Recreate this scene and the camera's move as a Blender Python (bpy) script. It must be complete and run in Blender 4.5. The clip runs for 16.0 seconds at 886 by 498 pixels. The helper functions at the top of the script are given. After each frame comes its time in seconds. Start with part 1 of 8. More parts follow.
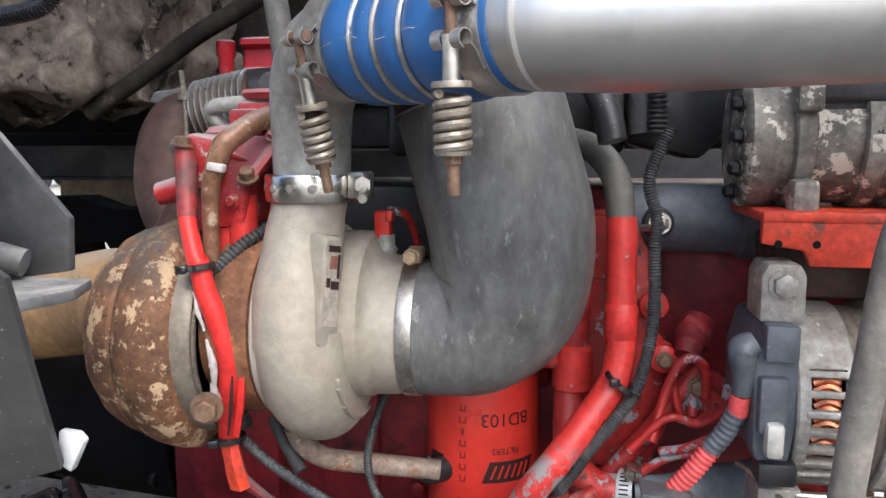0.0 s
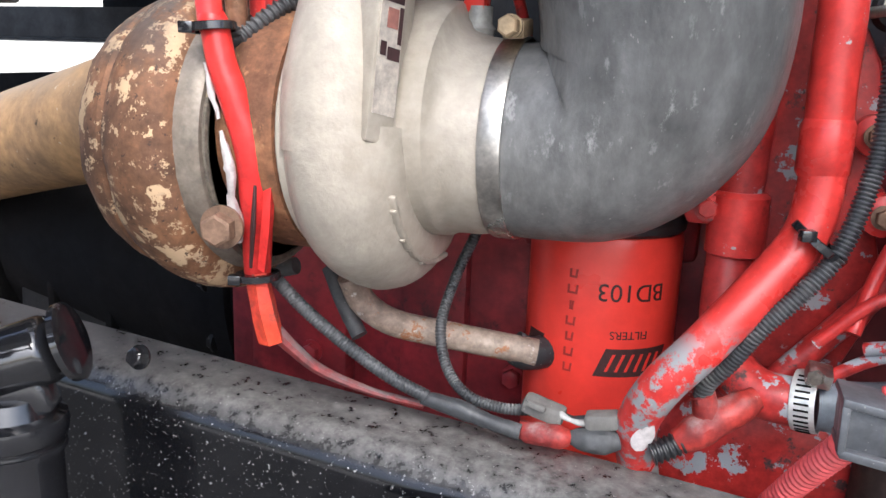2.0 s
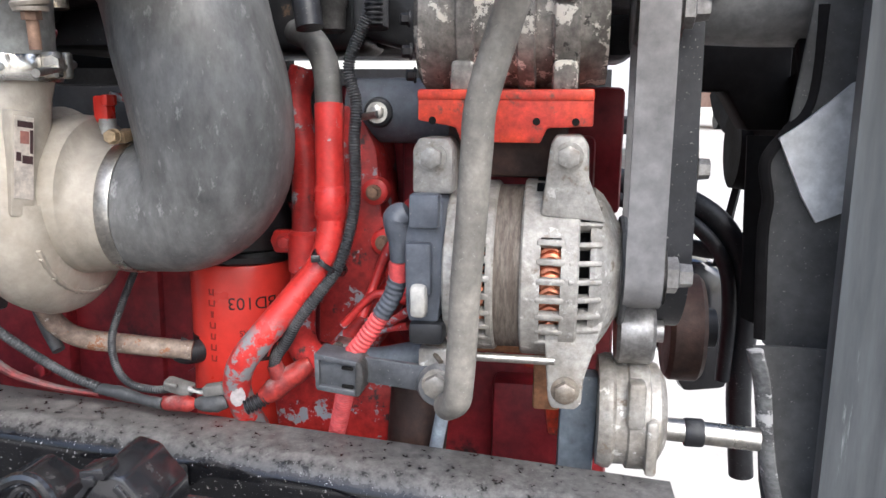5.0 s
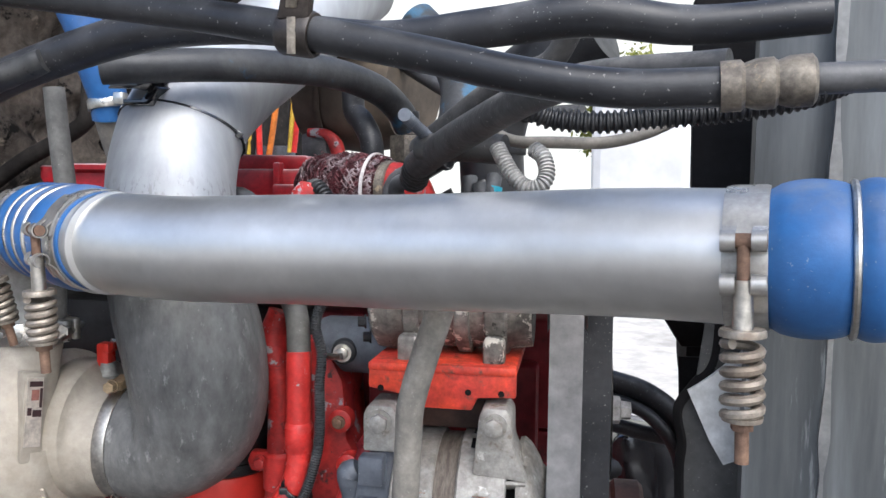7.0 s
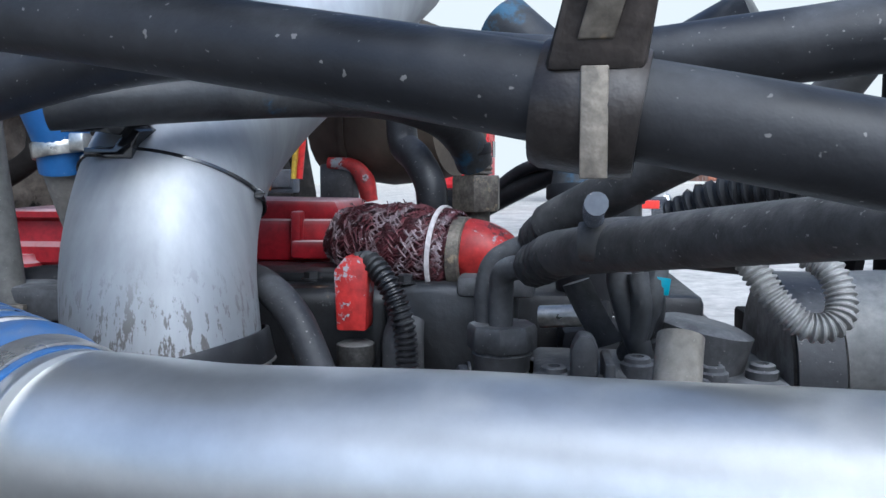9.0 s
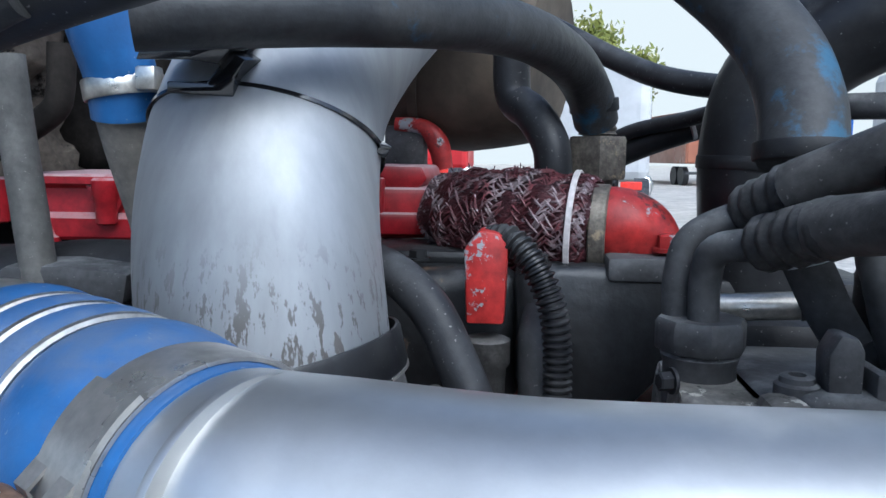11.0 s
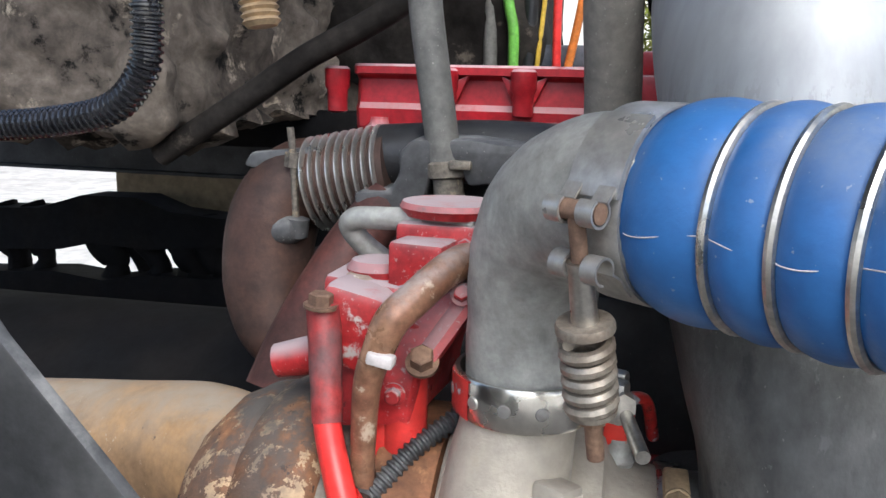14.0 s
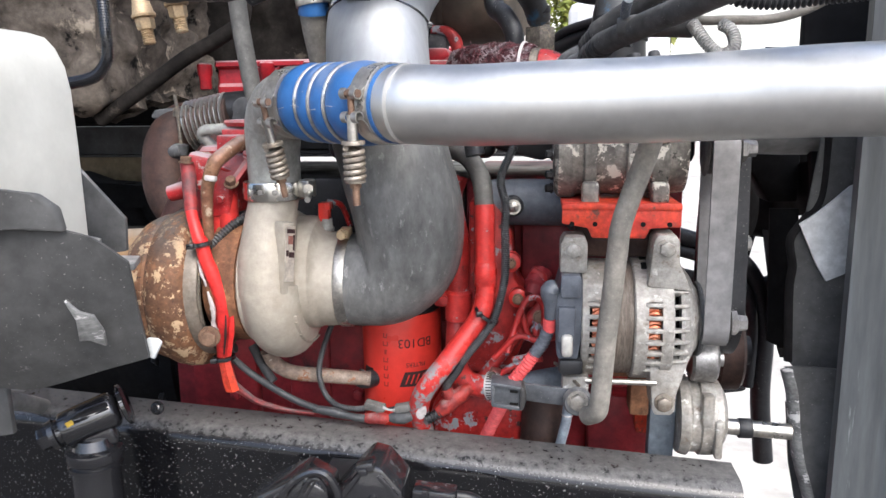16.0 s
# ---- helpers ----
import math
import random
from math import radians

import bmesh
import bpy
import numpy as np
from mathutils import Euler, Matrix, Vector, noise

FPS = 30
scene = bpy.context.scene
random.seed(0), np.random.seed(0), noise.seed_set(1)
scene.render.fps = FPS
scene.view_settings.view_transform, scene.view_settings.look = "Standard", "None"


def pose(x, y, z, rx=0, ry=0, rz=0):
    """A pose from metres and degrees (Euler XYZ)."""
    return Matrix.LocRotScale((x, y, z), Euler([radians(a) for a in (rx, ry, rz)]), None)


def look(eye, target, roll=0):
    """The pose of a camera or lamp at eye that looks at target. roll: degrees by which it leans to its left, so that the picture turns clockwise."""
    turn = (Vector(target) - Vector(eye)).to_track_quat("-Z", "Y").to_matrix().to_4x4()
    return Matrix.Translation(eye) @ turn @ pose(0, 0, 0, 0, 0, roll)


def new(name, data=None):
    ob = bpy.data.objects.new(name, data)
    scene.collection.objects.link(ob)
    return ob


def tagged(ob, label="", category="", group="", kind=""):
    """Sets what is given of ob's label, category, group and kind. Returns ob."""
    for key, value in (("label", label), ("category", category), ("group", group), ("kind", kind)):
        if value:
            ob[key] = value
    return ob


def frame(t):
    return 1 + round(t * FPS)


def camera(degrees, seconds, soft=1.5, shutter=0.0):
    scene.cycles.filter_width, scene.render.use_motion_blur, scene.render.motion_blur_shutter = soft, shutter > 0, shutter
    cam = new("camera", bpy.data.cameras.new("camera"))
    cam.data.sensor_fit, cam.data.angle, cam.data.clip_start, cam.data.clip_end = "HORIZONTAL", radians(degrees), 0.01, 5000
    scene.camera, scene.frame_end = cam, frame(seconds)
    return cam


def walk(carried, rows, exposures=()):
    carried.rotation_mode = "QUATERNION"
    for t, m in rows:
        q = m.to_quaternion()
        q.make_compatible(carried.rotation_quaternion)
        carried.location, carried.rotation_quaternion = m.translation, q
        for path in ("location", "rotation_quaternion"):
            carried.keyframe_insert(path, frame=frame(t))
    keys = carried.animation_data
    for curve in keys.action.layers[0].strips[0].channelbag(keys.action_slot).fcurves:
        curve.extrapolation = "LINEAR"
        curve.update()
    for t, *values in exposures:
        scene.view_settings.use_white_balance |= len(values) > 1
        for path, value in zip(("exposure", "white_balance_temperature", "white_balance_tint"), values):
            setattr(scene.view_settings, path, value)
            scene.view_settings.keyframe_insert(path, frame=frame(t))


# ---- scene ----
# camera and its path
cam = camera(60.5, 16.0)
METRES, EYE, TILT, LEAN, TURN = 2.25, 1.3, -7.0, 0.0, 10.0
ROWS = [
    (0.0, 0.0, 0.0, 0.0, 0.0, 0.0, -0.0),
    (0.5, -0.025, 0.0766, -0.0066, 6.42, -0.75, -1.88),
    (1.0, -0.0251, 0.1029, -0.0285, 10.75, -3.0, -3.59),
    (1.5, -0.009, 0.1016, -0.0393, 11.55, -5.0, -3.95),
    (2.0, 0.0074, 0.0852, -0.0391, 10.01, -5.95, -3.35),
    (2.5, 0.0236, 0.0687, -0.0358, 7.4, -6.03, -2.45),
    (3.0, 0.0406, 0.0525, -0.0366, 4.67, -5.75, -1.61),
    (3.5, 0.0607, 0.0393, -0.0365, 2.35, -5.63, -0.95),
    (4.0, 0.0787, 0.0232, -0.036, 0.07, -5.56, -0.51),
    (6.5, 0.1335, -0.0633, 0.0212, -1.51, 1.02, -0.68),
    (7.0, 0.1346, -0.0646, 0.0455, -0.17, 2.44, -0.59),
    (7.5, 0.1299, -0.0495, 0.0703, 0.36, 3.06, -0.4),
    (8.0, 0.1137, -0.016, 0.0829, 0.04, 2.88, -0.13),
    (10.5, 0.056, 0.097, 0.089, -5.24, -0.09, 0.63),
    (11.0, 0.0404, 0.1017, 0.0884, -4.11, 0.06, 0.03),
    (11.5, 0.0232, 0.1057, 0.089, -2.35, -0.16, -0.71),
    (12.0, 0.0036, 0.1094, 0.0878, -0.6, -0.54, -0.95),
    (12.5, -0.0182, 0.1145, 0.0854, 0.46, -1.2, -0.83),
    (13.0, -0.0364, 0.1191, 0.0817, 1.04, -1.92, -0.81),
    (13.5, -0.0524, 0.1162, 0.0752, 1.77, -2.81, -1.2),
    (14.0, -0.0584, 0.1047, 0.0651, 3.2, -4.0, -1.99),
    (14.5, -0.0509, 0.0768, 0.0558, 4.66, -5.25, -2.62),
    (15.0, -0.0171, 0.0189, 0.0379, 4.71, -5.94, -2.14),
    (15.5, 0.0119, -0.0561, 0.0234, 2.11, -5.48, -0.63),
    (16.0, 0.0263, -0.1437, 0.0154, -2.45, -3.72, 0.96),
]
EXPOSURES = [(0, 0.72, 5750, 6), (1.5, 1.08, 5750, 7), (2, 1.16, 5650, 7), (3, 1.16, 5550, 7), (4, 1.05, 5600, 7), (6.5, 0.9, 5800, 6), (7, 0.7, 5600, 6), (7.5, 0.53, 5450, 5), (8, 0.32, 5250, 4), (10.5, 0.18, 4950, 2), (12.0, 0.18, 5150, 1), (12.5, 0.25, 5300, 1), (13.5, 0.66, 5600, 3), (14.5, 0.78, 5600, 5), (16, 0.94, 5750, 7)]
walk(cam, [(t, pose(0, 0, EYE, TILT, LEAN, TURN) @ pose(METRES * x, METRES * y, METRES * z, 90 + pitch, roll, yaw)) for t, x, y, z, yaw, pitch, roll in ROWS], EXPOSURES)

# ---- light ----
world = bpy.data.worlds.new("sky")
scene.world = world
world.use_nodes = True
wn, wl = world.node_tree.nodes, world.node_tree.links
sky = wn.new("ShaderNodeTexSky")
sky.sky_type, sky.sun_disc = "NISHITA", False
SUN_UP, SUN_ROUND = 48.0, 152.0
sky.sun_elevation, sky.sun_rotation = radians(SUN_UP), radians(SUN_ROUND)
sky.air_density, sky.dust_density = 0.8, 6.0
wn["Background"].inputs["Strength"].default_value = 0.21
wl.new(sky.outputs[0], wn["Background"].inputs["Color"])
sun = new("sun", bpy.data.lights.new("sun", "SUN"))
sun.data.energy, sun.data.angle, sun.data.color = 0.58, radians(55), (1.0, 0.95, 0.88)
sun_from = Vector((math.sin(radians(SUN_ROUND)) * math.cos(radians(SUN_UP)), math.cos(radians(SUN_ROUND)) * math.cos(radians(SUN_UP)), math.sin(radians(SUN_UP))))
sun.matrix_world = look(sun_from * 20, (0, 0, 0))

# ---- scale: plan units to metres, about the first eye ----
K = METRES / 2.7
SCALE = Matrix.Translation((0, 0, EYE)) @ Matrix.Scale(K, 4) @ Matrix.Translation((0, 0, -EYE))


# ---- materials ----
def rgb(c):
    return (c[0], c[1], c[2], 1.0)


def material(name, base, vary=None, rough=0.5, metal=0.0, scale=20.0, spots=(), dust=None, bump=0.15, bump_scale=120.0, rough_vary=0.12, coat=0.0, stretch=(1, 1, 1), grain=0.22, shine=0.4, specks=0.0, band=None, dust_from=0.05, dust_soft=0.33):
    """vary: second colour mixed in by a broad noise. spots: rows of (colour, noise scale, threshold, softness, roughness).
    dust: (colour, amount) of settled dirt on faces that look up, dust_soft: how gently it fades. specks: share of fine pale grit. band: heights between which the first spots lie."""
    m = bpy.data.materials.new(name)
    m.use_nodes = True
    nt = m.node_tree
    nodes, links = nt.nodes, nt.links
    bsdf = nodes["Principled BSDF"]
    coord = nodes.new("ShaderNodeTexCoord")
    place = nodes.new("ShaderNodeMapping")
    place.inputs["Scale"].default_value = stretch
    info = nodes.new("ShaderNodeObjectInfo")
    shift = nodes.new("ShaderNodeVectorMath")
    shift.operation = "ADD"
    links.new(coord.outputs["Object"], shift.inputs[0])
    links.new(info.outputs["Location"], shift.inputs[1])
    links.new(shift.outputs[0], place.inputs["Vector"])

    def noise_tex(sc, detail=5.0, roughness=0.6):
        n = nodes.new("ShaderNodeTexNoise")
        n.inputs["Scale"].default_value, n.inputs["Detail"].default_value, n.inputs["Roughness"].default_value = sc, detail, roughness
        links.new(place.outputs[0], n.inputs["Vector"])
        return n.outputs["Fac"]

    def ramp(fac, lo, hi):
        r = nodes.new("ShaderNodeMapRange")
        r.inputs["From Min"].default_value, r.inputs["From Max"].default_value = lo, hi
        r.interpolation_type = "SMOOTHSTEP"
        links.new(fac, r.inputs["Value"])
        return r.outputs["Result"]

    def mix(fac, a, b):
        x = nodes.new("ShaderNodeMix")
        x.data_type = "RGBA"
        if isinstance(fac, float):
            x.inputs["Factor"].default_value = fac
        else:
            links.new(fac, x.inputs["Factor"])
        for sock, v in ((x.inputs[6], a), (x.inputs[7], b)):
            if isinstance(v, tuple):
                sock.default_value = rgb(v)
            else:
                links.new(v, sock)
        return x.outputs[2]

    def mixf(fac, a, b):
        x = nodes.new("ShaderNodeMix")
        links.new(fac, x.inputs["Factor"])
        for sock, v in ((x.inputs[2], a), (x.inputs[3], b)):
            if isinstance(v, float):
                sock.default_value = v
            else:
                links.new(v, sock)
        return x.outputs[0]

    def scaled(c, fac, lo, hi):
        r = nodes.new("ShaderNodeMapRange")
        r.inputs["From Min"].default_value, r.inputs["From Max"].default_value = 0.3, 0.7
        r.inputs["To Min"].default_value, r.inputs["To Max"].default_value = lo, hi
        links.new(fac, r.inputs["Value"])
        x = nodes.new("ShaderNodeVectorMath")
        x.operation = "SCALE"
        links.new(c, x.inputs[0])
        links.new(r.outputs["Result"], x.inputs["Scale"])
        return x.outputs[0]

    vary = vary or tuple(v * 0.75 for v in base)
    broad, fine = noise_tex(scale), noise_tex(scale * 9, 3.0)
    colour = mix(ramp(broad, 0.38, 0.64), base, vary)
    colour = scaled(colour, noise_tex(scale * 3.3, 8.0, 0.72), 1 + grain, 1 - 1.3 * grain)
    colour = scaled(colour, fine, 1 + 0.6 * grain, 1 - 0.8 * grain)
    if specks:
        colour = mix(ramp(noise_tex(420.0, 2.0, 0.5), 0.76 - 0.2 * specks, 0.80 - 0.2 * specks), colour, mix(0.38, colour, (0.42, 0.40, 0.37)))
    roughness = mixf(ramp(broad, 0.3, 0.7), max(rough - rough_vary, 0.03), min(rough + rough_vary, 1.0))
    metallic = None
    for c, sc, level, soft, r in spots:
        mask = ramp(noise_tex(sc, 8.0, 0.7), level, level + soft)
        if band and c is spots[0][0]:
            where = nodes.new("ShaderNodeNewGeometry")
            height = nodes.new("ShaderNodeSeparateXYZ")
            links.new(where.outputs["Position"], height.inputs[0])
            both = nodes.new("ShaderNodeMath")
            both.operation = "MULTIPLY"
            links.new(mask, both.inputs[0])
            links.new(ramp(height.outputs["Z"], band[1], band[0]), both.inputs[1])
            mask = both.outputs[0]
        colour, roughness = mix(mask, colour, c), mixf(mask, roughness, r)
        if metal > 0.5:
            metallic = mixf(mask, metallic if metallic is not None else metal, 0.0)
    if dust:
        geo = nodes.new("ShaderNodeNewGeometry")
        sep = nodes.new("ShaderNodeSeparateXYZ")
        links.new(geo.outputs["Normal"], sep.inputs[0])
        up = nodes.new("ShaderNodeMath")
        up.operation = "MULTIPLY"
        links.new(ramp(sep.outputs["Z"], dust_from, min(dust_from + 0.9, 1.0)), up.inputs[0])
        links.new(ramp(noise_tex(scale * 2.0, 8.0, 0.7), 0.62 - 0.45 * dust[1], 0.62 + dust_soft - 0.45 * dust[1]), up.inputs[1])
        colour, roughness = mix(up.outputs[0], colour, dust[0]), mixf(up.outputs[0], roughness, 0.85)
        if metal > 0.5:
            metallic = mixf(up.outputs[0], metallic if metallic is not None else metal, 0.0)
    links.new(colour, bsdf.inputs["Base Color"])
    links.new(roughness, bsdf.inputs["Roughness"])
    bsdf.inputs["Metallic"].default_value = metal
    if metallic is not None:
        links.new(metallic, bsdf.inputs["Metallic"])
    bsdf.inputs["Coat Weight"].default_value = coat
    bsdf.inputs["Specular IOR Level"].default_value = shine
    if bump:
        b = nodes.new("ShaderNodeBump")
        b.inputs["Strength"].default_value, b.inputs["Distance"].default_value = bump, 0.002
        links.new(noise_tex(bump_scale, 4.0), b.inputs["Height"])
        links.new(b.outputs[0], bsdf.inputs["Normal"])
    return m


M = {}
M["alu"] = material("brushed_aluminium", (0.70, 0.71, 0.72), (0.60, 0.61, 0.62), 0.36, 1.0, 9, bump=0.04, rough_vary=0.06, grain=0.08, spots=[((0.32, 0.31, 0.29), 55, 0.70, 0.05, 0.6)])
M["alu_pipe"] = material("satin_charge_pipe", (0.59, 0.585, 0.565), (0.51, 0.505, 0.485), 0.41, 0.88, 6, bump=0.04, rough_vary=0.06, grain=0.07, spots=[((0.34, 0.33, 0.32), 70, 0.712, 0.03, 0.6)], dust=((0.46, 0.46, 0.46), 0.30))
M["alu_intake"] = material("stained_intake_aluminium", (0.45, 0.46, 0.47), (0.35, 0.355, 0.36), 0.65, 0.78, 6, bump=0.06, rough_vary=0.08, grain=0.10, band=(1.385, 1.440), stretch=(1, 1, 0.24), spots=[((0.13, 0.12, 0.11), 175, 0.535, 0.03, 0.7), ((0.33, 0.32, 0.30), 40, 0.70, 0.06, 0.6)])
M["cast_alu"] = material("cast_aluminium", (0.395, 0.355, 0.295), (0.32, 0.282, 0.228), 0.58, 0.10, 14, bump=0.3, bump_scale=260, grain=0.10, spots=[((0.38, 0.33, 0.26), 34, 0.58, 0.16, 0.7), ((0.10, 0.09, 0.08), 150, 0.74, 0.02, 0.7)])
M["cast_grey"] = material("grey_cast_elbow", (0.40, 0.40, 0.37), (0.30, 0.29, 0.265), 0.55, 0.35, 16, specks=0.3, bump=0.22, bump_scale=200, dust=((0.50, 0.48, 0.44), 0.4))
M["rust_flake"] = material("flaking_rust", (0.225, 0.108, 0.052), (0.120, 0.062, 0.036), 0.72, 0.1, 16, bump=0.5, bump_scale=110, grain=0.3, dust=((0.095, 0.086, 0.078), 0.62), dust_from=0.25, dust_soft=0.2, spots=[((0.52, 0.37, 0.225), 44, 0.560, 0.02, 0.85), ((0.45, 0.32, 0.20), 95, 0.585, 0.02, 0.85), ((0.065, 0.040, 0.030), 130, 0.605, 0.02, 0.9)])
M["rust"] = material("brown_rust", (0.27, 0.125, 0.06), (0.15, 0.072, 0.040), 0.75, 0.15, 22, bump=0.45, grain=0.3, spots=[((0.34, 0.18, 0.09), 60, 0.56, 0.1, 0.8), ((0.05, 0.03, 0.025), 90, 0.64, 0.04, 0.8)])
M["rust_dark"] = material("dark_rusted_iron", (0.066, 0.034, 0.025), (0.036, 0.022, 0.018), 0.6, 0.2, 20, bump=0.3)
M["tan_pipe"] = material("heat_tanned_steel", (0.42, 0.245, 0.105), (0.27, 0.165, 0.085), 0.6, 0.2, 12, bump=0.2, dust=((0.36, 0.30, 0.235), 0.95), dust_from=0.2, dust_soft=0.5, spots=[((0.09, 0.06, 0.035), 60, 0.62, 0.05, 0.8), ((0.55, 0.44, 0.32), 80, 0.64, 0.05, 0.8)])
M["red"] = material("red_engine_paint", (0.57, 0.038, 0.032), (0.42, 0.028, 0.025), 0.34, 0.0, 13, bump=0.1, specks=0.2, spots=[((0.30, 0.29, 0.29), 48, 0.66, 0.015, 0.55), ((0.16, 0.015, 0.015), 26, 0.60, 0.12, 0.6)])
M["red_pipe"] = material("chipped_red_pipe_paint", (0.57, 0.040, 0.033), (0.45, 0.030, 0.026), 0.34, 0.0, 13, bump=0.1, specks=0.2, band=(1.035, 1.062), spots=[((0.22, 0.225, 0.23), 52, 0.475, 0.07, 0.5), ((0.30, 0.29, 0.29), 48, 0.68, 0.015, 0.55), ((0.22, 0.015, 0.015), 26, 0.60, 0.12, 0.6)])
M["red_clean"] = material("red_filter_paint", (0.68, 0.045, 0.03), (0.60, 0.035, 0.025), 0.36, 0.0, 8, bump=0.03, grain=0.08)
M["red_worn"] = material("worn_red_paint", (0.45, 0.030, 0.026), (0.30, 0.022, 0.021), 0.42, 0.0, 16, bump=0.15, grain=0.3, spots=[((0.30, 0.31, 0.33), 34, 0.565, 0.015, 0.55), ((0.05, 0.03, 0.03), 46, 0.58, 0.08, 0.7)])
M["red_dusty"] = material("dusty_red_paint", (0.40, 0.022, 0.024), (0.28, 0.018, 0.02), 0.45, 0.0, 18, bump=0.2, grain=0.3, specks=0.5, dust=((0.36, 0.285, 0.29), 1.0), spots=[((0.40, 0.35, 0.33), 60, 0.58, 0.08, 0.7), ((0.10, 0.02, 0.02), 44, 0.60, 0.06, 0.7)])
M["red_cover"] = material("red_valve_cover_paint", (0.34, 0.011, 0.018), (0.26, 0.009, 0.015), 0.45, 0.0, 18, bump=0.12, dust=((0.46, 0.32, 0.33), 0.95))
M["red_orange"] = material("orange_red_bracket_paint", (0.62, 0.06, 0.025), (0.5, 0.045, 0.03), 0.5, 0.0, 20, bump=0.15, grain=0.3, spots=[((0.15, 0.06, 0.045), 44, 0.54, 0.1, 0.7)])
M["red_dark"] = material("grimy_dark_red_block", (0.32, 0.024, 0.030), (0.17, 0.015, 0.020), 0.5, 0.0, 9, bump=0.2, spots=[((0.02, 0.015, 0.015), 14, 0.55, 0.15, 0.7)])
M["red_rubber"] = material("red_cable_sleeve", (0.68, 0.035, 0.03), (0.58, 0.03, 0.028), 0.4, 0.0, 18, bump=0.08)
M["pink"] = material("faded_red_conduit", (0.68, 0.10, 0.10), (0.55, 0.06, 0.06), 0.5, 0.0, 20, bump=0.05)
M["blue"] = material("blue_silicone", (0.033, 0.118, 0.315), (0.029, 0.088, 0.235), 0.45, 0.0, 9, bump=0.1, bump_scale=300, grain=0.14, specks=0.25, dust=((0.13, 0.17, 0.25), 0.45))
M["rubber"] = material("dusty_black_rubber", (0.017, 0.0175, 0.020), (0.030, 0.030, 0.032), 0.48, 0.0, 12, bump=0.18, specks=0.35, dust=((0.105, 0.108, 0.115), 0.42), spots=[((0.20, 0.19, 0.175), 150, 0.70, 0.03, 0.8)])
M["rubber_elbow"] = material("scuffed_rubber_elbow", (0.115, 0.115, 0.112), (0.165, 0.163, 0.155), 0.45, 0.0, 9, bump=0.35, bump_scale=200, grain=0.3, specks=0.2, stretch=(1, 1, 0.5), spots=[((0.26, 0.26, 0.25), 60, 0.58, 0.10, 0.75), ((0.06, 0.06, 0.06), 30, 0.60, 0.10, 0.5)])
M["rubber_grey"] = material("grey_hose_rubber", (0.20, 0.185, 0.160), (0.28, 0.255, 0.22), 0.75, 0.0, 16, bump=0.3, specks=0.4)
M["rubber_mid"] = material("grey_weathered_rubber", (0.10, 0.097, 0.09), (0.145, 0.14, 0.13), 0.7, 0.0, 16, bump=0.3, specks=0.3)
M["hose_dirty"] = material("mud_caked_hose", (0.03, 0.03, 0.03), (0.05, 0.05, 0.048), 0.6, 0.0, 25, bump=0.5, bump_scale=70, spots=[((0.34, 0.31, 0.27), 15, 0.50, 0.12, 0.9), ((0.02, 0.02, 0.02), 40, 0.56, 0.06, 0.9)])
M["hose_blue"] = material("blue_marked_hose", (0.026, 0.027, 0.029), (0.046, 0.046, 0.046), 0.55, 0.0, 18, bump=0.3, spots=[((0.035, 0.095, 0.16), 9, 0.54, 0.08, 0.6)])
M["plastic"] = material("black_plastic", (0.014, 0.014, 0.016), (0.024, 0.024, 0.025), 0.42, 0.0, 20, bump=0.06, specks=0.2, dust=((0.12, 0.12, 0.12), 0.3))
M["plastic_gloss"] = material("glossy_black_plastic", (0.014, 0.014, 0.016), (0.02, 0.02, 0.022), 0.12, 0.0, 20, bump=0.05, shine=0.9, dust=((0.16, 0.15, 0.14), 0.15))
M["plastic_grey"] = material("grey_plastic", (0.105, 0.115, 0.135), (0.08, 0.088, 0.105), 0.5, 0.0, 14, bump=0.12, specks=0.3)
M["plastic_white"] = material("dirty_white_plastic", (0.42, 0.41, 0.38), (0.34, 0.32, 0.28), 0.5, 0.0, 20)
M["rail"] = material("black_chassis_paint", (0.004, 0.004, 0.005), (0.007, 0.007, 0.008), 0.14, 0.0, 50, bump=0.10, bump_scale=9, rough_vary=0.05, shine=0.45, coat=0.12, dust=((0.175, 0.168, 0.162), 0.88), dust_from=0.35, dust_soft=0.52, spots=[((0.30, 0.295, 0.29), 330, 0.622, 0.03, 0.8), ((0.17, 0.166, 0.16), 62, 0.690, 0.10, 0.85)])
M["steel"] = material("clamp_steel", (0.64, 0.62, 0.57), (0.50, 0.47, 0.42), 0.36, 1.0, 26, bump=0.05, spots=[((0.22, 0.16, 0.10), 60, 0.68, 0.06, 0.7)])
M["band_bright"] = material("polished_band_steel", (0.76, 0.73, 0.67), (0.62, 0.59, 0.53), 0.24, 1.0, 18, bump=0.05, grain=0.12, spots=[((0.30, 0.24, 0.17), 60, 0.68, 0.06, 0.6)])
M["band_steel"] = material("satin_band_steel", (0.45, 0.435, 0.405), (0.34, 0.325, 0.30), 0.36, 0.7, 26, bump=0.06, grain=0.15, spots=[((0.25, 0.20, 0.14), 60, 0.66, 0.06, 0.7)])
M["spring"] = material("dull_spring_steel", (0.30, 0.265, 0.22), (0.19, 0.155, 0.12), 0.5, 0.5, 50, bump=0.1, spots=[((0.20, 0.14, 0.09), 90, 0.62, 0.08, 0.8)])
M["rust_steel"] = material("rusted_bolt_steel", (0.24, 0.15, 0.10), (0.16, 0.10, 0.07), 0.7, 0.4, 50, bump=0.25)
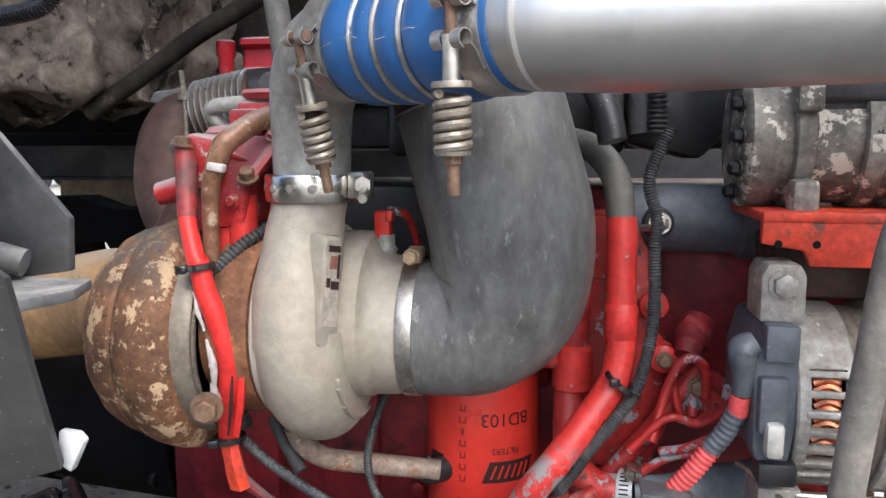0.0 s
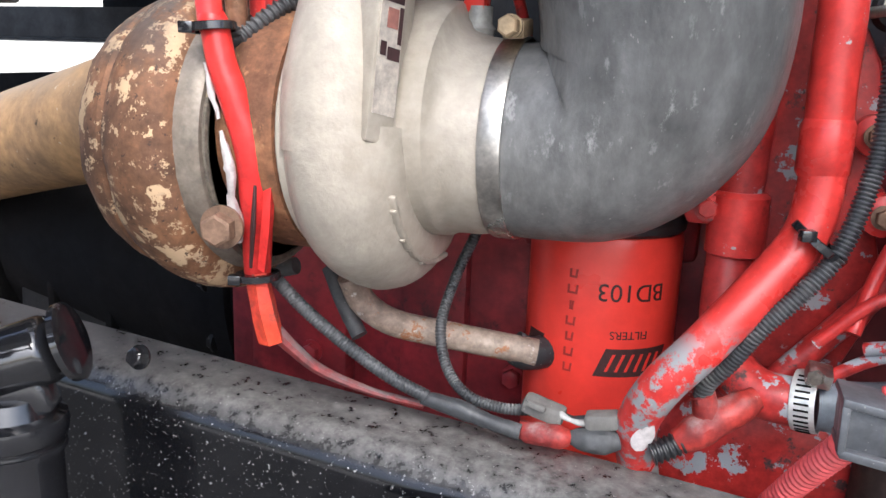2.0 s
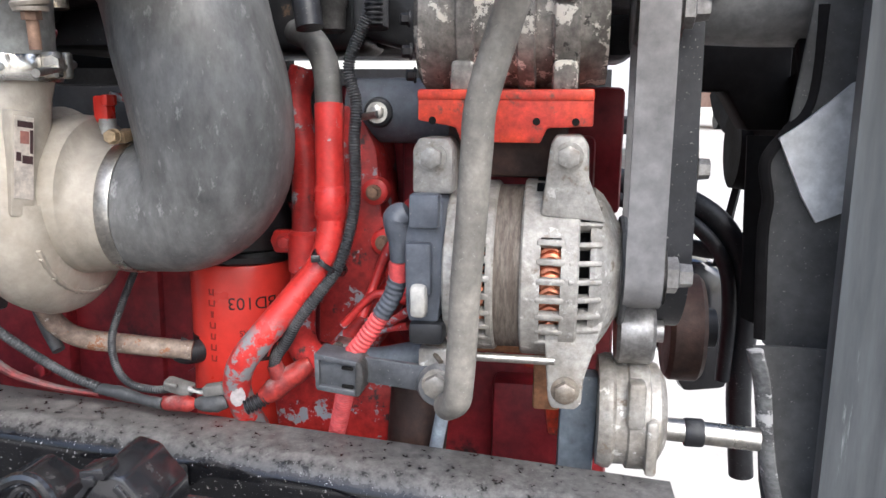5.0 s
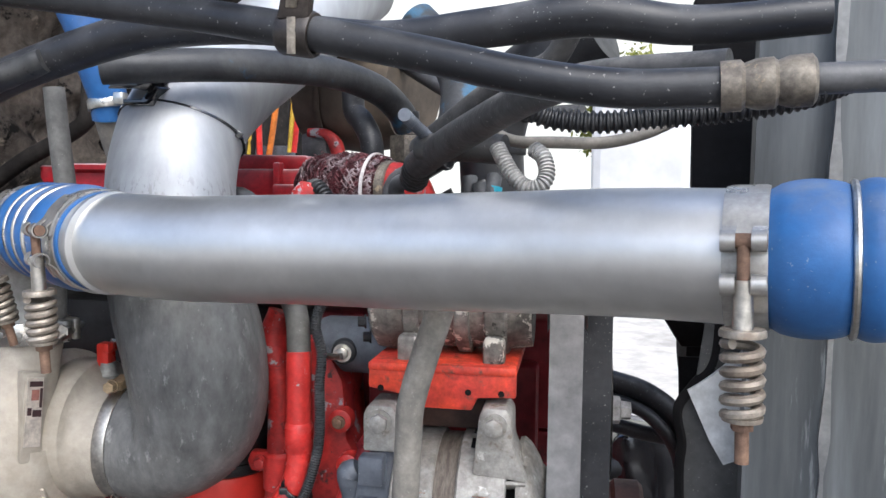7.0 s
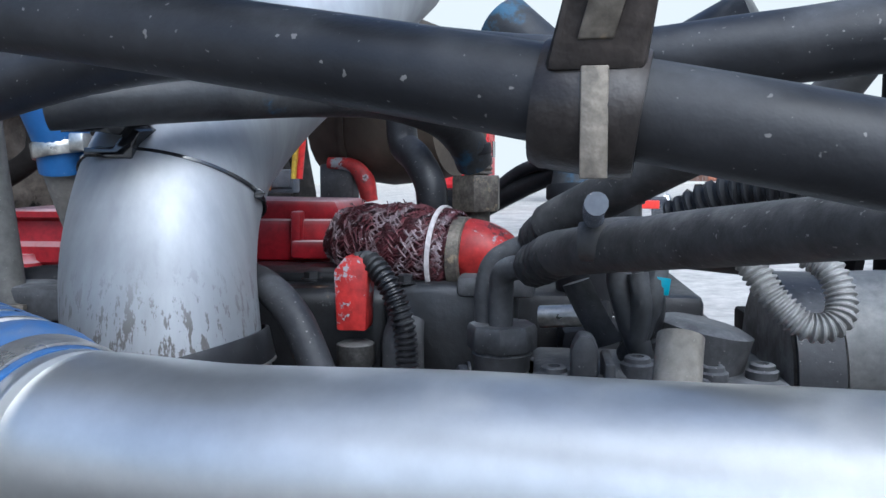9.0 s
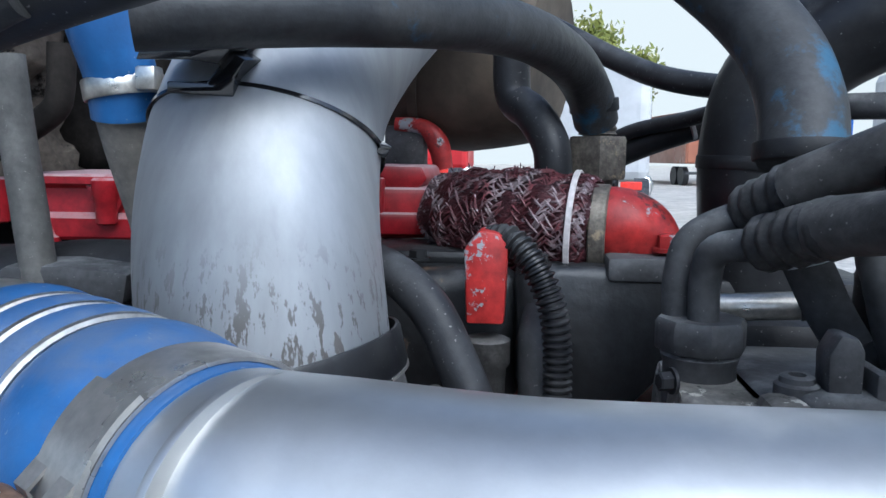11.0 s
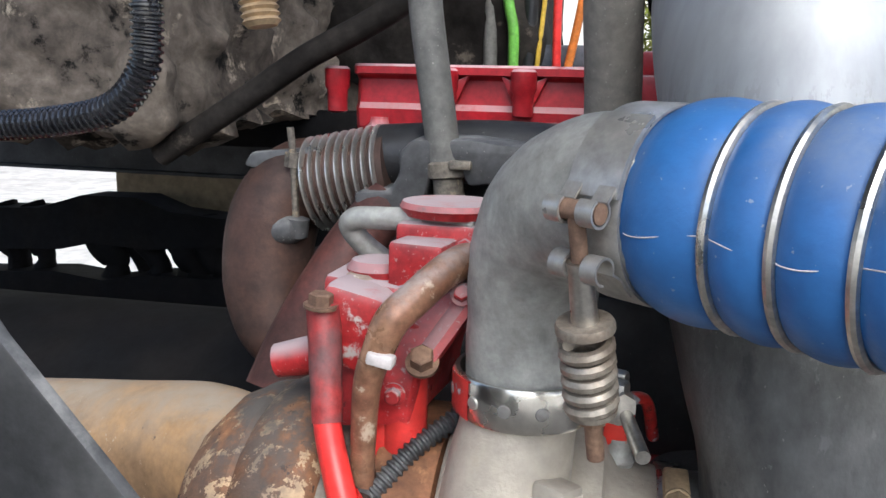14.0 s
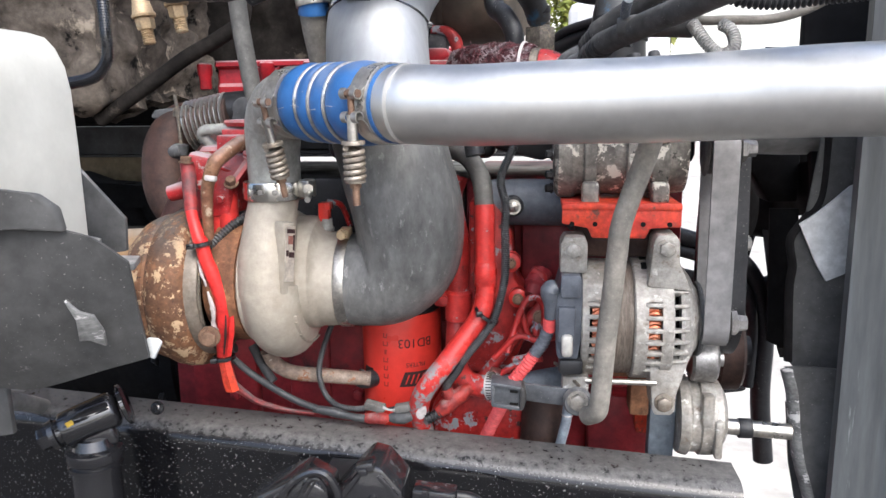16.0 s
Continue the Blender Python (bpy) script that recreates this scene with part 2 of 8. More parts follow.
M["dirty_alu"] = material("dirty_cast_aluminium", (0.40, 0.38, 0.345), (0.27, 0.245, 0.21), 0.55, 0.3, 20, bump=0.35, bump_scale=200, grain=0.25, specks=0.3, spots=[((0.22, 0.18, 0.14), 46, 0.57, 0.1, 0.75), ((0.62, 0.60, 0.56), 70, 0.60, 0.06, 0.6)])
M["ac_alu"] = material("oxidised_compressor_aluminium", (0.25, 0.235, 0.21), (0.14, 0.13, 0.115), 0.65, 0.3, 24, bump=0.35, grain=0.3, spots=[((0.60, 0.57, 0.50), 52, 0.555, 0.03, 0.75), ((0.06, 0.055, 0.05), 80, 0.60, 0.04, 0.75)])
M["stator"] = material("grimy_stator_steel", (0.20, 0.17, 0.14), (0.13, 0.105, 0.085), 0.6, 0.4, 40, bump=0.15, stretch=(6, 1, 1))
M["copper"] = material("copper_winding", (0.62, 0.25, 0.14), (0.4, 0.14, 0.08), 0.35, 0.9, 60, bump=0.3)
# Near-black that paints the shade inside vents, slots and holes.
M["recess_black"] = material("inside_shade", (0.012, 0.011, 0.010), (0.008, 0.008, 0.008), 0.9, 0.0, 30, bump=0.1, shine=0.1)
M["iron_dark"] = material("grimy_dark_iron", (0.024, 0.024, 0.026), (0.013, 0.013, 0.014), 0.5, 0.1, 14, bump=0.25, specks=0.2, dust=((0.07, 0.07, 0.072), 0.3))
M["iron_grey"] = material("dusty_grey_iron", (0.080, 0.080, 0.082), (0.045, 0.045, 0.046), 0.6, 0.1, 18, bump=0.25, specks=0.3, dust=((0.22, 0.22, 0.22), 0.5))
M["bellows"] = material("bellows_ring_steel", (0.60, 0.59, 0.56), (0.48, 0.46, 0.43), 0.34, 0.9, 40, bump=0.05, grain=0.12)
M["belt"] = material("grey_belt_rubber", (0.225, 0.217, 0.212), (0.19, 0.183, 0.178), 0.65, 0.0, 8, bump=0.05)
M["pulley"] = material("worn_pulley_steel", (0.34, 0.33, 0.32), (0.2, 0.19, 0.18), 0.45, 0.8, 30, bump=0.1)
M["red_rust"] = material("red_brown_rust", (0.085, 0.028, 0.022), (0.045, 0.018, 0.015), 0.65, 0.1, 22, bump=0.3, grain=0.3)
M["flap_torn"] = material("scraped_rubber", (0.16, 0.16, 0.155), (0.09, 0.09, 0.088), 0.7, 0.0, 30, bump=0.4, grain=0.35, stretch=(0.4, 1, 1), spots=[((0.42, 0.41, 0.40), 60, 0.55, 0.05, 0.8)])
M["wire_green"] = material("green_wire_sleeve", (0.16, 0.42, 0.06), None, 0.45, 0.0, 30)
M["wire_yellow"] = material("yellow_wire_sleeve", (0.62, 0.42, 0.05), None, 0.45, 0.0, 30)
M["wire_orange"] = material("orange_wire_sleeve", (0.66, 0.20, 0.03), None, 0.45, 0.0, 30)
M["clamp_brown"] = material("brown_grey_clamp_steel", (0.22, 0.19, 0.155), (0.15, 0.12, 0.095), 0.55, 0.3, 18, bump=0.2, grain=0.25)
M["conduit"] = material("dusty_conduit", (0.040, 0.042, 0.045), (0.065, 0.066, 0.068), 0.5, 0.0, 22, bump=0.1, dust=((0.17, 0.17, 0.17), 0.35))
M["red_grimy"] = material("grimy_red_cable", (0.30, 0.03, 0.03), (0.13, 0.05, 0.05), 0.55, 0.0, 24, bump=0.25, grain=0.3, dust=((0.16, 0.13, 0.13), 0.7))
M["manifold_black"] = material("oily_black_casting", (0.020, 0.021, 0.023), (0.010, 0.010, 0.011), 0.38, 0.0, 14, bump=0.35, bump_scale=90, grain=0.3, shine=0.5, dust=((0.10, 0.10, 0.105), 0.35), spots=[((0.10, 0.065, 0.04), 22, 0.63, 0.05, 0.7), ((0.12, 0.12, 0.12), 50, 0.66, 0.04, 0.7)])
M["ferrule_dark"] = material("grimy_crimp_steel", (0.075, 0.072, 0.068), (0.045, 0.043, 0.042), 0.55, 0.3, 40, bump=0.4, grain=0.35, dust=((0.20, 0.195, 0.19), 0.5))
M["rubber_line"] = material("dusty_line_rubber", (0.045, 0.044, 0.043), (0.072, 0.070, 0.067), 0.6, 0.0, 14, bump=0.3, bump_scale=150, grain=0.3, specks=0.3, dust=((0.20, 0.19, 0.18), 0.55))
M["strap_brown"] = material("brown_black_strap_rubber", (0.032, 0.027, 0.024), (0.060, 0.048, 0.040), 0.45, 0.0, 30, bump=0.3, grain=0.35)
M["plate_red"] = material("data_plate_red_print", (0.30, 0.13, 0.10), (0.24, 0.10, 0.08), 0.5)
M["label_red"] = material("dark_red_print", (0.30, 0.022, 0.018), (0.26, 0.02, 0.016), 0.5)
M["housing_brown"] = material("dusty_brown_housing", (0.10, 0.078, 0.055), (0.06, 0.048, 0.036), 0.75, 0.0, 5, bump=0.2, grain=0.2)
M["brass"] = material("dirty_brass", (0.47, 0.34, 0.20), (0.38, 0.29, 0.18), 0.55, 0.4, 40, bump=0.15, spots=[((0.50, 0.42, 0.30), 50, 0.6, 0.1, 0.8)])
M["cab_under"] = material("mud_caked_cab_underside", (0.160, 0.133, 0.107), (0.070, 0.058, 0.048), 0.9, 0.0, 7, bump=1.0, bump_scale=40, shine=0.15, grain=0.4, spots=[((0.42, 0.35, 0.27), 13, 0.57, 0.10, 0.95), ((0.008, 0.007, 0.006), 14, 0.57, 0.06, 0.8)])
# Mud tone darkened: the bulkhead's deep shade is in this colour.
M["cab_dark"] = material("muddy_shade_bulkhead", (0.028, 0.024, 0.021), (0.013, 0.011, 0.010), 0.9, 0.0, 8, bump=0.8, bump_scale=40, shine=0.15, grain=0.4, spots=[((0.085, 0.072, 0.058), 15, 0.60, 0.10, 0.95)])
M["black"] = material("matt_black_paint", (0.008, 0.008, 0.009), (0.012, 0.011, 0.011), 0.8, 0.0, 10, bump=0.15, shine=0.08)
M["tank"] = material("off_white_tank_plastic", (0.50, 0.495, 0.45), (0.43, 0.425, 0.385), 0.45, 0.0, 5, bump=0.08, grain=0.06, spots=[((0.40, 0.39, 0.36), 26, 0.68, 0.08, 0.6)])
M["flap"] = material("dusty_rubber_flap", (0.062, 0.062, 0.061), (0.090, 0.090, 0.088), 0.55, 0.0, 6, bump=0.15, specks=0.3, shine=0.2, spots=[((0.24, 0.23, 0.22), 20, 0.66, 0.08, 0.8), ((0.30, 0.29, 0.28), 150, 0.70, 0.02, 0.7)])
M["bracket_grey"] = material("grey_painted_bracket", (0.20, 0.20, 0.195), (0.15, 0.15, 0.148), 0.55, 0.1, 12, bump=0.1, dust=((0.42, 0.40, 0.37), 0.5))
M["shroud"] = material("dull_grey_radiator_panel", (0.13, 0.138, 0.142), (0.09, 0.095, 0.098), 0.4, 0.2, 6, bump=0.08, stretch=(1, 1, 0.10), grain=0.3, spots=[((0.30, 0.31, 0.31), 34, 0.60, 0.08, 0.7)])
M["foil"] = material("heat_sleeve_mesh", (0.07, 0.018, 0.022), (0.04, 0.012, 0.015), 0.5, 0.3, 40, bump=1.0, bump_scale=220, grain=0.4, spots=[((0.30, 0.25, 0.26), 130, 0.60, 0.03, 0.5)], stretch=(0.7, 1, 1.8))
M["ferrule"] = material("dirty_crimped_steel", (0.20, 0.175, 0.14), (0.12, 0.105, 0.09), 0.6, 0.4, 40, bump=0.3, grain=0.35, spots=[((0.34, 0.27, 0.18), 60, 0.58, 0.08, 0.7)])
M["strand"] = material("sleeve_strands", (0.115, 0.030, 0.036), (0.055, 0.016, 0.020), 0.5, 0.1, 60, bump=0.2, grain=0.4, spots=[((0.25, 0.20, 0.21), 15, 0.51, 0.12, 0.5), ((0.42, 0.37, 0.38), 120, 0.60, 0.05, 0.5)])
# Light on the flap's fold is put into this tone; also a pale tab.
M["flap_pale"] = material("pale_lit_rubber_and_tab", (0.55, 0.56, 0.56), (0.42, 0.43, 0.43), 0.5, 0.0, 9, bump=0.15)
M["drain_pipe"] = material("rust_mottled_pipe", (0.36, 0.29, 0.235), (0.27, 0.20, 0.155), 0.6, 0.1, 22, bump=0.25, grain=0.3, spots=[((0.30, 0.13, 0.06), 46, 0.55, 0.05, 0.8), ((0.50, 0.45, 0.40), 70, 0.60, 0.05, 0.7)])
M["tan_board"] = material("tan_weathered_panel", (0.34, 0.27, 0.17), (0.26, 0.20, 0.13), 0.8, 0.0, 6, bump=0.1)
M["bracket_dark"] = material("dark_grey_bracket", (0.085, 0.086, 0.088), (0.055, 0.056, 0.058), 0.55, 0.1, 10, bump=0.15, grain=0.25, dust=((0.40, 0.39, 0.37), 0.5))
M["arm_blue"] = material("blue_black_arm_steel", (0.115, 0.120, 0.130), (0.080, 0.084, 0.092), 0.45, 0.3, 14, bump=0.15, specks=0.3, grain=0.25, dust=((0.24, 0.24, 0.245), 0.5))
M["oil_line"] = material("oily_brown_line", (0.27, 0.150, 0.090), (0.20, 0.09, 0.055), 0.35, 0.2, 26, bump=0.2, grain=0.3, dust=((0.36, 0.30, 0.27), 0.6), spots=[((0.46, 0.36, 0.27), 60, 0.60, 0.08, 0.7)])
M["red_joint"] = material("grimy_moulded_red", (0.34, 0.032, 0.024), (0.19, 0.022, 0.02), 0.5, 0.0, 26, bump=0.3, grain=0.3, spots=[((0.06, 0.04, 0.04), 34, 0.57, 0.10, 0.7), ((0.30, 0.27, 0.26), 80, 0.64, 0.04, 0.7)], dust=((0.30, 0.24, 0.23), 0.35))
M["conduit_pale"] = material("pale_grey_conduit", (0.36, 0.355, 0.34), (0.25, 0.245, 0.235), 0.5, 0.0, 30, bump=0.1, grain=0.25)
M["tube_pale"] = material("pale_blue_grey_tube", (0.30, 0.34, 0.38), (0.22, 0.25, 0.28), 0.5, 0.0, 20, bump=0.1, grain=0.25)
M["zinc"] = material("zinc_plated_band", (0.66, 0.66, 0.63), (0.54, 0.54, 0.51), 0.42, 0.3, 30, bump=0.08, grain=0.15)
# Near ground darkened as if in shade; the yard itself is pale.
M["near_ground"] = material("shaded_near_ground", (0.085, 0.078, 0.070), (0.060, 0.056, 0.050), 0.8, 0.0, 3, bump=0.4, bump_scale=60)
M["bracket_blue"] = material("blue_grey_bracket_paint", (0.16, 0.185, 0.21), (0.12, 0.14, 0.16), 0.5, 0.1, 14, bump=0.15, specks=0.3)
M["teal"] = material("teal_tape", (0.03, 0.30, 0.40), (0.02, 0.22, 0.30), 0.5, 0.0, 20)
M["label"] = material("label_print", (0.03, 0.012, 0.012), (0.04, 0.015, 0.015), 0.5)
M["plate"] = material("data_plate_metal", (0.62, 0.56, 0.48), (0.5, 0.44, 0.38), 0.4, 0.5, 30)
M["white_mark"] = material("white_paint_mark", (0.56, 0.52, 0.51), (0.42, 0.38, 0.37), 0.5)
M["ground"] = material("pale_yard_concrete", (0.50, 0.47, 0.42), (0.42, 0.39, 0.35), 0.85, 0.0, 0.6, bump=0.3, bump_scale=8)


# ---- mesh builders, in plan units ----
def spline(pts, steps=7):
    """A smooth line through pts."""
    p = [Vector(v) for v in pts]
    if len(p) < 3:
        return p
    p = [p[0] * 2 - p[1]] + p + [p[-1] * 2 - p[-2]]
    out = []
    for i in range(1, len(p) - 2):
        a, b, c, d = p[i - 1 : i + 3]
        for s in range(steps):
            t = s / steps
            out.append(0.5 * (2 * b + (c - a) * t + (2 * a - 5 * b + 4 * c - d) * t * t + (3 * b - a - 3 * c + d) * t ** 3))
    return out + [p[-2]]


def rings_along(line):
    """A frame (place, side, up) for each point of a line, with no twist."""
    out, up = [], None
    for i, q in enumerate(line):
        ahead = (line[min(i + 1, len(line) - 1)] - line[max(i - 1, 0)]).normalized()
        if up is None:
            up = ahead.orthogonal().normalized()
        up = (up - ahead * up.dot(ahead)).normalized()
        out.append((q, up.copy(), ahead.cross(up).normalized()))
    return out


def skin(bm, loops, close=True, caps=True):
    rows = [[bm.verts.new(v) for v in loop] for loop in loops]
    n = len(rows[0])
    for a, b in zip(rows, rows[1:]):
        for i in range(n if close else n - 1):
            j = (i + 1) % n
            bm.faces.new((a[i], a[j], b[j], b[i]))
    if caps and close:
        bm.faces.new(rows[0][::-1])
        bm.faces.new(rows[-1])
    return bm


def tube(pts, r, n=20, steps=7, flat=1.0, bm=None, caps=True):
    """A round tube along a smooth line. r: one radius, or one for each of pts."""
    bm = bm or bmesh.new()
    line = spline(pts, steps)
    radii = [r] * len(line) if isinstance(r, (int, float)) else [float(np.interp(i / (len(line) - 1) * (len(pts) - 1), range(len(pts)), r)) for i in range(len(line))]
    loops = []
    for (q, u, v), rr in zip(rings_along(line), radii):
        loops.append([q + (u * math.cos(2 * math.pi * k / n) * flat + v * math.sin(2 * math.pi * k / n)) * rr for k in range(n)])
    return skin(bm, loops, caps=caps)


def ribbed(pts, r, pitch=0.006, depth=0.25, n=12):
    """A corrugated conduit."""
    line = spline(pts, 10)
    far = [0.0]
    for a, b in zip(line, line[1:]):
        far.append(far[-1] + (b - a).length)
    fine = []
    for d in np.arange(0, far[-1], pitch / 4):
        i = min(max(int(np.searchsorted(far, d)) - 1, 0), len(line) - 2)
        f = (d - far[i]) / max(far[i + 1] - far[i], 1e-9)
        fine.append(line[i].lerp(line[i + 1], f))
    loops = []
    for k, (q, u, v) in enumerate(rings_along(fine)):
        rr = r * (1.0, 1.0, 1 - depth, 1 - depth)[k % 4]
        loops.append([q + (u * math.cos(2 * math.pi * j / n) + v * math.sin(2 * math.pi * j / n)) * rr for j in range(n)])
    return skin(bmesh.new(), loops)


def lathe(profile, at, axis=(1, 0, 0), n=40, arc=(0, 360), bm=None, flat_top=None):
    """Turns rows of (distance along the axis, radius) round an axis through at."""
    bm = bm or bmesh.new()
    axis = Vector(axis).normalized()
    u = Vector((0, 0, 1)) if abs(axis.z) < 0.9 else Vector((0, -1, 0))
    u = (u - axis * u.dot(axis)).normalized()
    v = axis.cross(u)
    whole = arc == (0, 360)
    angles = [radians(arc[0] + (arc[1] - arc[0]) * k / n) for k in range(n if whole else n + 1)]
    loops = [[Vector(at) + axis * d + (u * math.cos(a) + v * math.sin(a)) * max(r, 1e-4) for a in angles] for d, r in profile]
    if flat_top is not None:
        loops = [[Vector((v.x, v.y, min(v.z, flat_top))) for v in loop] for loop in loops]
    return skin(bm, loops, close=whole, caps=whole)


def block(at, size, bevel=0.002, turn=(0, 0, 0), bm=None, segments=2):
    made = bmesh.new()
    bmesh.ops.create_cube(made, size=1.0)
    bmesh.ops.scale(made, vec=size, verts=made.verts)
    if bevel:
        bmesh.ops.bevel(made, geom=made.edges[:], offset=min(bevel, min(size) * 0.45), segments=segments, affect="EDGES", profile=0.5)
    made.transform(pose(*at, *turn))
    return joined(bm, made)


def joined(bm, made):
    if bm is None:
        return made
    tmp = bpy.data.meshes.new("tmp")
    made.to_mesh(tmp)
    bm.from_mesh(tmp)
    bpy.data.meshes.remove(tmp)
    made.free()
    return bm


def prism(outline, at, depth, turn=(90, 0, 0), bevel=0.002, bm=None):
    """An outline in x and z, made thick along y: it starts at at and goes depth to the back."""
    made = bmesh.new()
    verts = [made.verts.new((x, z, 0)) for x, z in outline]
    face = made.faces.new(verts)
    grown = bmesh.ops.extrude_face_region(made, geom=[face])
    bmesh.ops.translate(made, vec=(0, 0, -depth), verts=[g for g in grown["geom"] if isinstance(g, bmesh.types.BMVert)])
    bmesh.ops.recalc_face_normals(made, faces=made.faces[:])
    if bevel:
        bmesh.ops.bevel(made, geom=made.edges[:], offset=bevel, segments=2, affect="EDGES", profile=0.5)
    made.transform(pose(*at, *turn))
    return joined(bm, made)


def slab(pts, depth, bevel=0.002):
    """A plate: an outline of places in space, made thick towards the back."""
    made = bmesh.new()
    face = made.faces.new([made.verts.new(p) for p in pts])
    grown = bmesh.ops.extrude_face_region(made, geom=[face])
    bmesh.ops.translate(made, vec=depth, verts=[g for g in grown["geom"] if isinstance(g, bmesh.types.BMVert)])
    bmesh.ops.recalc_face_normals(made, faces=made.faces[:])
    if bevel:
        bmesh.ops.bevel(made, geom=made.edges[:], offset=bevel, segments=2, affect="EDGES", profile=0.5)
    return made


def hexbolt(at, axis, r, h, washer=1.35, bm=None):
    """A hexagon head on a washer; axis points out of the surface."""
    bm = lathe([(0, r * washer * 0.6), (0, r * washer), (h * 0.22, r * washer), (h * 0.22, r * 0.8)], at, axis, 20, bm=bm)
    return lathe([(h * 0.2, r * 0.8), (h * 0.2, r), (h * 0.9, r), (h, r * 0.82), (h, 0)], at, axis, 6, bm=bm)


def coil(at, axis, r, wire, turns, pitch, bm=None):
    axis = Vector(axis).normalized()
    u = axis.orthogonal().normalized()
    v = axis.cross(u)
    pts = [Vector(at) + axis * (pitch * k / 14) + (u * math.cos(2 * math.pi * k / 14) + v * math.sin(2 * math.pi * k / 14)) * r for k in range(int(turns * 14) + 1)]
    return tube(pts, wire, 8, 1, bm=bm)


def ring(at, axis, r, width, thick, n=48, bm=None):
    """A flat band round something of radius r."""
    h = width / 2
    return lathe([(-h, r), (-h, r + thick * 0.7), (-h * 0.8, r + thick), (h * 0.8, r + thick), (h, r + thick * 0.7), (h, r), (-h, r)], at, axis, n, bm=bm)


def rough_up(bm, amount, scale):
    """Uneven surface for cast, caked or dented things."""
    bm.normal_update()
    for v in bm.verts:
        v.co += v.normal * noise.noise(v.co * scale) * amount
    return bm


# ---- things and parts ----
WHERE = {}


def part(name, bm, mat, parent=None, label="", sharp=38):
    """Links a bmesh, given in plan units, as one mesh object, under parent if there is one."""
    bmesh.ops.recalc_face_normals(bm, faces=bm.faces[:])
    bm.transform(SCALE)
    for e in bm.edges:
        if len(e.link_faces) == 2 and e.calc_face_angle(0) > radians(sharp):
            e.smooth = False
    for f in bm.faces:
        f.smooth = True
    lo = Vector([min(v.co[i] for v in bm.verts) for i in range(3)])
    hi = Vector([max(v.co[i] for v in bm.verts) for i in range(3)])
    mid = (lo + hi) / 2
    if parent is None:
        mid.z = lo.z
    bmesh.ops.translate(bm, vec=-mid, verts=bm.verts[:])
    me = bpy.data.meshes.new(name)
    bm.to_mesh(me)
    bm.free()
    me.materials.append(mat if not isinstance(mat, str) else M[mat])
    ob = new(name, me)
    ob.parent = parent
    ob.location = mid - (WHERE[parent] if parent else Vector())
    WHERE[ob] = mid
    if label:
        ob["label"] = label
    return ob


def thing(name, at, label, category, group="", kind=""):
    """An Empty at a thing's base, to carry its parts."""
    ob = new(name)
    ob.empty_display_size = 0.02
    ob.location = SCALE @ Vector(at)
    WHERE[ob] = ob.location.copy()
    return tagged(ob, label, category, group, kind)


def solo(name, bm, mat, label, category, group="", kind="", sharp=38):
    return tagged(part(name, bm, mat, None, "", sharp), label, category, group, kind)


def lerp(a, b, f):
    return tuple(x + (y - x) * f for x, y in zip(a, b))

# ---- setting ----
FLOOR = EYE - EYE / K


def sheet(at, size):
    bm = bmesh.new()
    x, y, z = at
    vs = [bm.verts.new((x + sx * size[0] / 2, y + sy * size[1] / 2, z)) for sx, sy in ((-1, -1), (1, -1), (1, 1), (-1, 1))]
    bm.faces.new(vs)
    return bm


solo("ground", sheet((0, 0, FLOOR), (900, 900)), "ground", "pale dusty concrete of a truck yard", "ground", kind="structure")

# Unseen dark strip, added to cut ground bounce and darken reflections in the rail.
solo("parking_strip", block((-1.0, -1.6, FLOOR + 0.002), (16, 7.0, 0.012), 0.0), "near_ground", "dark ground strip added along the truck to dim bounce light", "ground", kind="structure")

# the chassis rail: a long folded channel with a rounded top edge
rail_shape = [(0.78, 0.906)] + [(0.727 - 0.032 * math.sin(radians(a)), 0.874 + 0.032 * math.cos(radians(a))) for a in range(0, 91, 10)] + [(0.695, 0.62), (0.70, 0.60), (0.78, 0.60), (0.78, 0.612), (0.707, 0.612), (0.707, 0.872), (0.728, 0.893), (0.78, 0.893)]
bm = bmesh.new()
skin(bm, [[(x, y - 0.004 - 0.038 * x, z - 0.0345 - 0.0513 * x) for y, z in rail_shape] for x in (-1.6, -1.2, -0.8, -0.4, 0.0, 0.2, 0.3, 0.38, 0.425)])
rail = solo("chassis_rail", bm, "rail", "glossy black steel chassis rail with dust on its top edge", "chassis rail", kind="structure")

# ---- turbocharger ----
AX, AZ = 0.77, 1.123
turbo = thing("turbocharger", (-0.33, AX, 0.98), "turbocharger with cast aluminium compressor and rust-flaked turbine housing", "turbocharger")
# compressor scroll: a snail whose section grows towards the outlet at the front
loops = []
turns = 48
for k in range(turns + 1):
    f = k / turns
    a = radians(6 - 330 * f)
    r = 0.0475 - 0.004 * min(f / 0.3, 1) - 0.026 * max(f - 0.3, 0) ** 0.9
    mid_r = 0.073 + 0.009 * min(f / 0.27, 1) - 0.006 * max(f - 0.3, 0)
    out = Vector((0, -math.cos(a), math.sin(a)))
    centre = Vector((-0.2635 + 0.004 * f, AX, AZ)) + out * mid_r
    loops.append([centre + (out * math.cos(t) + Vector((1, 0, 0)) * math.sin(t)) * r for t in [2 * math.pi * j / 28 for j in range(28)]])
bm = skin(bmesh.new(), loops)
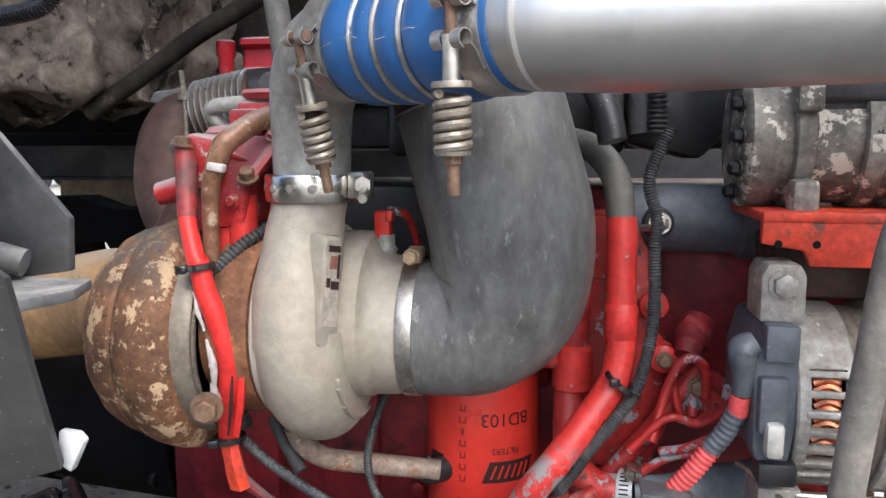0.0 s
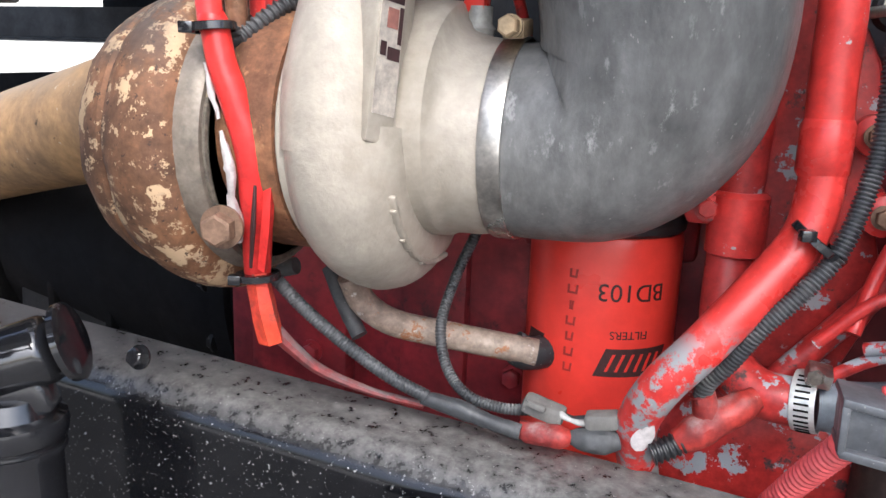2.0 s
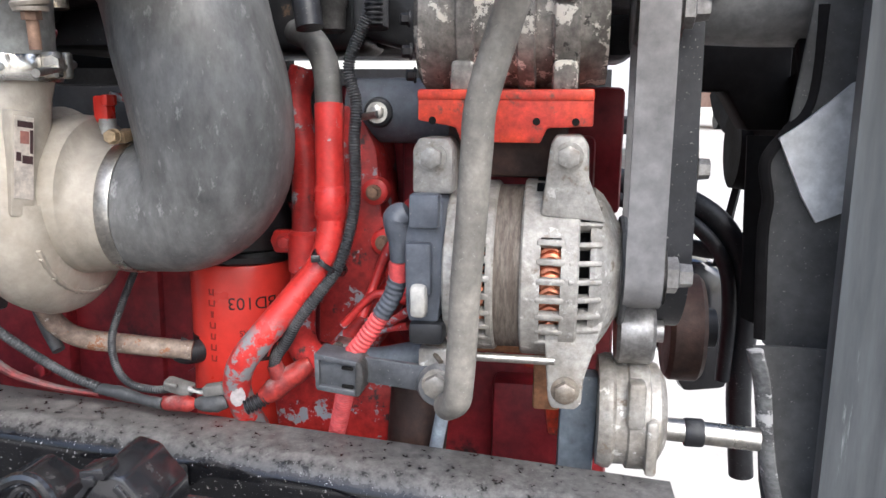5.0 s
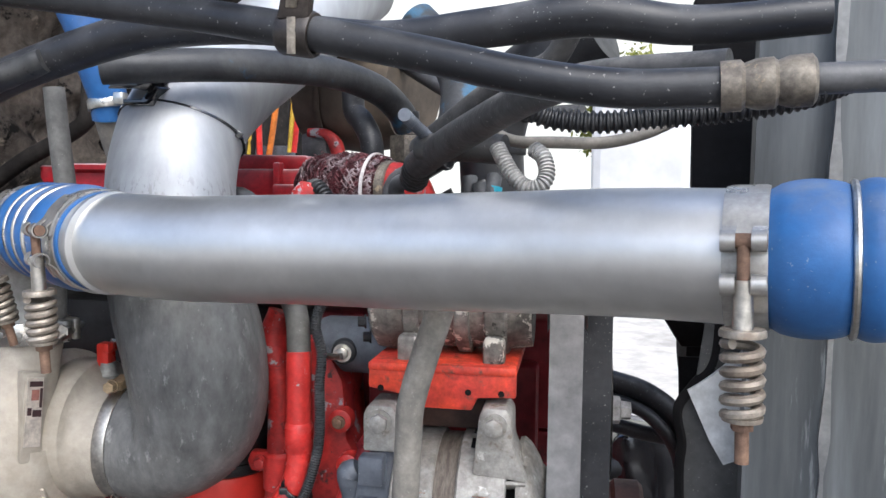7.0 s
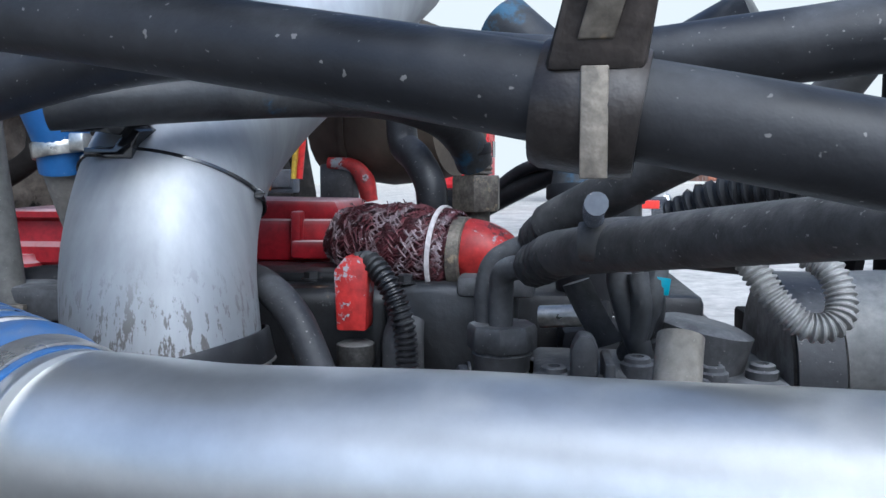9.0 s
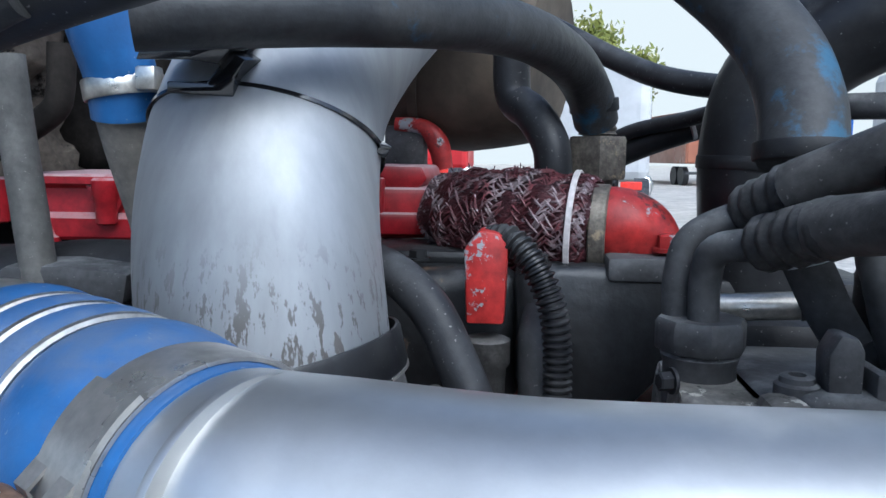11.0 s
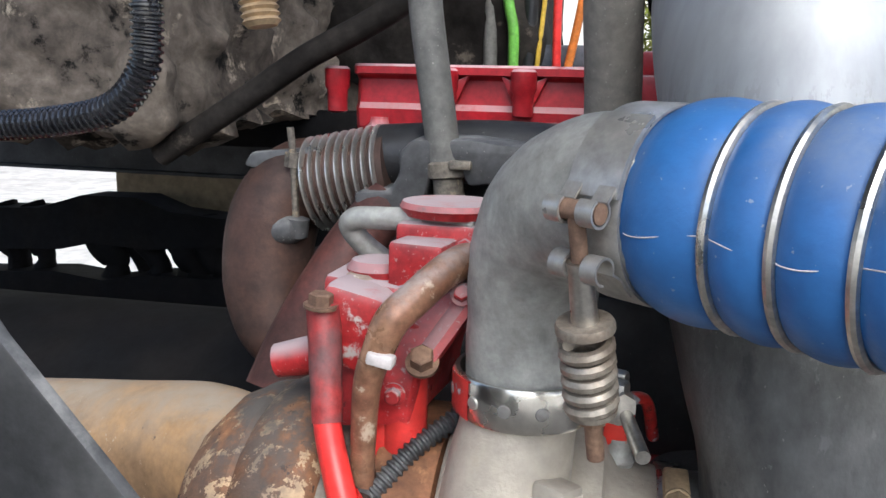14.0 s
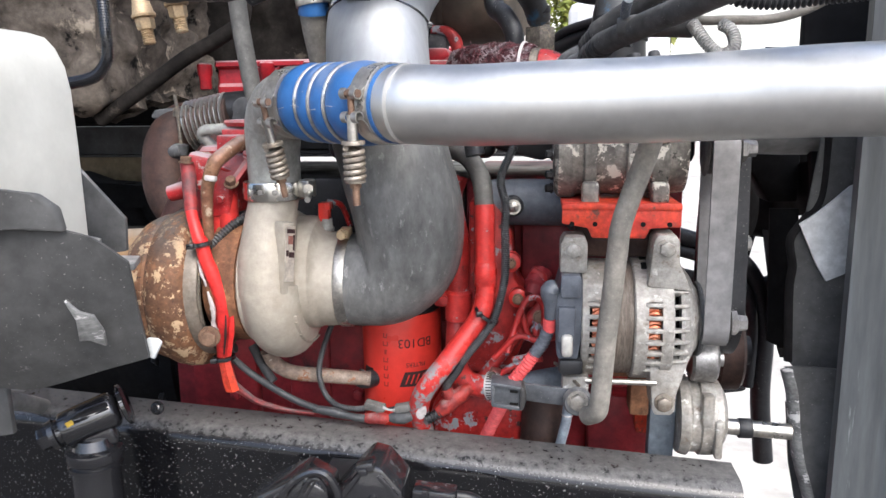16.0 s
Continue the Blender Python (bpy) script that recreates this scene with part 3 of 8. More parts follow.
# the outlet leaves the scroll upwards at the front
tube([(-0.266, 0.697, 1.115), (-0.266, 0.697, 1.135), (-0.266, 0.699, 1.165), (-0.264, 0.706, 1.21), (-0.260, 0.712, 1.245), (-0.257, 0.715, 1.268)], [0.0470, 0.0470, 0.0450, 0.0395, 0.0365, 0.0365], 28, bm=bm)
rough_up(bm, 0.0012, 40)
scroll = part("compressor_scroll", bm, "cast_alu", turbo)
loops = []
for x, r, up in ((-0.275, 0.070, 0.008), (-0.246, 0.088, 0.010), (-0.225, 0.0885, 0.011), (-0.210, 0.0875, 0.011), (-0.2060, 0.0860, 0.010), (-0.2030, 0.0800, 0.006), (-0.1960, 0.0755, 0.002), (-0.185, 0.0735, 0.0), (-0.170, 0.0715, 0.0), (-0.155, 0.066, 0.0), (-0.155, 0.055, 0.0)):
    loops.append([(x, AX + r * math.cos(radians(7.5 * k)), AZ + up + r * math.sin(radians(7.5 * k))) for k in range(48)])
part("inlet_neck", skin(bmesh.new(), loops), "cast_alu", turbo)
part("back_plate", lathe([(-0.309, 0.06), (-0.309, 0.0985), (-0.307, 0.1005), (-0.300, 0.1005), (-0.297, 0.098), (-0.292, 0.06)], (0, AX, AZ), n=56), "cast_alu", turbo, "bright machined rim")
part("bearing_housing", lathe([(-0.372, 0.080), (-0.368, 0.088), (-0.358, 0.090), (-0.354, 0.098), (-0.348, 0.099), (-0.312, 0.0985), (-0.306, 0.06)], (0, AX, AZ), n=48), "rust", turbo, "brown rusted bearing housing")
bm = lathe([(-0.50, 0.05), (-0.499, 0.072), (-0.492, 0.090), (-0.476, 0.106), (-0.460, 0.1140), (-0.449, 0.1165), (-0.4455, 0.1145), (-0.442, 0.1185), (-0.430, 0.1245), (-0.4125, 0.1280), (-0.396, 0.1265), (-0.386, 0.118), (-0.381, 0.104), (-0.378, 0.07)], (0, AX, 1.108), n=72)
rough_up(bm, 0.0016, 55)
part("turbine_housing", bm, "rust_flake", turbo, "turbine housing with flaking tan rust scale")
part("turbine_clamp", lathe([(-0.387, 0.098), (-0.387, 0.1105), (-0.385, 0.1125), (-0.370, 0.1105), (-0.366, 0.1075), (-0.366, 0.098)], (0, AX, 1.112), (1, 0, 0), 64), "clamp_brown", turbo, "brown-grey steel band clamp")
part("clamp_lip", ring((-0.3645, AX, 1.112), (1, 0, 0), 0.100, 0.003, 0.004, 56), "ferrule", turbo)
BOLT = Vector((-0.354, 0.672, 1.054))
bm = hexbolt(BOLT, (0.25, -1, -0.05), 0.0120, 0.016)
tube([BOLT + Vector((0, 0.005, 0)), BOLT + Vector((0.004, 0.09, 0.003))], 0.008, 12, bm=bm)
part("clamp_bolt", bm, "rust_steel", turbo, "rust-orange hexagon bolt")
# oil drain and stub below
part("oil_drain_pipe", tube([(-0.315, 0.800, 0.992), (-0.306, 0.810, 0.965), (-0.280, 0.820, 0.947), (-0.232, 0.840, 0.936), (-0.156, 0.860, 0.925)], 0.0125, 16), "drain_pipe", turbo, "rust-speckled oil drain pipe")
part("drain_stub", tube([(-0.357, 0.840, 0.985), (-0.338, 0.830, 0.957), (-0.315, 0.820, 0.929)], 0.008, 12), "iron_grey", turbo)
part("drain_hose", tube([(-0.177, 0.860, 0.927), (-0.159, 0.870, 0.921), (-0.10, 0.93, 0.93)], 0.0155, 16), "rubber", turbo)
part("lower_brace", tube([(-0.370, 0.800, 0.994), (-0.455, 0.800, 0.970)], 0.008, 10), "iron_grey", turbo)
# data plate on a raised pad along the side of the scroll
PLATE = (Vector((-0.2300, 0.6680, 1.223)), Vector((-0.2215, 0.6840, 1.220)), Vector((-0.2270, 0.6790, 1.132)), Vector((-0.2350, 0.6620, 1.136)))
PLATE_OUT = (PLATE[1] - PLATE[0]).cross(PLATE[3] - PLATE[0]).normalized()
if PLATE_OUT.x < 0:
    PLATE_OUT = -PLATE_OUT


def plate_quad(u0, u1, v0, v1, lift, deep, bevel):
    """A slab over a share of the plate: u across, v down it."""
    at = lambda u, v: PLATE[0].lerp(PLATE[1], u).lerp(PLATE[3].lerp(PLATE[2], u), v) + PLATE_OUT * lift
    return slab([at(u0, v0), at(u1, v0), at(u1, v1), at(u0, v1)], -PLATE_OUT * deep, bevel)


plate = part("data_plate", plate_quad(-0.15, 1.10, -0.06, 1.14, 0.005, 0.022, 0.003), "cast_alu", turbo)
part("plate_print", plate_quad(0.0, 1.0, 0.0, 0.92, 0.0054, 0.001, 0), "plate", plate, "printed metal data plate")
for u0, u1, v0, v1, ink in ((0.15, 0.95, 0.05, 0.12, "label"), (0.30, 0.75, 0.16, 0.30, "plate_red"), (0.80, 0.96, 0.14, 0.40, "label"), (0.10, 0.34, 0.40, 0.50, "label"), (0.42, 0.95, 0.43, 0.52, "label")):
    part("plate_print", plate_quad(u0, u1, v0, v1, 0.0060, 0.0008, 0), ink, plate)
# raised casting marks low on the scroll
for k in range(9):
    a = radians(-26 - 8.2 * k)
    wide = (0.012, 0.007, 0.012, 0.010, 0.005, 0.011, 0.008, 0.012, 0.006)[k]
    p = Vector((-0.2228, AX - 0.0985 * math.cos(a), AZ + 0.0985 * math.sin(a)))
    bm = block(p, (0.007, 0.0042, 0.017), 0.0018, (math.degrees(a) * -1, 0, 0))
    if k % 3 != 1:
        block(p + Vector((0, 0.0065 * math.sin(a) * -1, 0.0065 * math.cos(a) * -1)), (0.007, 0.0042, 0.017), 0.0018, (math.degrees(a) * -1, 0, 0), bm)
        block(p + Vector((0, 0.003 * math.sin(a) * -1, 0.003 * math.cos(a) * -1)), (0.005, wide * 0.6, 0.003), 0.001, (math.degrees(a) * -1, 0, 0), bm)
    part("casting_mark", bm, "cast_alu", turbo)
# pressure sensor on the compressor
sensor = part("pressure_sensor", lathe([(0, 0.011), (0.006, 0.013), (0.010, 0.010), (0.022, 0.010), (0.022, 0)], (-0.198, 0.775, 1.196), (0, 0, 1), 16), "cast_grey", turbo)
part("sensor_plug", block((-0.200, 0.775, 1.228), (0.017, 0.018, 0.030), 0.003, bm=block((-0.192, 0.772, 1.238), (0.008, 0.020, 0.012), 0.002)), "red_clean", sensor, "red plastic plug")
part("sensor_wire", tube([(-0.196, 0.78, 1.243), (-0.180, 0.80, 1.235), (-0.172, 0.82, 1.20)], 0.0045, 10), "red_worn", sensor)

# ---- cast elbow from the compressor to the charge hose ----
elbow = thing("compressor_outlet_elbow", (-0.263, 0.715, 1.27), "grey cast aluminium outlet elbow clamped on the turbocharger", "pipe elbow")
bm = tube([(-0.256, 0.715, 1.262), (-0.256, 0.715, 1.31), (-0.254, 0.711, 1.345), (-0.244, 0.698, 1.373), (-0.226, 0.679, 1.389), (-0.203, 0.6565, 1.394), (-0.175, 0.636, 1.3932)], [0.0375, 0.0382, 0.0398, 0.0425, 0.0445, 0.0452, 0.0452], 32)
rough_up(bm, 0.0008, 60)
part("elbow_body", bm, "cast_grey", elbow)
part("boss", lathe([(-0.004, 0.016), (0.008, 0.012), (0.010, 0.011), (0.010, 0.008), (0.006, 0.008), (0.006, 0)], (-0.248, 0.664, 1.389), (-0.25, -1, 0), 18), "cast_grey", elbow)
part("plug", hexbolt((-0.2495, 0.658, 1.389), (-0.25, -1, 0), 0.0062, 0.008), "rust_steel", elbow)
vband = part("band_clamp", ring((-0.257, 0.715, 1.269), (0, 0, 1), 0.0405, 0.026, 0.004, 48), "band_bright", elbow, "shiny steel band clamp with red paint marks")
bm = block((-0.205, 0.700, 1.272), (0.020, 0.012, 0.026), 0.003, (0, 0, -20))
block((-0.205, 0.718, 1.272), (0.020, 0.010, 0.026), 0.003, (0, 0, -20), bm)
part("clamp_lug", bm, "steel", vband)
bm = tube([(-0.206, 0.735, 1.274), (-0.187, 0.650, 1.262)], 0.0042, 10)
lathe([(0, 0.008), (0.012, 0.008)], (-0.2005, 0.700, 1.273), (0.23, -0.97, 0), 6, bm=bm)
part("clamp_bolt", bm, "steel", vband)
mark = [(-0.012, 0.0442), (-0.012, 0.0450), (0.012, 0.0450), (0.012, 0.0442), (-0.012, 0.0442)]
part("paint_mark", lathe(mark, (-0.257, 0.715, 1.269), (0, 0, 1), 14, (-78, -40)), "red_worn", vband, "red paint daubed on the band")
for a in (200, 235, 262, 290):
    d = Vector((math.cos(radians(a)), math.sin(radians(a)), 0))
    part("rivet", lathe([(0, 0.0042), (0.0010, 0.0036), (0.0014, 0)], Vector((-0.257, 0.715, 1.269)) + d * 0.0445, d, 12), "band_steel", vband)


def spring_clamp(name, at, axis, r, front, label, pitch=0.0073):
    """A constant-tension band clamp: band, curled end loops, T-bolt and coil spring hanging in front."""
    axis, front = Vector(axis).normalized(), Vector(front).normalized()
    c = thing(name, Vector(at) - Vector((0, 0, r)), label, "hose clamp", "spring band clamps")
    down = axis.cross(front).normalized()
    if down.z > 0:
        down = -down
    part("band", ring(at, axis, r, 0.027, 0.0020, 56), "band_steel", c)
    lap = [(-0.0135, r + 0.0018), (-0.0135, r + 0.0040), (0.0135, r + 0.0040), (0.0135, r + 0.0018), (-0.0135, r + 0.0018)]
    part("band_lap", lathe(lap, at, axis, 24, (32, 82)), "band_steel", c)
    tip = Vector(at) + front * (r + 0.0095)
    for s, nm in ((-0.015, "upper_loop"), (0.012, "lower_loop")):
        # sheet steel that leaves the band and curls back on itself, slit in the middle for the bolt
        way = 1 if s > 0 else -1
        curl = [Vector(at) + (front * math.cos(b) + down * math.sin(b)) * (r + 0.0028) for b in (s * 2.6 / r, s * 2.1 / r, s * 1.6 / r)]
        for k in range(14):
            a = radians(-150 - 22 * k + 180 * 2)
            curl.append(tip + down * s + (front * math.cos(a) + down * math.sin(a) * -way) * 0.0062)
        for side in (-1, 1):
            mid, wide, loops = axis * 0.0090 * side, axis * 0.0044, []
            for q, p in enumerate(curl):
                along = curl[min(q + 1, len(curl) - 1)] - curl[max(q - 1, 0)]
                out = along.cross(axis).normalized() * 0.0006
                loops.append([p + mid - wide - out, p + mid + wide - out, p + mid + wide + out, p + mid - wide + out])
            part(nm, skin(bmesh.new(), loops), "band_steel", c)
    part("hinge_pin", tube([tip - down * 0.018, tip + down * 0.016], 0.0040, 10), "rust_steel", c, "rusty T-bolt shank")
    part("cross_pin", tube([tip - down * 0.015 - axis * 0.0135, tip - down * 0.015 + axis * 0.0135], 0.0048, 12), "rust_steel", c)
    part("sleeve", lathe([(0.009, 0.004), (0.009, 0.0064), (0.016, 0.0058), (0.040, 0.0064), (0.040, 0.005)], tip, down, 20), "steel", c)
    part("cap_washer", lathe([(0.039, 0.006), (0.039, 0.0132), (0.0405, 0.0140), (0.0435, 0.0140), (0.0435, 0.006)], tip, down, 28), "spring", c)
    end = 0.0470 + pitch * 5.2
    part("spring", coil(tip + down * 0.0470, down, 0.0104, 0.0034, 5.2, pitch), "spring", c, "dull brown-grey coil spring")
    part("end_washer", lathe([(end, 0.005), (end, 0.0125), (end + 0.003, 0.0120), (end + 0.003, 0.005)], tip, down, 28), "spring", c)
    part("nut", lathe([(end + 0.003, 0.004), (end + 0.003, 0.0070), (end + 0.009, 0.0070), (end + 0.009, 0.003)], tip, down, 6), "rust_steel", c)
    part("thread_end", tube([tip + down * (end + 0.008), tip + down * (end + 0.030)], 0.0044, 10), "rust_steel", c)
    return c


HOSE = Vector((0.1686, -0.1170, -0.0037)).normalized()
HOSE_0 = Vector((-0.1986, 0.6535, 1.3942))
HOSE_A, HOSE_B = HOSE_0 + HOSE * 0.008, HOSE_0 + HOSE * 0.180
FRONT = Vector((-0.58, -0.785, -0.237))


def charge_hose(a, b, bulges, r, label, scuffed=True):
    """A ribbed silicone hose with wire rings in its valleys."""
    a, b = Vector(a), Vector(b)
    axis, length = (b - a).normalized(), (b - a).length
    h = thing("charge_air_hose", (a + b) / 2 - Vector((0, 0, r)), label, "hose", "blue silicone hoses")
    marks = [0.015] + list(bulges) + [length - 0.015]
    prof = [(-0.014, r - 0.007), (-0.014, r - 0.002), (0.012, r - 0.002)]
    for p, q in zip(marks, marks[1:]):
        for s in range(11):
            prof.append((p + (q - p) * s / 10, r - 0.001 + 0.0055 * math.sin(math.pi * s / 10) ** 0.6))
    prof += [(length - 0.012, r - 0.001), (length + 0.0165, r - 0.001), (length + 0.018, r - 0.0018), (length + 0.018, r - 0.008)]
    part("sleeve", lathe(prof, a, axis, 56), "blue", h, sharp=60)
    # a pale scuffed seam along the front of the hose
    v = axis.cross((Vector((0, 0, 1)) - axis * axis.z).normalized())
    u = v.cross(axis)
    line = []
    for k in range(61):
        d = 0.016 + (length - 0.036) * k / 60
        rr = float(np.interp(d, [p for p, _ in prof], [q for _, q in prof])) + 0.0001
        line.append(a + axis * d + (v * math.cos(0.10) - u * math.sin(0.10 + 0.05 * math.sin(d * 90))) * rr)
    for k in range(0, 56, 14) if scuffed else ():
        part("seam_scuff", tube(line[k : k + 10], [0.00012] + [0.00032] * 8 + [0.00012], 6, 1), "white_mark", h)
    for d in bulges:
        part("wire_ring", ring_wire(a + axis * d, axis, r + 0.0016, 0.0024), "steel", h, "bright steel ring")
    return h


def ring_wire(at, axis, r, wire):
    axis = Vector(axis).normalized()
    u = axis.orthogonal().normalized()
    v = axis.cross(u)
    bm = bmesh.new()
    loops = []
    for k in range(56):
        d = u * math.cos(2 * math.pi * k / 56) + v * math.sin(2 * math.pi * k / 56)
        loops.append([Vector(at) + d * r + (d * math.cos(2 * math.pi * j / 8) + axis * math.sin(2 * math.pi * j / 8)) * wire for j in range(8)])
    return skin(bm, loops + loops[:1], caps=False)


charge_hose(HOSE_A, HOSE_B, (0.054, 0.081, 0.1104), 0.0475, "ribbed blue silicone hose between elbow and charge pipe")
spring_clamp("spring_clamp", HOSE_A, HOSE, 0.0468, FRONT, "steel spring-loaded band clamp on the elbow end of the hose")
spring_clamp("spring_clamp", HOSE_B, HOSE, 0.0468, (-0.592, -0.80, -0.05), "steel spring-loaded band clamp on the pipe end of the hose")

# ---- charge air pipe ----
PIPE = [tuple(HOSE_0 + HOSE * 0.160), tuple(HOSE_0 + HOSE * 0.190), (-0.022, 0.5375, 1.3900), (0.0, 0.5348, 1.389), (0.03, 0.5305, 1.388), (0.06, 0.5255, 1.3878), (0.10, 0.5205, 1.389), (0.17, 0.5154, 1.3907), (0.24, 0.5066, 1.3914), (0.33, 0.4891, 1.3948), (0.43, 0.4642, 1.3988), (0.515, 0.4430, 1.3990)]
pipe = thing("charge_air_pipe", (0.2, 0.52, 1.345), "long satin aluminium charge air pipe with a beaded end", "pipe")
part("pipe_body", tube(PIPE, [0.0440, 0.0450, 0.0460] + [0.0464] * 9, 48, 10), "alu_pipe", pipe)
bead = Vector((0.80, -0.58, 0)).normalized()
part("bead", lathe([(-0.0025, 0.0440), (-0.0018, 0.0466), (0.0, 0.0471), (0.0018, 0.0466), (0.0025, 0.0440)], HOSE_0 + HOSE * 0.211, HOSE * 0.7 + Vector((0.3, -0.05, 0)), 56), "alu_pipe", pipe)
R_AX = Vector((0.965, -0.26, 0.03)).normalized()
R_END = Vector((0.5015, 0.4465, 1.3985))
charge_hose(R_END, R_END + R_AX * 0.165, (0.062, 0.0865, 0.111), 0.0480, "ribbed blue silicone hose at the radiator end of the pipe", False)
spring_clamp("spring_clamp", R_END, R_AX, 0.0475, (-0.26, -0.965, 0), "steel spring-loaded band clamp at the radiator end", 0.0088)
solo("cooler_inlet_pipe", tube([R_END + R_AX * 0.155, R_END + R_AX * 0.26, Vector((0.84, 0.43, 1.39)), Vector((0.88, 0.6, 1.36))], 0.047, 32), "alu_pipe", "aluminium charge cooler inlet pipe", "pipe")

# ---- rubber intake elbow and silver intake pipe ----
intake_elbow = thing("intake_elbow", (-0.1, 0.78, 1.05), "scuffed grey-black rubber elbow between intake pipe and turbocharger", "hose")
bm = tube([(-0.188, 0.77, 1.123), (-0.135, 0.77, 1.123), (-0.094, 0.768, 1.133), (-0.066, 0.763, 1.172), (-0.066, 0.757, 1.235), (-0.082, 0.760, 1.295), (-0.098, 0.768, 1.352)], [0.0715, 0.072, 0.0755, 0.0805, 0.0838, 0.0842, 0.0835], 48, 9)
rough_up(bm, 0.0012, 18)
part("elbow_hose", bm, "rubber_elbow", intake_elbow)
jub = part("inlet_clamp", ring((-0.163, 0.77, 1.123), (1, 0, 0), 0.0725, 0.016, 0.0018, 56), "steel", intake_elbow, "bright worm-drive hose clamp")
bm = block((-0.160, 0.745, 1.201), (0.016, 0.026, 0.012), 0.002, (8, 0, 0))
hexbolt((-0.160, 0.728, 1.201), (0, -1, 0), 0.0075, 0.012, 1.1, bm)
part("clamp_screw", bm, "brass", jub, "brassy worm screw")
part("lip_clamp", ring((-0.101, 0.772, 1.368), (-0.22, 0.02, 1), 0.0835, 0.026, 0.0030, 56), "plastic", intake_elbow, "dark band clamp")
part("lip_wire", ring((-0.0985, 0.772, 1.3545), (-0.22, 0.02, 1), 0.0855, 0.0022, 0.0016, 56), "band_steel", intake_elbow, "thin steel rim")

intake = thing("intake_pipe", (-0.104, 0.774, 1.36), "silver aluminium intake pipe with stains and a cable tie", "pipe")
bm = tube([(-0.099, 0.770, 1.350), (-0.104, 0.774, 1.395), (-0.110, 0.784, 1.440), (-0.116, 0.806, 1.480), (-0.119, 0.836, 1.518), (-0.117, 0.882, 1.560), (-0.104, 0.950, 1.606), (-0.078, 1.03, 1.660), (-0.035, 1.12, 1.735), (0.005, 1.20, 1.80)], [0.0785, 0.0775, 0.0770, 0.0775, 0.0780, 0.0775, 0.0770, 0.0770, 0.0770, 0.0770], 48, 9)
rough_up(bm, 0.0010, 14)
part("pipe_body", bm, "alu_intake", intake)
# the cable tie round the bend and the black hose clip on it
TIE_AT, TIE_AX = Vector((-0.1185, 0.829, 1.511)), Vector((0.05, 0.43, 0.90)).normalized()
tie = solo("cable_tie", ring(TIE_AT, TIE_AX, 0.0795, 0.0032, 0.0014, 56), "plastic_gloss", "thin black cable tie round the intake pipe", "cable tie", "cable ties")
part("tie_head", block((-0.0375, 0.821, 1.508), (0.008, 0.007, 0.009), 0.001, (0, 30, 20)), "plastic_gloss", tie)
clip = thing("hose_clip", (-0.126, 0.740, 1.556), "black plastic hose clip strapped to the intake pipe", "clip")
part("saddle", slab([(-0.153, 0.750, 1.539), (-0.113, 0.750, 1.537), (-0.112, 0.750, 1.548), (-0.105, 0.750, 1.558), (-0.112, 0.750, 1.562), (-0.120, 0.750, 1.556), (-0.129, 0.750, 1.545), (-0.153, 0.750, 1.546)], (0.004, 0.034, 0.004), 0.0008), "plastic_gloss", clip)
part("jaw", slab([(-0.169, 0.745, 1.558), (-0.137, 0.745, 1.558), (-0.120, 0.745, 1.555), (-0.109, 0.745, 1.567), (-0.111, 0.745, 1.576), (-0.119, 0.745, 1.573), (-0.124, 0.745, 1.564), (-0.134, 0.745, 1.569), (-0.164, 0.745, 1.569)], (0.004, 0.034, 0.004), 0.0008), "plastic_gloss", clip)

# ---- oil filter ----
FX, FY = -0.112, 0.93
filt = thing("oil_filter", (FX, FY, 0.76), "red spin-on oil filter with black print, mounted upside down", "oil filter")
part("can", lathe([(0.755, 0.05), (0.757, 0.064), (0.765, 0.070), (1.028, 0.0705), (1.036, 0.0685), (1.039, 0.062), (1.039, 0.0)], (FX, FY, 0), (0, 0, 1), 56), "red_clean", filt)
part("rim", lathe([(1.036, 0.066), (1.040, 0.071), (1.047, 0.0715), (1.052, 0.068), (1.052, 0.0)], (FX, FY, 0), (0, 0, 1), 56), "plastic", filt)
part("filter_head", lathe([(1.05, 0.062), (1.056, 0.070), (1.085, 0.072), (1.10, 0.060), (1.12, 0.055)], (FX, FY, 0), (0, 0, 1), 40), "iron_dark", filt)


def round_text(body, parent, size, z, angle, r, name="print", roll=180):
    """Raised lettering bent round the filter can; angle from the front, to the right positive."""
    cu = bpy.data.curves.new(name, "FONT")
    cu.body, cu.size, cu.align_x, cu.align_y, cu.extrude = body, size, "CENTER", "CENTER", 0.0006
    tmp = new(name, cu)
    dg = bpy.context.evaluated_depsgraph_get()
    me = bpy.data.meshes.new_from_object(tmp.evaluated_get(dg))
    bpy.data.objects.remove(tmp)
    bm = bmesh.new()
    bm.from_mesh(me)
    bpy.data.meshes.remove(me)
    bmesh.ops.subdivide_edges(bm, edges=[e for e in bm.edges if e.calc_length() > size * 0.15], cuts=2)
    bm.transform(Matrix.Rotation(radians(roll), 4, "Z"))
    for v in bm.verts:
        a = angle + v.co.x / r
        v.co = Vector((FX + math.sin(a) * (r + v.co.z), FY - math.cos(a) * (r + v.co.z), z + v.co.y))
    return part(name, bm, "label", parent, sharp=80)


round_text("BD103", filt, 0.0225, 0.990, 0.52, 0.0704)
round_text("FILTERS", filt, 0.0105, 0.951, 0.52, 0.0704)


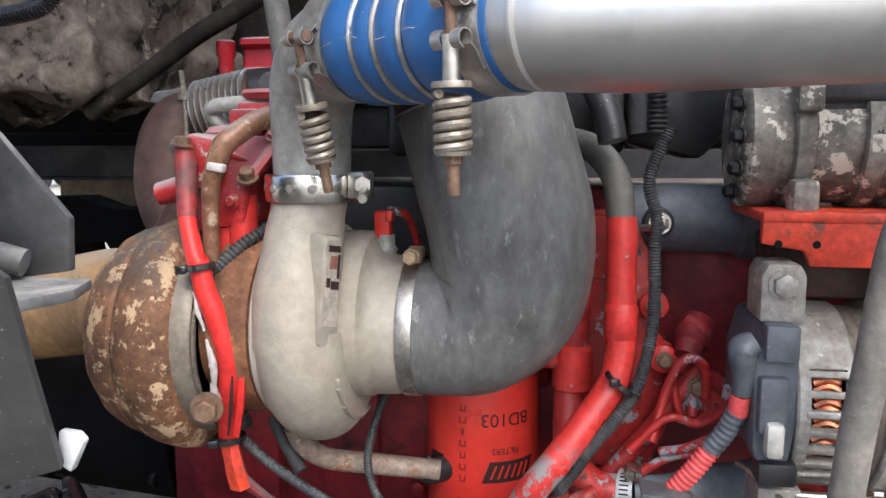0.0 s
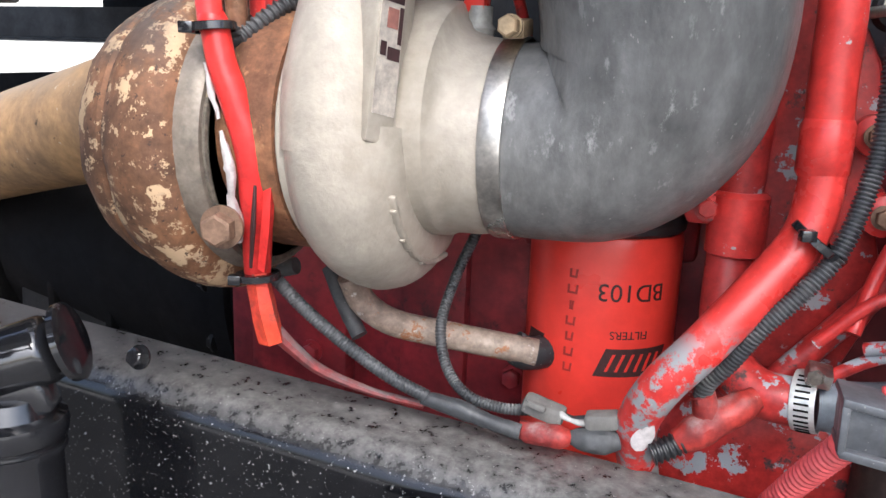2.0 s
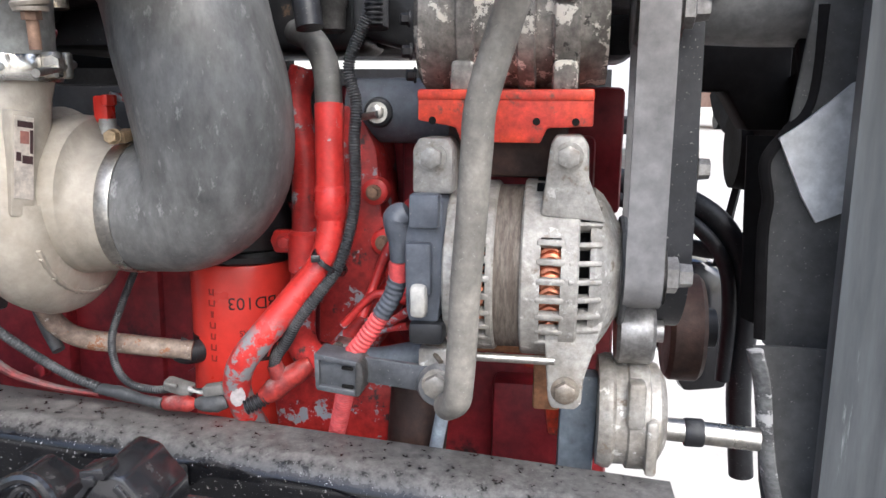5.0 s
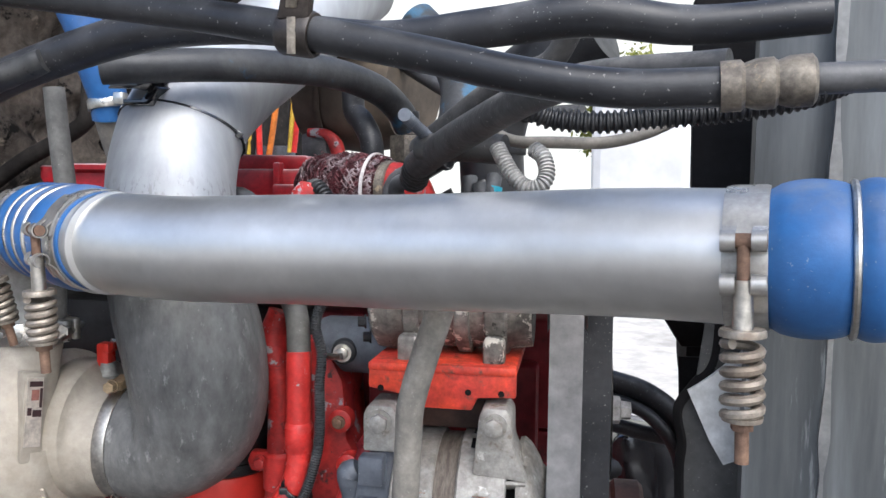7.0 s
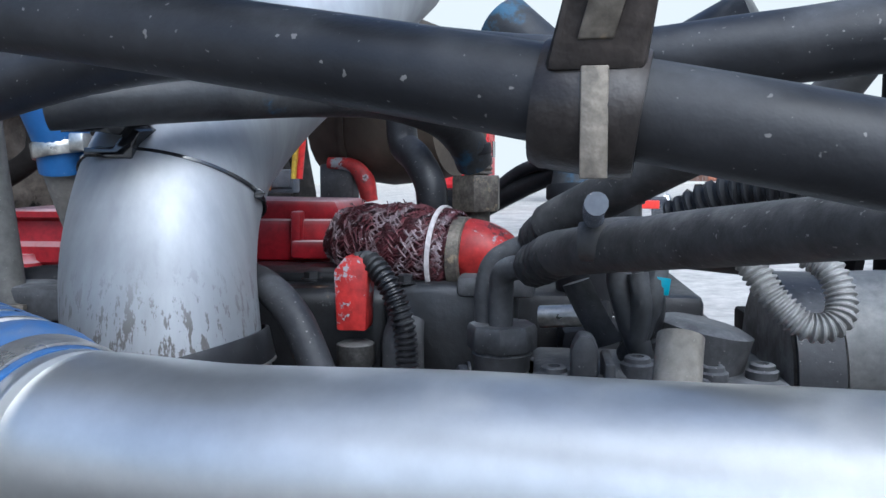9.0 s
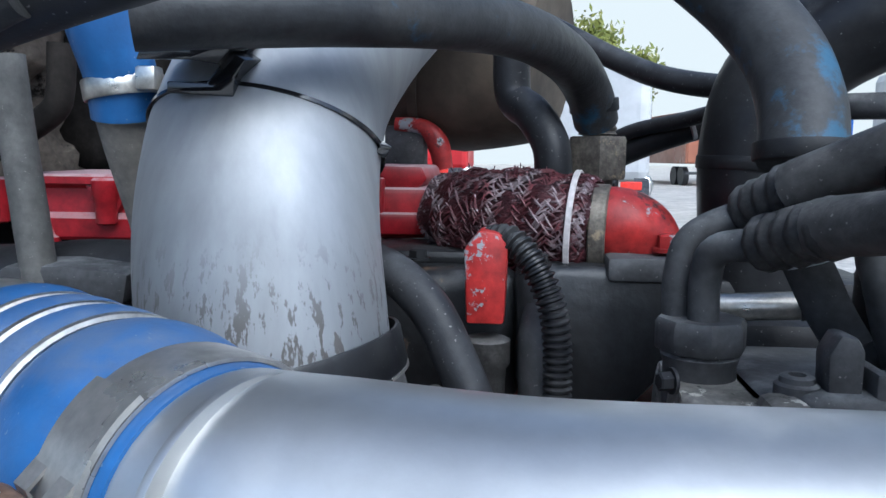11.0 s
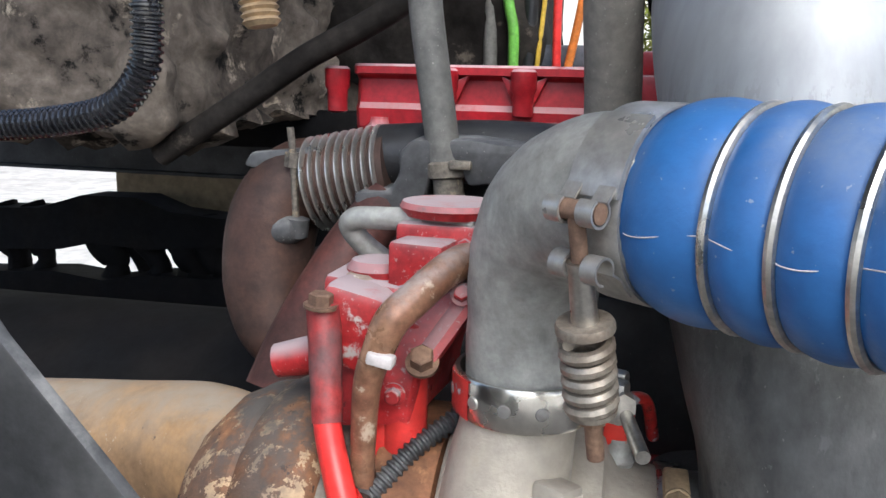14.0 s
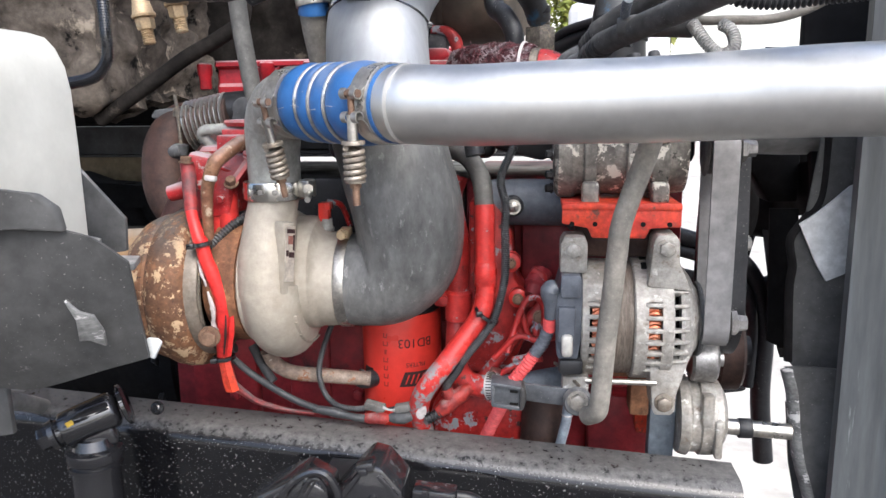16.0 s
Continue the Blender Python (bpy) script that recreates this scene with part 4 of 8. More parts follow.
def slanted_patch(a0, a1, z0, z1, lean, name="print_bar", mat="label", r=0.0709):
    """A dark printed parallelogram on the can, its upper edge shifted round by lean."""
    n, bm = 8, bmesh.new()
    loops = []
    for k in range(n + 1):
        row = []
        for z, s, rr in ((z0, 0.0, r), (z1, lean, r), (z1, lean, r - 0.0015), (z0, 0.0, r - 0.0015)):
            a = a0 + (a1 - a0) * k / n + s
            row.append((FX + math.sin(a) * rr, FY - math.cos(a) * rr, z))
        loops.append(row)
    return part(name, skin(bm, loops), mat, filt)


# dark slanted emblem with pale strokes, a second one further round, and a column of small symbols
slanted_patch(0.10, 0.98, 0.912, 0.938, 0.14)
for k in range(6):
    slanted_patch(0.24 + 0.125 * k, 0.275 + 0.125 * k, 0.917, 0.933, 0.09, "emblem_stroke", "red_clean", 0.0713)
slanted_patch(-1.05, -0.72, 0.915, 0.940, 0.10)
for k in range(7):
    z, w = 0.999 - 0.0145 * k, (0.10, 0.13, 0.05, 0.12, 0.10, 0.12, 0.11)[k]
    slanted_patch(-0.235 - w / 2, -0.235 + w / 2, z, z + 0.0018, 0, "symbol", "label_red")
    slanted_patch(-0.235 - w / 2, -0.235 - w / 2 + 0.025, z + 0.0018, z + 0.008, 0, "symbol", "label_red")
    slanted_patch(-0.235 + w / 2 - 0.025, -0.235 + w / 2, z + 0.0018, z + 0.008, 0.01, "symbol", "label_red")

# ---- engine block and head, far behind the fittings ----
block_thing = thing("engine_block", (0, 1.1, 0.55), "grimy dark red cast engine block behind the fittings", "engine")
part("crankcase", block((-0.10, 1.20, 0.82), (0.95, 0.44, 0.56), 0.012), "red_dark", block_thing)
# Left half of the deck is black to carry the shade behind the elbow.
part("block_deck", block((-0.2875, 1.21, 1.18), (0.575, 0.42, 0.16), 0.008), "iron_dark", block_thing, "upper block coloured black for the shade behind the elbow")
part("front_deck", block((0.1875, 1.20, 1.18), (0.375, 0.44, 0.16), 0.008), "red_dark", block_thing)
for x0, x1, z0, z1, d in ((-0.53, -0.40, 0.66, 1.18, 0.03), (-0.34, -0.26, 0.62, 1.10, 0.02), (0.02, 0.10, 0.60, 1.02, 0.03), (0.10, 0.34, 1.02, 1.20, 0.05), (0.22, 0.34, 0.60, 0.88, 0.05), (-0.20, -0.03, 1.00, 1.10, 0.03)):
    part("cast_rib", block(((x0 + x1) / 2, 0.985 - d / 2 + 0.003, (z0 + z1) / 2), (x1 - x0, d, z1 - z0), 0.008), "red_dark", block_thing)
part("side_cover", prism([(-0.26, -0.10), (0.12, -0.13), (0.15, 0.02), (0.11, 0.10), (-0.22, 0.10), (-0.28, 0.02)], (-0.30, 0.985, 0.93), 0.03, bevel=0.006), "red_dark", block_thing)
for x, z in ((-0.50, 1.0), (-0.44, 0.85), (-0.2, 0.86), (0.05, 0.9), (0.28, 1.10), (0.19, 1.14), (0.30, 0.80)):
    part("cover_bolt", hexbolt((x, 0.952, z), (0, -1, 0), 0.010, 0.012), "red_dark", block_thing)

# ---- cylinder head with grey intake manifold, under the valve cover ----
head = thing("cylinder_head", (-0.1, 1.05, 1.33), "dark dusty intake manifold and cylinder head", "engine part")
part("head_casting", block((-0.06, 1.16, 1.355), (0.86, 0.34, 0.09), 0.01), "iron_dark", head)
part("manifold_log", block((-0.09, 0.985, 1.355), (0.29, 0.13, 0.112), 0.016, segments=4), "manifold_black", head)
part("manifold_box", prism([(-0.055, -0.055), (0.030, -0.075), (0.070, -0.030), (0.072, 0.040), (0.064, 0.049), (-0.050, 0.049), (-0.058, 0.040)], (0.108, 0.915, 1.370), 0.11, bevel=0.009), "manifold_black", head)
part("top_ledge", block((-0.04, 1.02, 1.416), (0.20, 0.10, 0.012), 0.005), "manifold_black", head)
for x, y in ((0.070, 0.925), (0.155, 0.93), (-0.03, 0.94)):
    part("manifold_bolt", hexbolt((x, y, 1.418), (0, 0, 1), 0.008, 0.009), "iron_dark", head)
part("end_housing", block((0.30, 0.99, 1.335), (0.16, 0.16, 0.09), 0.015), "iron_dark", head)

cover = thing("valve_cover", (-0.29, 1.14, 1.405), "dusty red cast valve cover with bolt bosses", "valve cover")
section = [(1.140, 1.405), (1.136, 1.409), (1.134, 1.430), (1.139, 1.437), (1.141, 1.464), (1.136, 1.468), (1.126, 1.470), (1.126, 1.478), (1.130, 1.481), (1.285, 1.483), (1.290, 1.478), (1.290, 1.405)]
bm = skin(bmesh.new(), [[(x, y + dy, z) for y, z in section] for x, dy in ((-0.522, 0.010), (-0.516, 0.002), (-0.505, 0.0), (-0.40, 0.0), (-0.30, 0.0), (-0.20, 0.0), (-0.075, 0.0))])
part("cover_body", bm, "red_cover", cover, sharp=30)
for x in (-0.540, -0.410, -0.321, -0.232, -0.145):
    part("bolt_boss", lathe([(-0.034, 0.008), (-0.032, 0.0115), (-0.008, 0.012), (-0.004, 0.0145), (0.016, 0.0150), (0.019, 0.012), (0.019, 0)], (x, 1.128, 1.458), (0, 0, 1), 16), "red_cover", cover)
    if x > -0.5:
        part("boss_wing", prism([(-0.027, 0.013), (-0.012, -0.020), (0.012, -0.020), (0.027, 0.013), (0.013, 0.006), (-0.013, 0.006)], (x, 1.130, 1.458), 0.012, bevel=0.002), "red_cover", cover)
for x in (-0.490, -0.365, -0.285, -0.185):
    part("cover_foot", lathe([(0.0, 0.018), (0.010, 0.017), (0.014, 0.012), (0.022, 0.010), (0.022, 0)], (x, 1.134, 1.398), (0, 0, 1), 16), "red_cover", cover)
cover2 = thing("valve_cover", (0.02, 1.18, 1.40), "dusty red cast valve cover with a stepped end", "valve cover")
part("cover_body", block((-0.125, 1.165, 1.446), (0.175, 0.17, 0.052), 0.007), "red_cover", cover2)
part("cover_top", prism([(-0.085, 0.0), (0.060, 0.0), (0.072, 0.010), (0.066, 0.024), (-0.085, 0.026)], (-0.112, 1.088, 1.470), 0.14, bevel=0.004), "red_cover", cover2)
part("cover_step", block((-0.060, 1.078, 1.436), (0.070, 0.03, 0.022), 0.004), "red_cover", cover2)
part("cover_rib", block((-0.090, 1.079, 1.462), (0.012, 0.022, 0.040), 0.003), "red_cover", cover2)

# coloured wires and a grey junction box on the bulkhead beyond the cover
for pts, r, m, word in (
    ([(-0.425, 1.55, 1.80), (-0.410, 1.55, 1.62), (-0.398, 1.55, 1.56), (-0.396, 1.55, 1.50)], 0.009, "wire_green", "green"),
    ([(-0.330, 1.55, 1.80), (-0.328, 1.55, 1.62), (-0.325, 1.55, 1.50)], 0.007, "red_rubber", "red"),
    ([(-0.27, 1.55, 1.78), (-0.288, 1.55, 1.61), (-0.306, 1.55, 1.50)], 0.007, "wire_orange", "orange"),
    ([(-0.34, 1.56, 1.80), (-0.349, 1.56, 1.62), (-0.358, 1.56, 1.50)], 0.004, "wire_yellow", "yellow"),
    ([(-0.225, 1.54, 1.78), (-0.236, 1.54, 1.68), (-0.250, 1.54, 1.52)], 0.006, "wire_yellow", "yellow"),
    ([(-0.212, 1.54, 1.78), (-0.222, 1.54, 1.68), (-0.240, 1.54, 1.52)], 0.006, "red_rubber", "red"),
    ([(-0.375, 1.57, 1.80), (-0.372, 1.57, 1.62), (-0.372, 1.57, 1.50)], 0.012, "plastic", "black"),
    ([(-0.445, 1.57, 1.80), (-0.440, 1.57, 1.62), (-0.438, 1.57, 1.50)], 0.012, "rubber_mid", "grey"),
):
    solo("bulkhead_wire", tube(pts, r, 10), m, word + " sleeved wire hanging on the bulkhead beyond the valve cover", "wiring", "bulkhead wires")
jbox = thing("junction_box", (-0.325, 1.58, 1.48), "dusty grey junction box behind the valve cover", "junction box")
part("box", block((-0.325, 1.60, 1.515), (0.12, 0.04, 0.045), 0.005), "plastic_grey", jbox)
part("lid", block((-0.325, 1.578, 1.520), (0.112, 0.006, 0.034), 0.002), "plastic_grey", jbox)

# ---- exhaust manifold, bellows and hot pipe at the back ----
exh = thing("exhaust_manifold", (-0.5, 0.98, 1.2), "dark rusted exhaust elbow with a steel bellows joint", "exhaust manifold")
bm = tube([(-0.445, 1.000, 1.386), (-0.503, 1.000, 1.375), (-0.541, 0.990, 1.366), (-0.564, 0.980, 1.328), (-0.567, 0.970, 1.267), (-0.548, 0.960, 1.220), (-0.502, 0.950, 1.204)], [0.036, 0.036, 0.042, 0.046, 0.046, 0.042, 0.036], 28)
bmesh.ops.translate(bm, vec=(0.013, 0, -0.010), verts=bm.verts[:])
part("elbow_pipe", bm, "rust_dark", exh)
BEL_A, BEL_B = Vector((-0.503, 0.985, 1.355)), Vector((-0.421, 0.985, 1.372))
part("bellows", lathe([(-0.004, 0.030), (-0.004, 0.0405), (0.080, 0.0405), (0.080, 0.030)], BEL_A, BEL_B - BEL_A, 40), "rust_dark", exh, "dark valleys of the bellows joint")
for k in range(9):
    part("bellows_ring", lathe([(k * 0.0090 - 0.0015, 0.040), (k * 0.0090 - 0.0012, 0.0468), (k * 0.0090 - 0.0005, 0.0482), (k * 0.0090 + 0.0005, 0.0482), (k * 0.0090 + 0.0012, 0.0468), (k * 0.0090 + 0.0015, 0.040)], BEL_A, BEL_B - BEL_A, 40), "bellows", exh)
part("manifold_log", tube([(-0.436, 0.990, 1.384), (-0.386, 0.990, 1.389), (-0.316, 0.990, 1.394), (-0.10, 0.99, 1.385)], [0.033, 0.031, 0.030, 0.030], 24), "iron_dark", exh)
part("log_flange", slab([(-0.447, 0.925, 1.356), (-0.443, 0.925, 1.334), (-0.388, 0.925, 1.337), (-0.380, 0.925, 1.352), (-0.370, 0.925, 1.384), (-0.350, 0.925, 1.388), (-0.340, 0.925, 1.366), (-0.283, 0.925, 1.374), (-0.277, 0.925, 1.402), (-0.340, 0.925, 1.408), (-0.392, 0.925, 1.406), (-0.405, 0.925, 1.393), (-0.403, 0.925, 1.376), (-0.412, 0.925, 1.360)], (0, 0.055, 0.004), 0.005), "iron_grey", exh, "arched grey cast flange")
part("joint_collar", slab([(-0.575, 0.960, 1.372), (-0.567, 0.960, 1.386), (-0.500, 0.960, 1.394), (-0.493, 0.960, 1.384), (-0.504, 0.960, 1.358), (-0.519, 0.960, 1.342), (-0.533, 0.960, 1.364)], (0, 0.05, 0), 0.004), "iron_grey", exh, "flat grey clamp plate")
part("lower_clamp", lathe([(-0.014, 0.008), (-0.011, 0.013), (-0.006, 0.0145), (0.006, 0.0145), (0.011, 0.013), (0.014, 0.008)], (-0.525, 0.950, 1.312), (1, 0, 0.2), 18), "iron_grey", exh)
part("clamp_stud", tube([(-0.519, 0.950, 1.412), (-0.516, 0.950, 1.378), (-0.514, 0.950, 1.322)], 0.0036, 10, bm=lathe([(-0.008, 0.0075), (0.006, 0.0075)], (-0.517, 0.950, 1.382), (0.1, 0, 1), 6)), "ferrule", exh, "pale steel stud with a nut")
part("stud_nut", lathe([(-0.012, 0.006), (-0.010, 0.011), (0.008, 0.012), (0.010, 0.006)], (-0.514, 0.952, 1.316), (0.1, 0, 1), 16), "iron_grey", exh)
part("down_pipe", tube([(-0.416, 0.950, 1.348), (-0.440, 0.930, 1.315), (-0.462, 0.900, 1.268), (-0.480, 0.880, 1.223), (-0.490, 0.860, 1.182)], [0.024, 0.026, 0.028, 0.030, 0.032], 20), "red_rust", exh, "red-brown rusted down pipe")
solo("exhaust_pipe", tube([(-0.47, 0.795, 1.122), (-0.51, 0.818, 1.128), (-0.56, 0.840, 1.124), (-0.65, 0.868, 1.105), (-0.80, 0.913, 1.074), (-1.10, 1.00, 1.011), (-1.6, 1.12, 0.93)], [0.056, 0.060, 0.063, 0.063, 0.063, 0.063, 0.063], 36), "tan_pipe", "heat-tanned steel exhaust pipe leaving the turbine", "pipe")

# ---- red wet manifold box beside the turbo, with the red power cable ----
box = thing("oil_manifold", (-0.32, 0.79, 1.22), "dusty red cast oil manifold bolted above the turbocharger", "engine part")
part("casting", slab([(-0.391, 0.740, 1.290), (-0.368, 0.740, 1.311), (-0.338, 0.740, 1.322), (-0.302, 0.740, 1.320), (-0.299, 0.735, 1.313), (-0.326, 0.720, 1.267), (-0.332, 0.720, 1.230), (-0.384, 0.720, 1.223)], (0.01, 0.10, 0), 0.004), "red_dusty", box)
part("sloping_flange", tube([(-0.327, 0.715, 1.270), (-0.299, 0.735, 1.314)], 0.010, 8, flat=0.6), "red_dusty", box)
part("upper_block", block((-0.328, 0.800, 1.340), (0.062, 0.06, 0.034), 0.004), "red_dusty", box)
part("top_disc", lathe([(0, 0.034), (0.006, 0.038), (0.010, 0.036), (0.011, 0)], (-0.325, 0.800, 1.360), (0, 0, 1), 28), "red_dusty", box)
part("square_cap", block((-0.335, 0.760, 1.331), (0.040, 0.034, 0.034), 0.004, (0, 0, -8)), "red_dusty", box)
part("round_cap", lathe([(-0.012, 0.020), (0.002, 0.022), (0.008, 0.018), (0.011, 0.0)], (-0.371, 0.770, 1.322), (0, 0, 1), 24), "red_dusty", box)
part("cap_base", block((-0.366, 0.765, 1.310), (0.070, 0.05, 0.020), 0.005, (0, 6, 0)), "red_dusty", box)
part("lug", block((-0.374, 0.735, 1.293), (0.045, 0.04, 0.055), 0.008, (0, 12, 0)), "red_dusty", box)
part("side_lug", lathe([(0, 0.012), (0.03, 0.014), (0.034, 0.010)], (-0.432, 0.735, 1.260), (1, 0.1, 0.25), 14), "red_dusty", box)
for t in ((-0.322, 0.712, 1.277), (-0.385, 0.745, 1.308)):
    part("box_bolt", hexbolt(t, (0.1, -0.6, 0.8), 0.008, 0.012), "rust_steel", box)
for t in ((-0.339, 0.735, 1.230), (-0.356, 0.740, 1.245)):
    part("port_tube", lathe([(-0.06, 0.015), (0.03, 0.015), (0.033, 0.011)], t, (0, 0, 1), 18), "red", box)
part("crossover_pipe", tube([(-0.296, 0.760, 1.336), (-0.304, 0.740, 1.338), (-0.312, 0.720, 1.335), (-0.325, 0.700, 1.322), (-0.336, 0.690, 1.310), (-0.344, 0.688, 1.290), (-0.351, 0.690, 1.267), (-0.355, 0.695, 1.224), (-0.357, 0.700, 1.195)], [0.013, 0.0125, 0.011, 0.011, 0.011, 0.010, 0.009, 0.008, 0.008], 16), "oil_line", box, "oily rust-brown oil line")
part("upper_pipe", tube([(-0.303, 0.780, 1.357), (-0.329, 0.785, 1.358), (-0.370, 0.790, 1.356), (-0.395, 0.795, 1.354), (-0.403, 0.800, 1.347), (-0.395, 0.805, 1.334), (-0.380, 0.810, 1.321)], 0.0085, 14), "cast_grey", box)
part("line_clip", block((-0.339, 0.680, 1.289), (0.017, 0.010, 0.008), 0.002, (0, 10, 0)), "white_mark", box)
for p, ax in (((-0.301, 0.728, 1.320), (0.1, -0.8, 0.5)), ((-0.340, 0.712, 1.255), (0, -1, 0)), ((-0.327, 0.765, 1.337), (0, -1, 0.2)), ((-0.307, 0.765, 1.344), (0, -1, 0.2)), ((-0.374, 0.742, 1.304), (0, -0.4, 0.9)), ((-0.384, 0.728, 1.284), (-0.2, -0.7, 0.6))):
    part("cover_screw", hexbolt(p, ax, 0.0055, 0.007, 1.4), "red_dusty", box)
part("grey_cap", lathe([(0, 0.010), (0.004, 0.012), (0.014, 0.012), (0.017, 0.008), (0.017, 0)], (-0.378, 0.752, 1.306), (0, -0.1, 1), 16), "drain_pipe", box)
part("drip_plate", block((-0.355, 0.745, 1.303), (0.075, 0.03, 0.006), 0.002, (0, 20, 0)), "red_dusty", box)
part("cable_bolt", hexbolt((-0.389, 0.708, 1.309), (0.1, 0, 1), 0.008, 0.010), "rust_steel", box)

CABLE = [(-0.390, 0.715, 1.308), (-0.384, 0.705, 1.278), (-0.378, 0.692, 1.239), (-0.359, 0.672, 1.197), (-0.357, 0.672, 1.198), (-0.351, 0.672, 1.170), (-0.342, 0.675, 1.142), (-0.334, 0.680, 1.110), (-0.337, 0.690, 1.075), (-0.347, 0.705, 1.039), (-0.354, 0.715, 1.007)]
cable = thing("power_cable", (-0.36, 0.70, 0.95), "red sleeved power cable tied along the turbocharger", "cable")
part("cable_sleeve", tube(CABLE, [0.0095, 0.0088, 0.0088, 0.0095, 0.0100, 0.0105, 0.0110, 0.0120, 0.0125, 0.0115, 0.0105], 18), "red_rubber", cable)
part("dirty_wrap", rough_up(tube(CABLE[:3], [0.0112, 0.0108, 0.0098], 14), 0.0009, 90), "red_grimy", cable, "grimy taped upper end")
part("split_sleeve", tube([(-0.322, 0.684, 1.092), (-0.324, 0.684, 1.060), (-0.334, 0.692, 1.020)], [0.0065, 0.0075, 0.0065], 4, flat=0.6), "red_rubber", cable, "split outer sleeve standing open")
part("sleeve_slit", tube([(-0.3285, 0.676, 1.086), (-0.331, 0.676, 1.055), (-0.339, 0.684, 1.022)], [0.0012, 0.0022, 0.0012], 6), "label", cable)
for pts, rr in (([(-0.362, 0.668, 1.170), (-0.3575, 0.668, 1.150), (-0.352, 0.668, 1.132)], 0.0026), ([(-0.350, 0.667, 1.124), (-0.3445, 0.669, 1.098), (-0.3475, 0.675, 1.072)], 0.0040), ([(-0.3485, 0.674, 1.078), (-0.3490, 0.681, 1.058), (-0.3515, 0.688, 1.040)], 0.0062)):
    part("bare_strip", rough_up(tube(pts, [rr * 0.4, rr, rr * 0.5], 10), 0.0012, 190), "white_mark", cable, "frayed white patch")
part("lower_sleeve", rough_up(tube([(-0.352, 0.712, 1.012), (-0.350, 0.715, 0.985), (-0.345, 0.720, 0.953)], [0.0125, 0.0150, 0.0150], 6, flat=0.7), 0.001, 60), "red_orange", cable, "heat-faded orange sleeve end")
part("cable_tail", tube([(-0.346, 0.722, 0.962), (-0.331, 0.730, 0.944), (-0.312, 0.742, 0.924), (-0.273, 0.760, 0.905), (-0.230, 0.770, 0.897)], [0.0100, 0.0082, 0.0068, 0.0050, 0.0046], 10, flat=0.7), "red_grimy", cable)


def tie_at(at, axis, r, label="black cable tie"):
    t = solo("cable_tie", ring(at, axis, r, 0.006, 0.0022, 24), "plastic_gloss", label, "cable tie", "cable ties")
    a = Vector(axis).normalized()
    out = (Vector((-0.6, -1, 0.2)) - a * a.dot(Vector((-0.6, -1, 0.2)))).normalized()
    part("tie_head", block(Vector(at) + out * (r + 0.004), (0.010, 0.008, 0.008), 0.001, (0, 0, 20)), "plastic_gloss", t)
    return t


tie_at((-0.358, 0.672, 1.194), (0.12, 0, -1), 0.0145, "black cable tie round the red power cable")
tie_at((-0.353, 0.714, 1.007), (0.05, 0, -1), 0.0155, "black cable tie below the rusty bolt")
solo("wiring_conduit", ribbed([(-0.304, 0.745, 1.231), (-0.330, 0.720, 1.213), (-0.353, 0.695, 1.188), (-0.354, 0.690, 1.196), (-0.359, 0.695, 1.175), (-0.358, 0.700, 1.152), (-0.355, 0.705, 1.126)], 0.0072, 0.0050), "conduit", "black corrugated conduit beside the red cable", "conduit", "corrugated conduits")
solo("wiring_conduit", ribbed([(-0.350, 0.730, 1.004), (-0.321, 0.735, 0.976), (-0.287, 0.745, 0.947), (-0.251, 0.750, 0.925), (-0.221, 0.755, 0.912)], 0.0058, 0.0030, 0.10), "conduit", "black corrugated conduit running down to the rail", "conduit", "corrugated conduits")
solo("wiring_conduit", ribbed([(-0.209, 0.830, 1.037), (-0.224, 0.820, 0.995), (-0.228, 0.800, 0.958), (-0.216, 0.785, 0.928), (-0.194, 0.775, 0.911), (-0.165, 0.775, 0.905), (-0.137, 0.780, 0.906)], 0.0049, 0.0028, 0.12), "conduit", "black corrugated conduit hanging behind the compressor", "conduit", "corrugated conduits")
for pts, r, m, lab in (
    ([(-0.226, 0.757, 0.910), (-0.195, 0.757, 0.906), (-0.169, 0.755, 0.901), (-0.142, 0.755, 0.897)], [0.006, 0.008, 0.006, 0.007], "conduit", "taped dusty wiring along the rail"),
    ([(-0.144, 0.760, 0.897), (-0.131, 0.757, 0.8975), (-0.112, 0.757, 0.898), (-0.104, 0.760, 0.899)], [0.007, 0.0095, 0.0090, 0.006], "red_joint", "grimy red wire joint on the rail"),
    ([(-0.106, 0.760, 0.898), (-0.092, 0.760, 0.899), (-0.078, 0.762, 0.900), (-0.068, 0.765, 0.902)], [0.005, 0.010, 0.011, 0.008], "conduit", "ragged taped splice beside the filter"),
    ([(-0.115, 0.765, 0.914), (-0.100, 0.762, 0.911), (-0.085, 0.765, 0.912)], 0.0026, "conduit_pale", "thin pale wire by the filter"),
):
    solo("wire_loom", rough_up(tube(pts, r, 12), 0.0012, 120), m, lab, "wiring", "rail wiring")
joint = thing("wire_connector", (-0.125, 0.775, 0.900), "dusty grey wire connectors lying below the oil filter", "connector")
part("plug_half", rough_up(block((-0.128, 0.770, 0.913), (0.034, 0.018, 0.014), 0.004, (0, 14, 0)), 0.0015, 80), "rubber_mid", joint)
part("latch", block((-0.132, 0.758, 0.920), (0.016, 0.006, 0.005), 0.0015, (0, 14, 0)), "rubber_mid", joint)
part("plug_half", rough_up(block((-0.081, 0.765, 0.915), (0.026, 0.016, 0.013), 0.003, (0, -12, 0)), 0.0012, 80), "rubber_mid", joint)
part("lead", tube([(-0.116, 0.770, 0.912), (-0.105, 0.768, 0.910), (-0.093, 0.768, 0.913)], 0.003, 8), "plastic", joint)

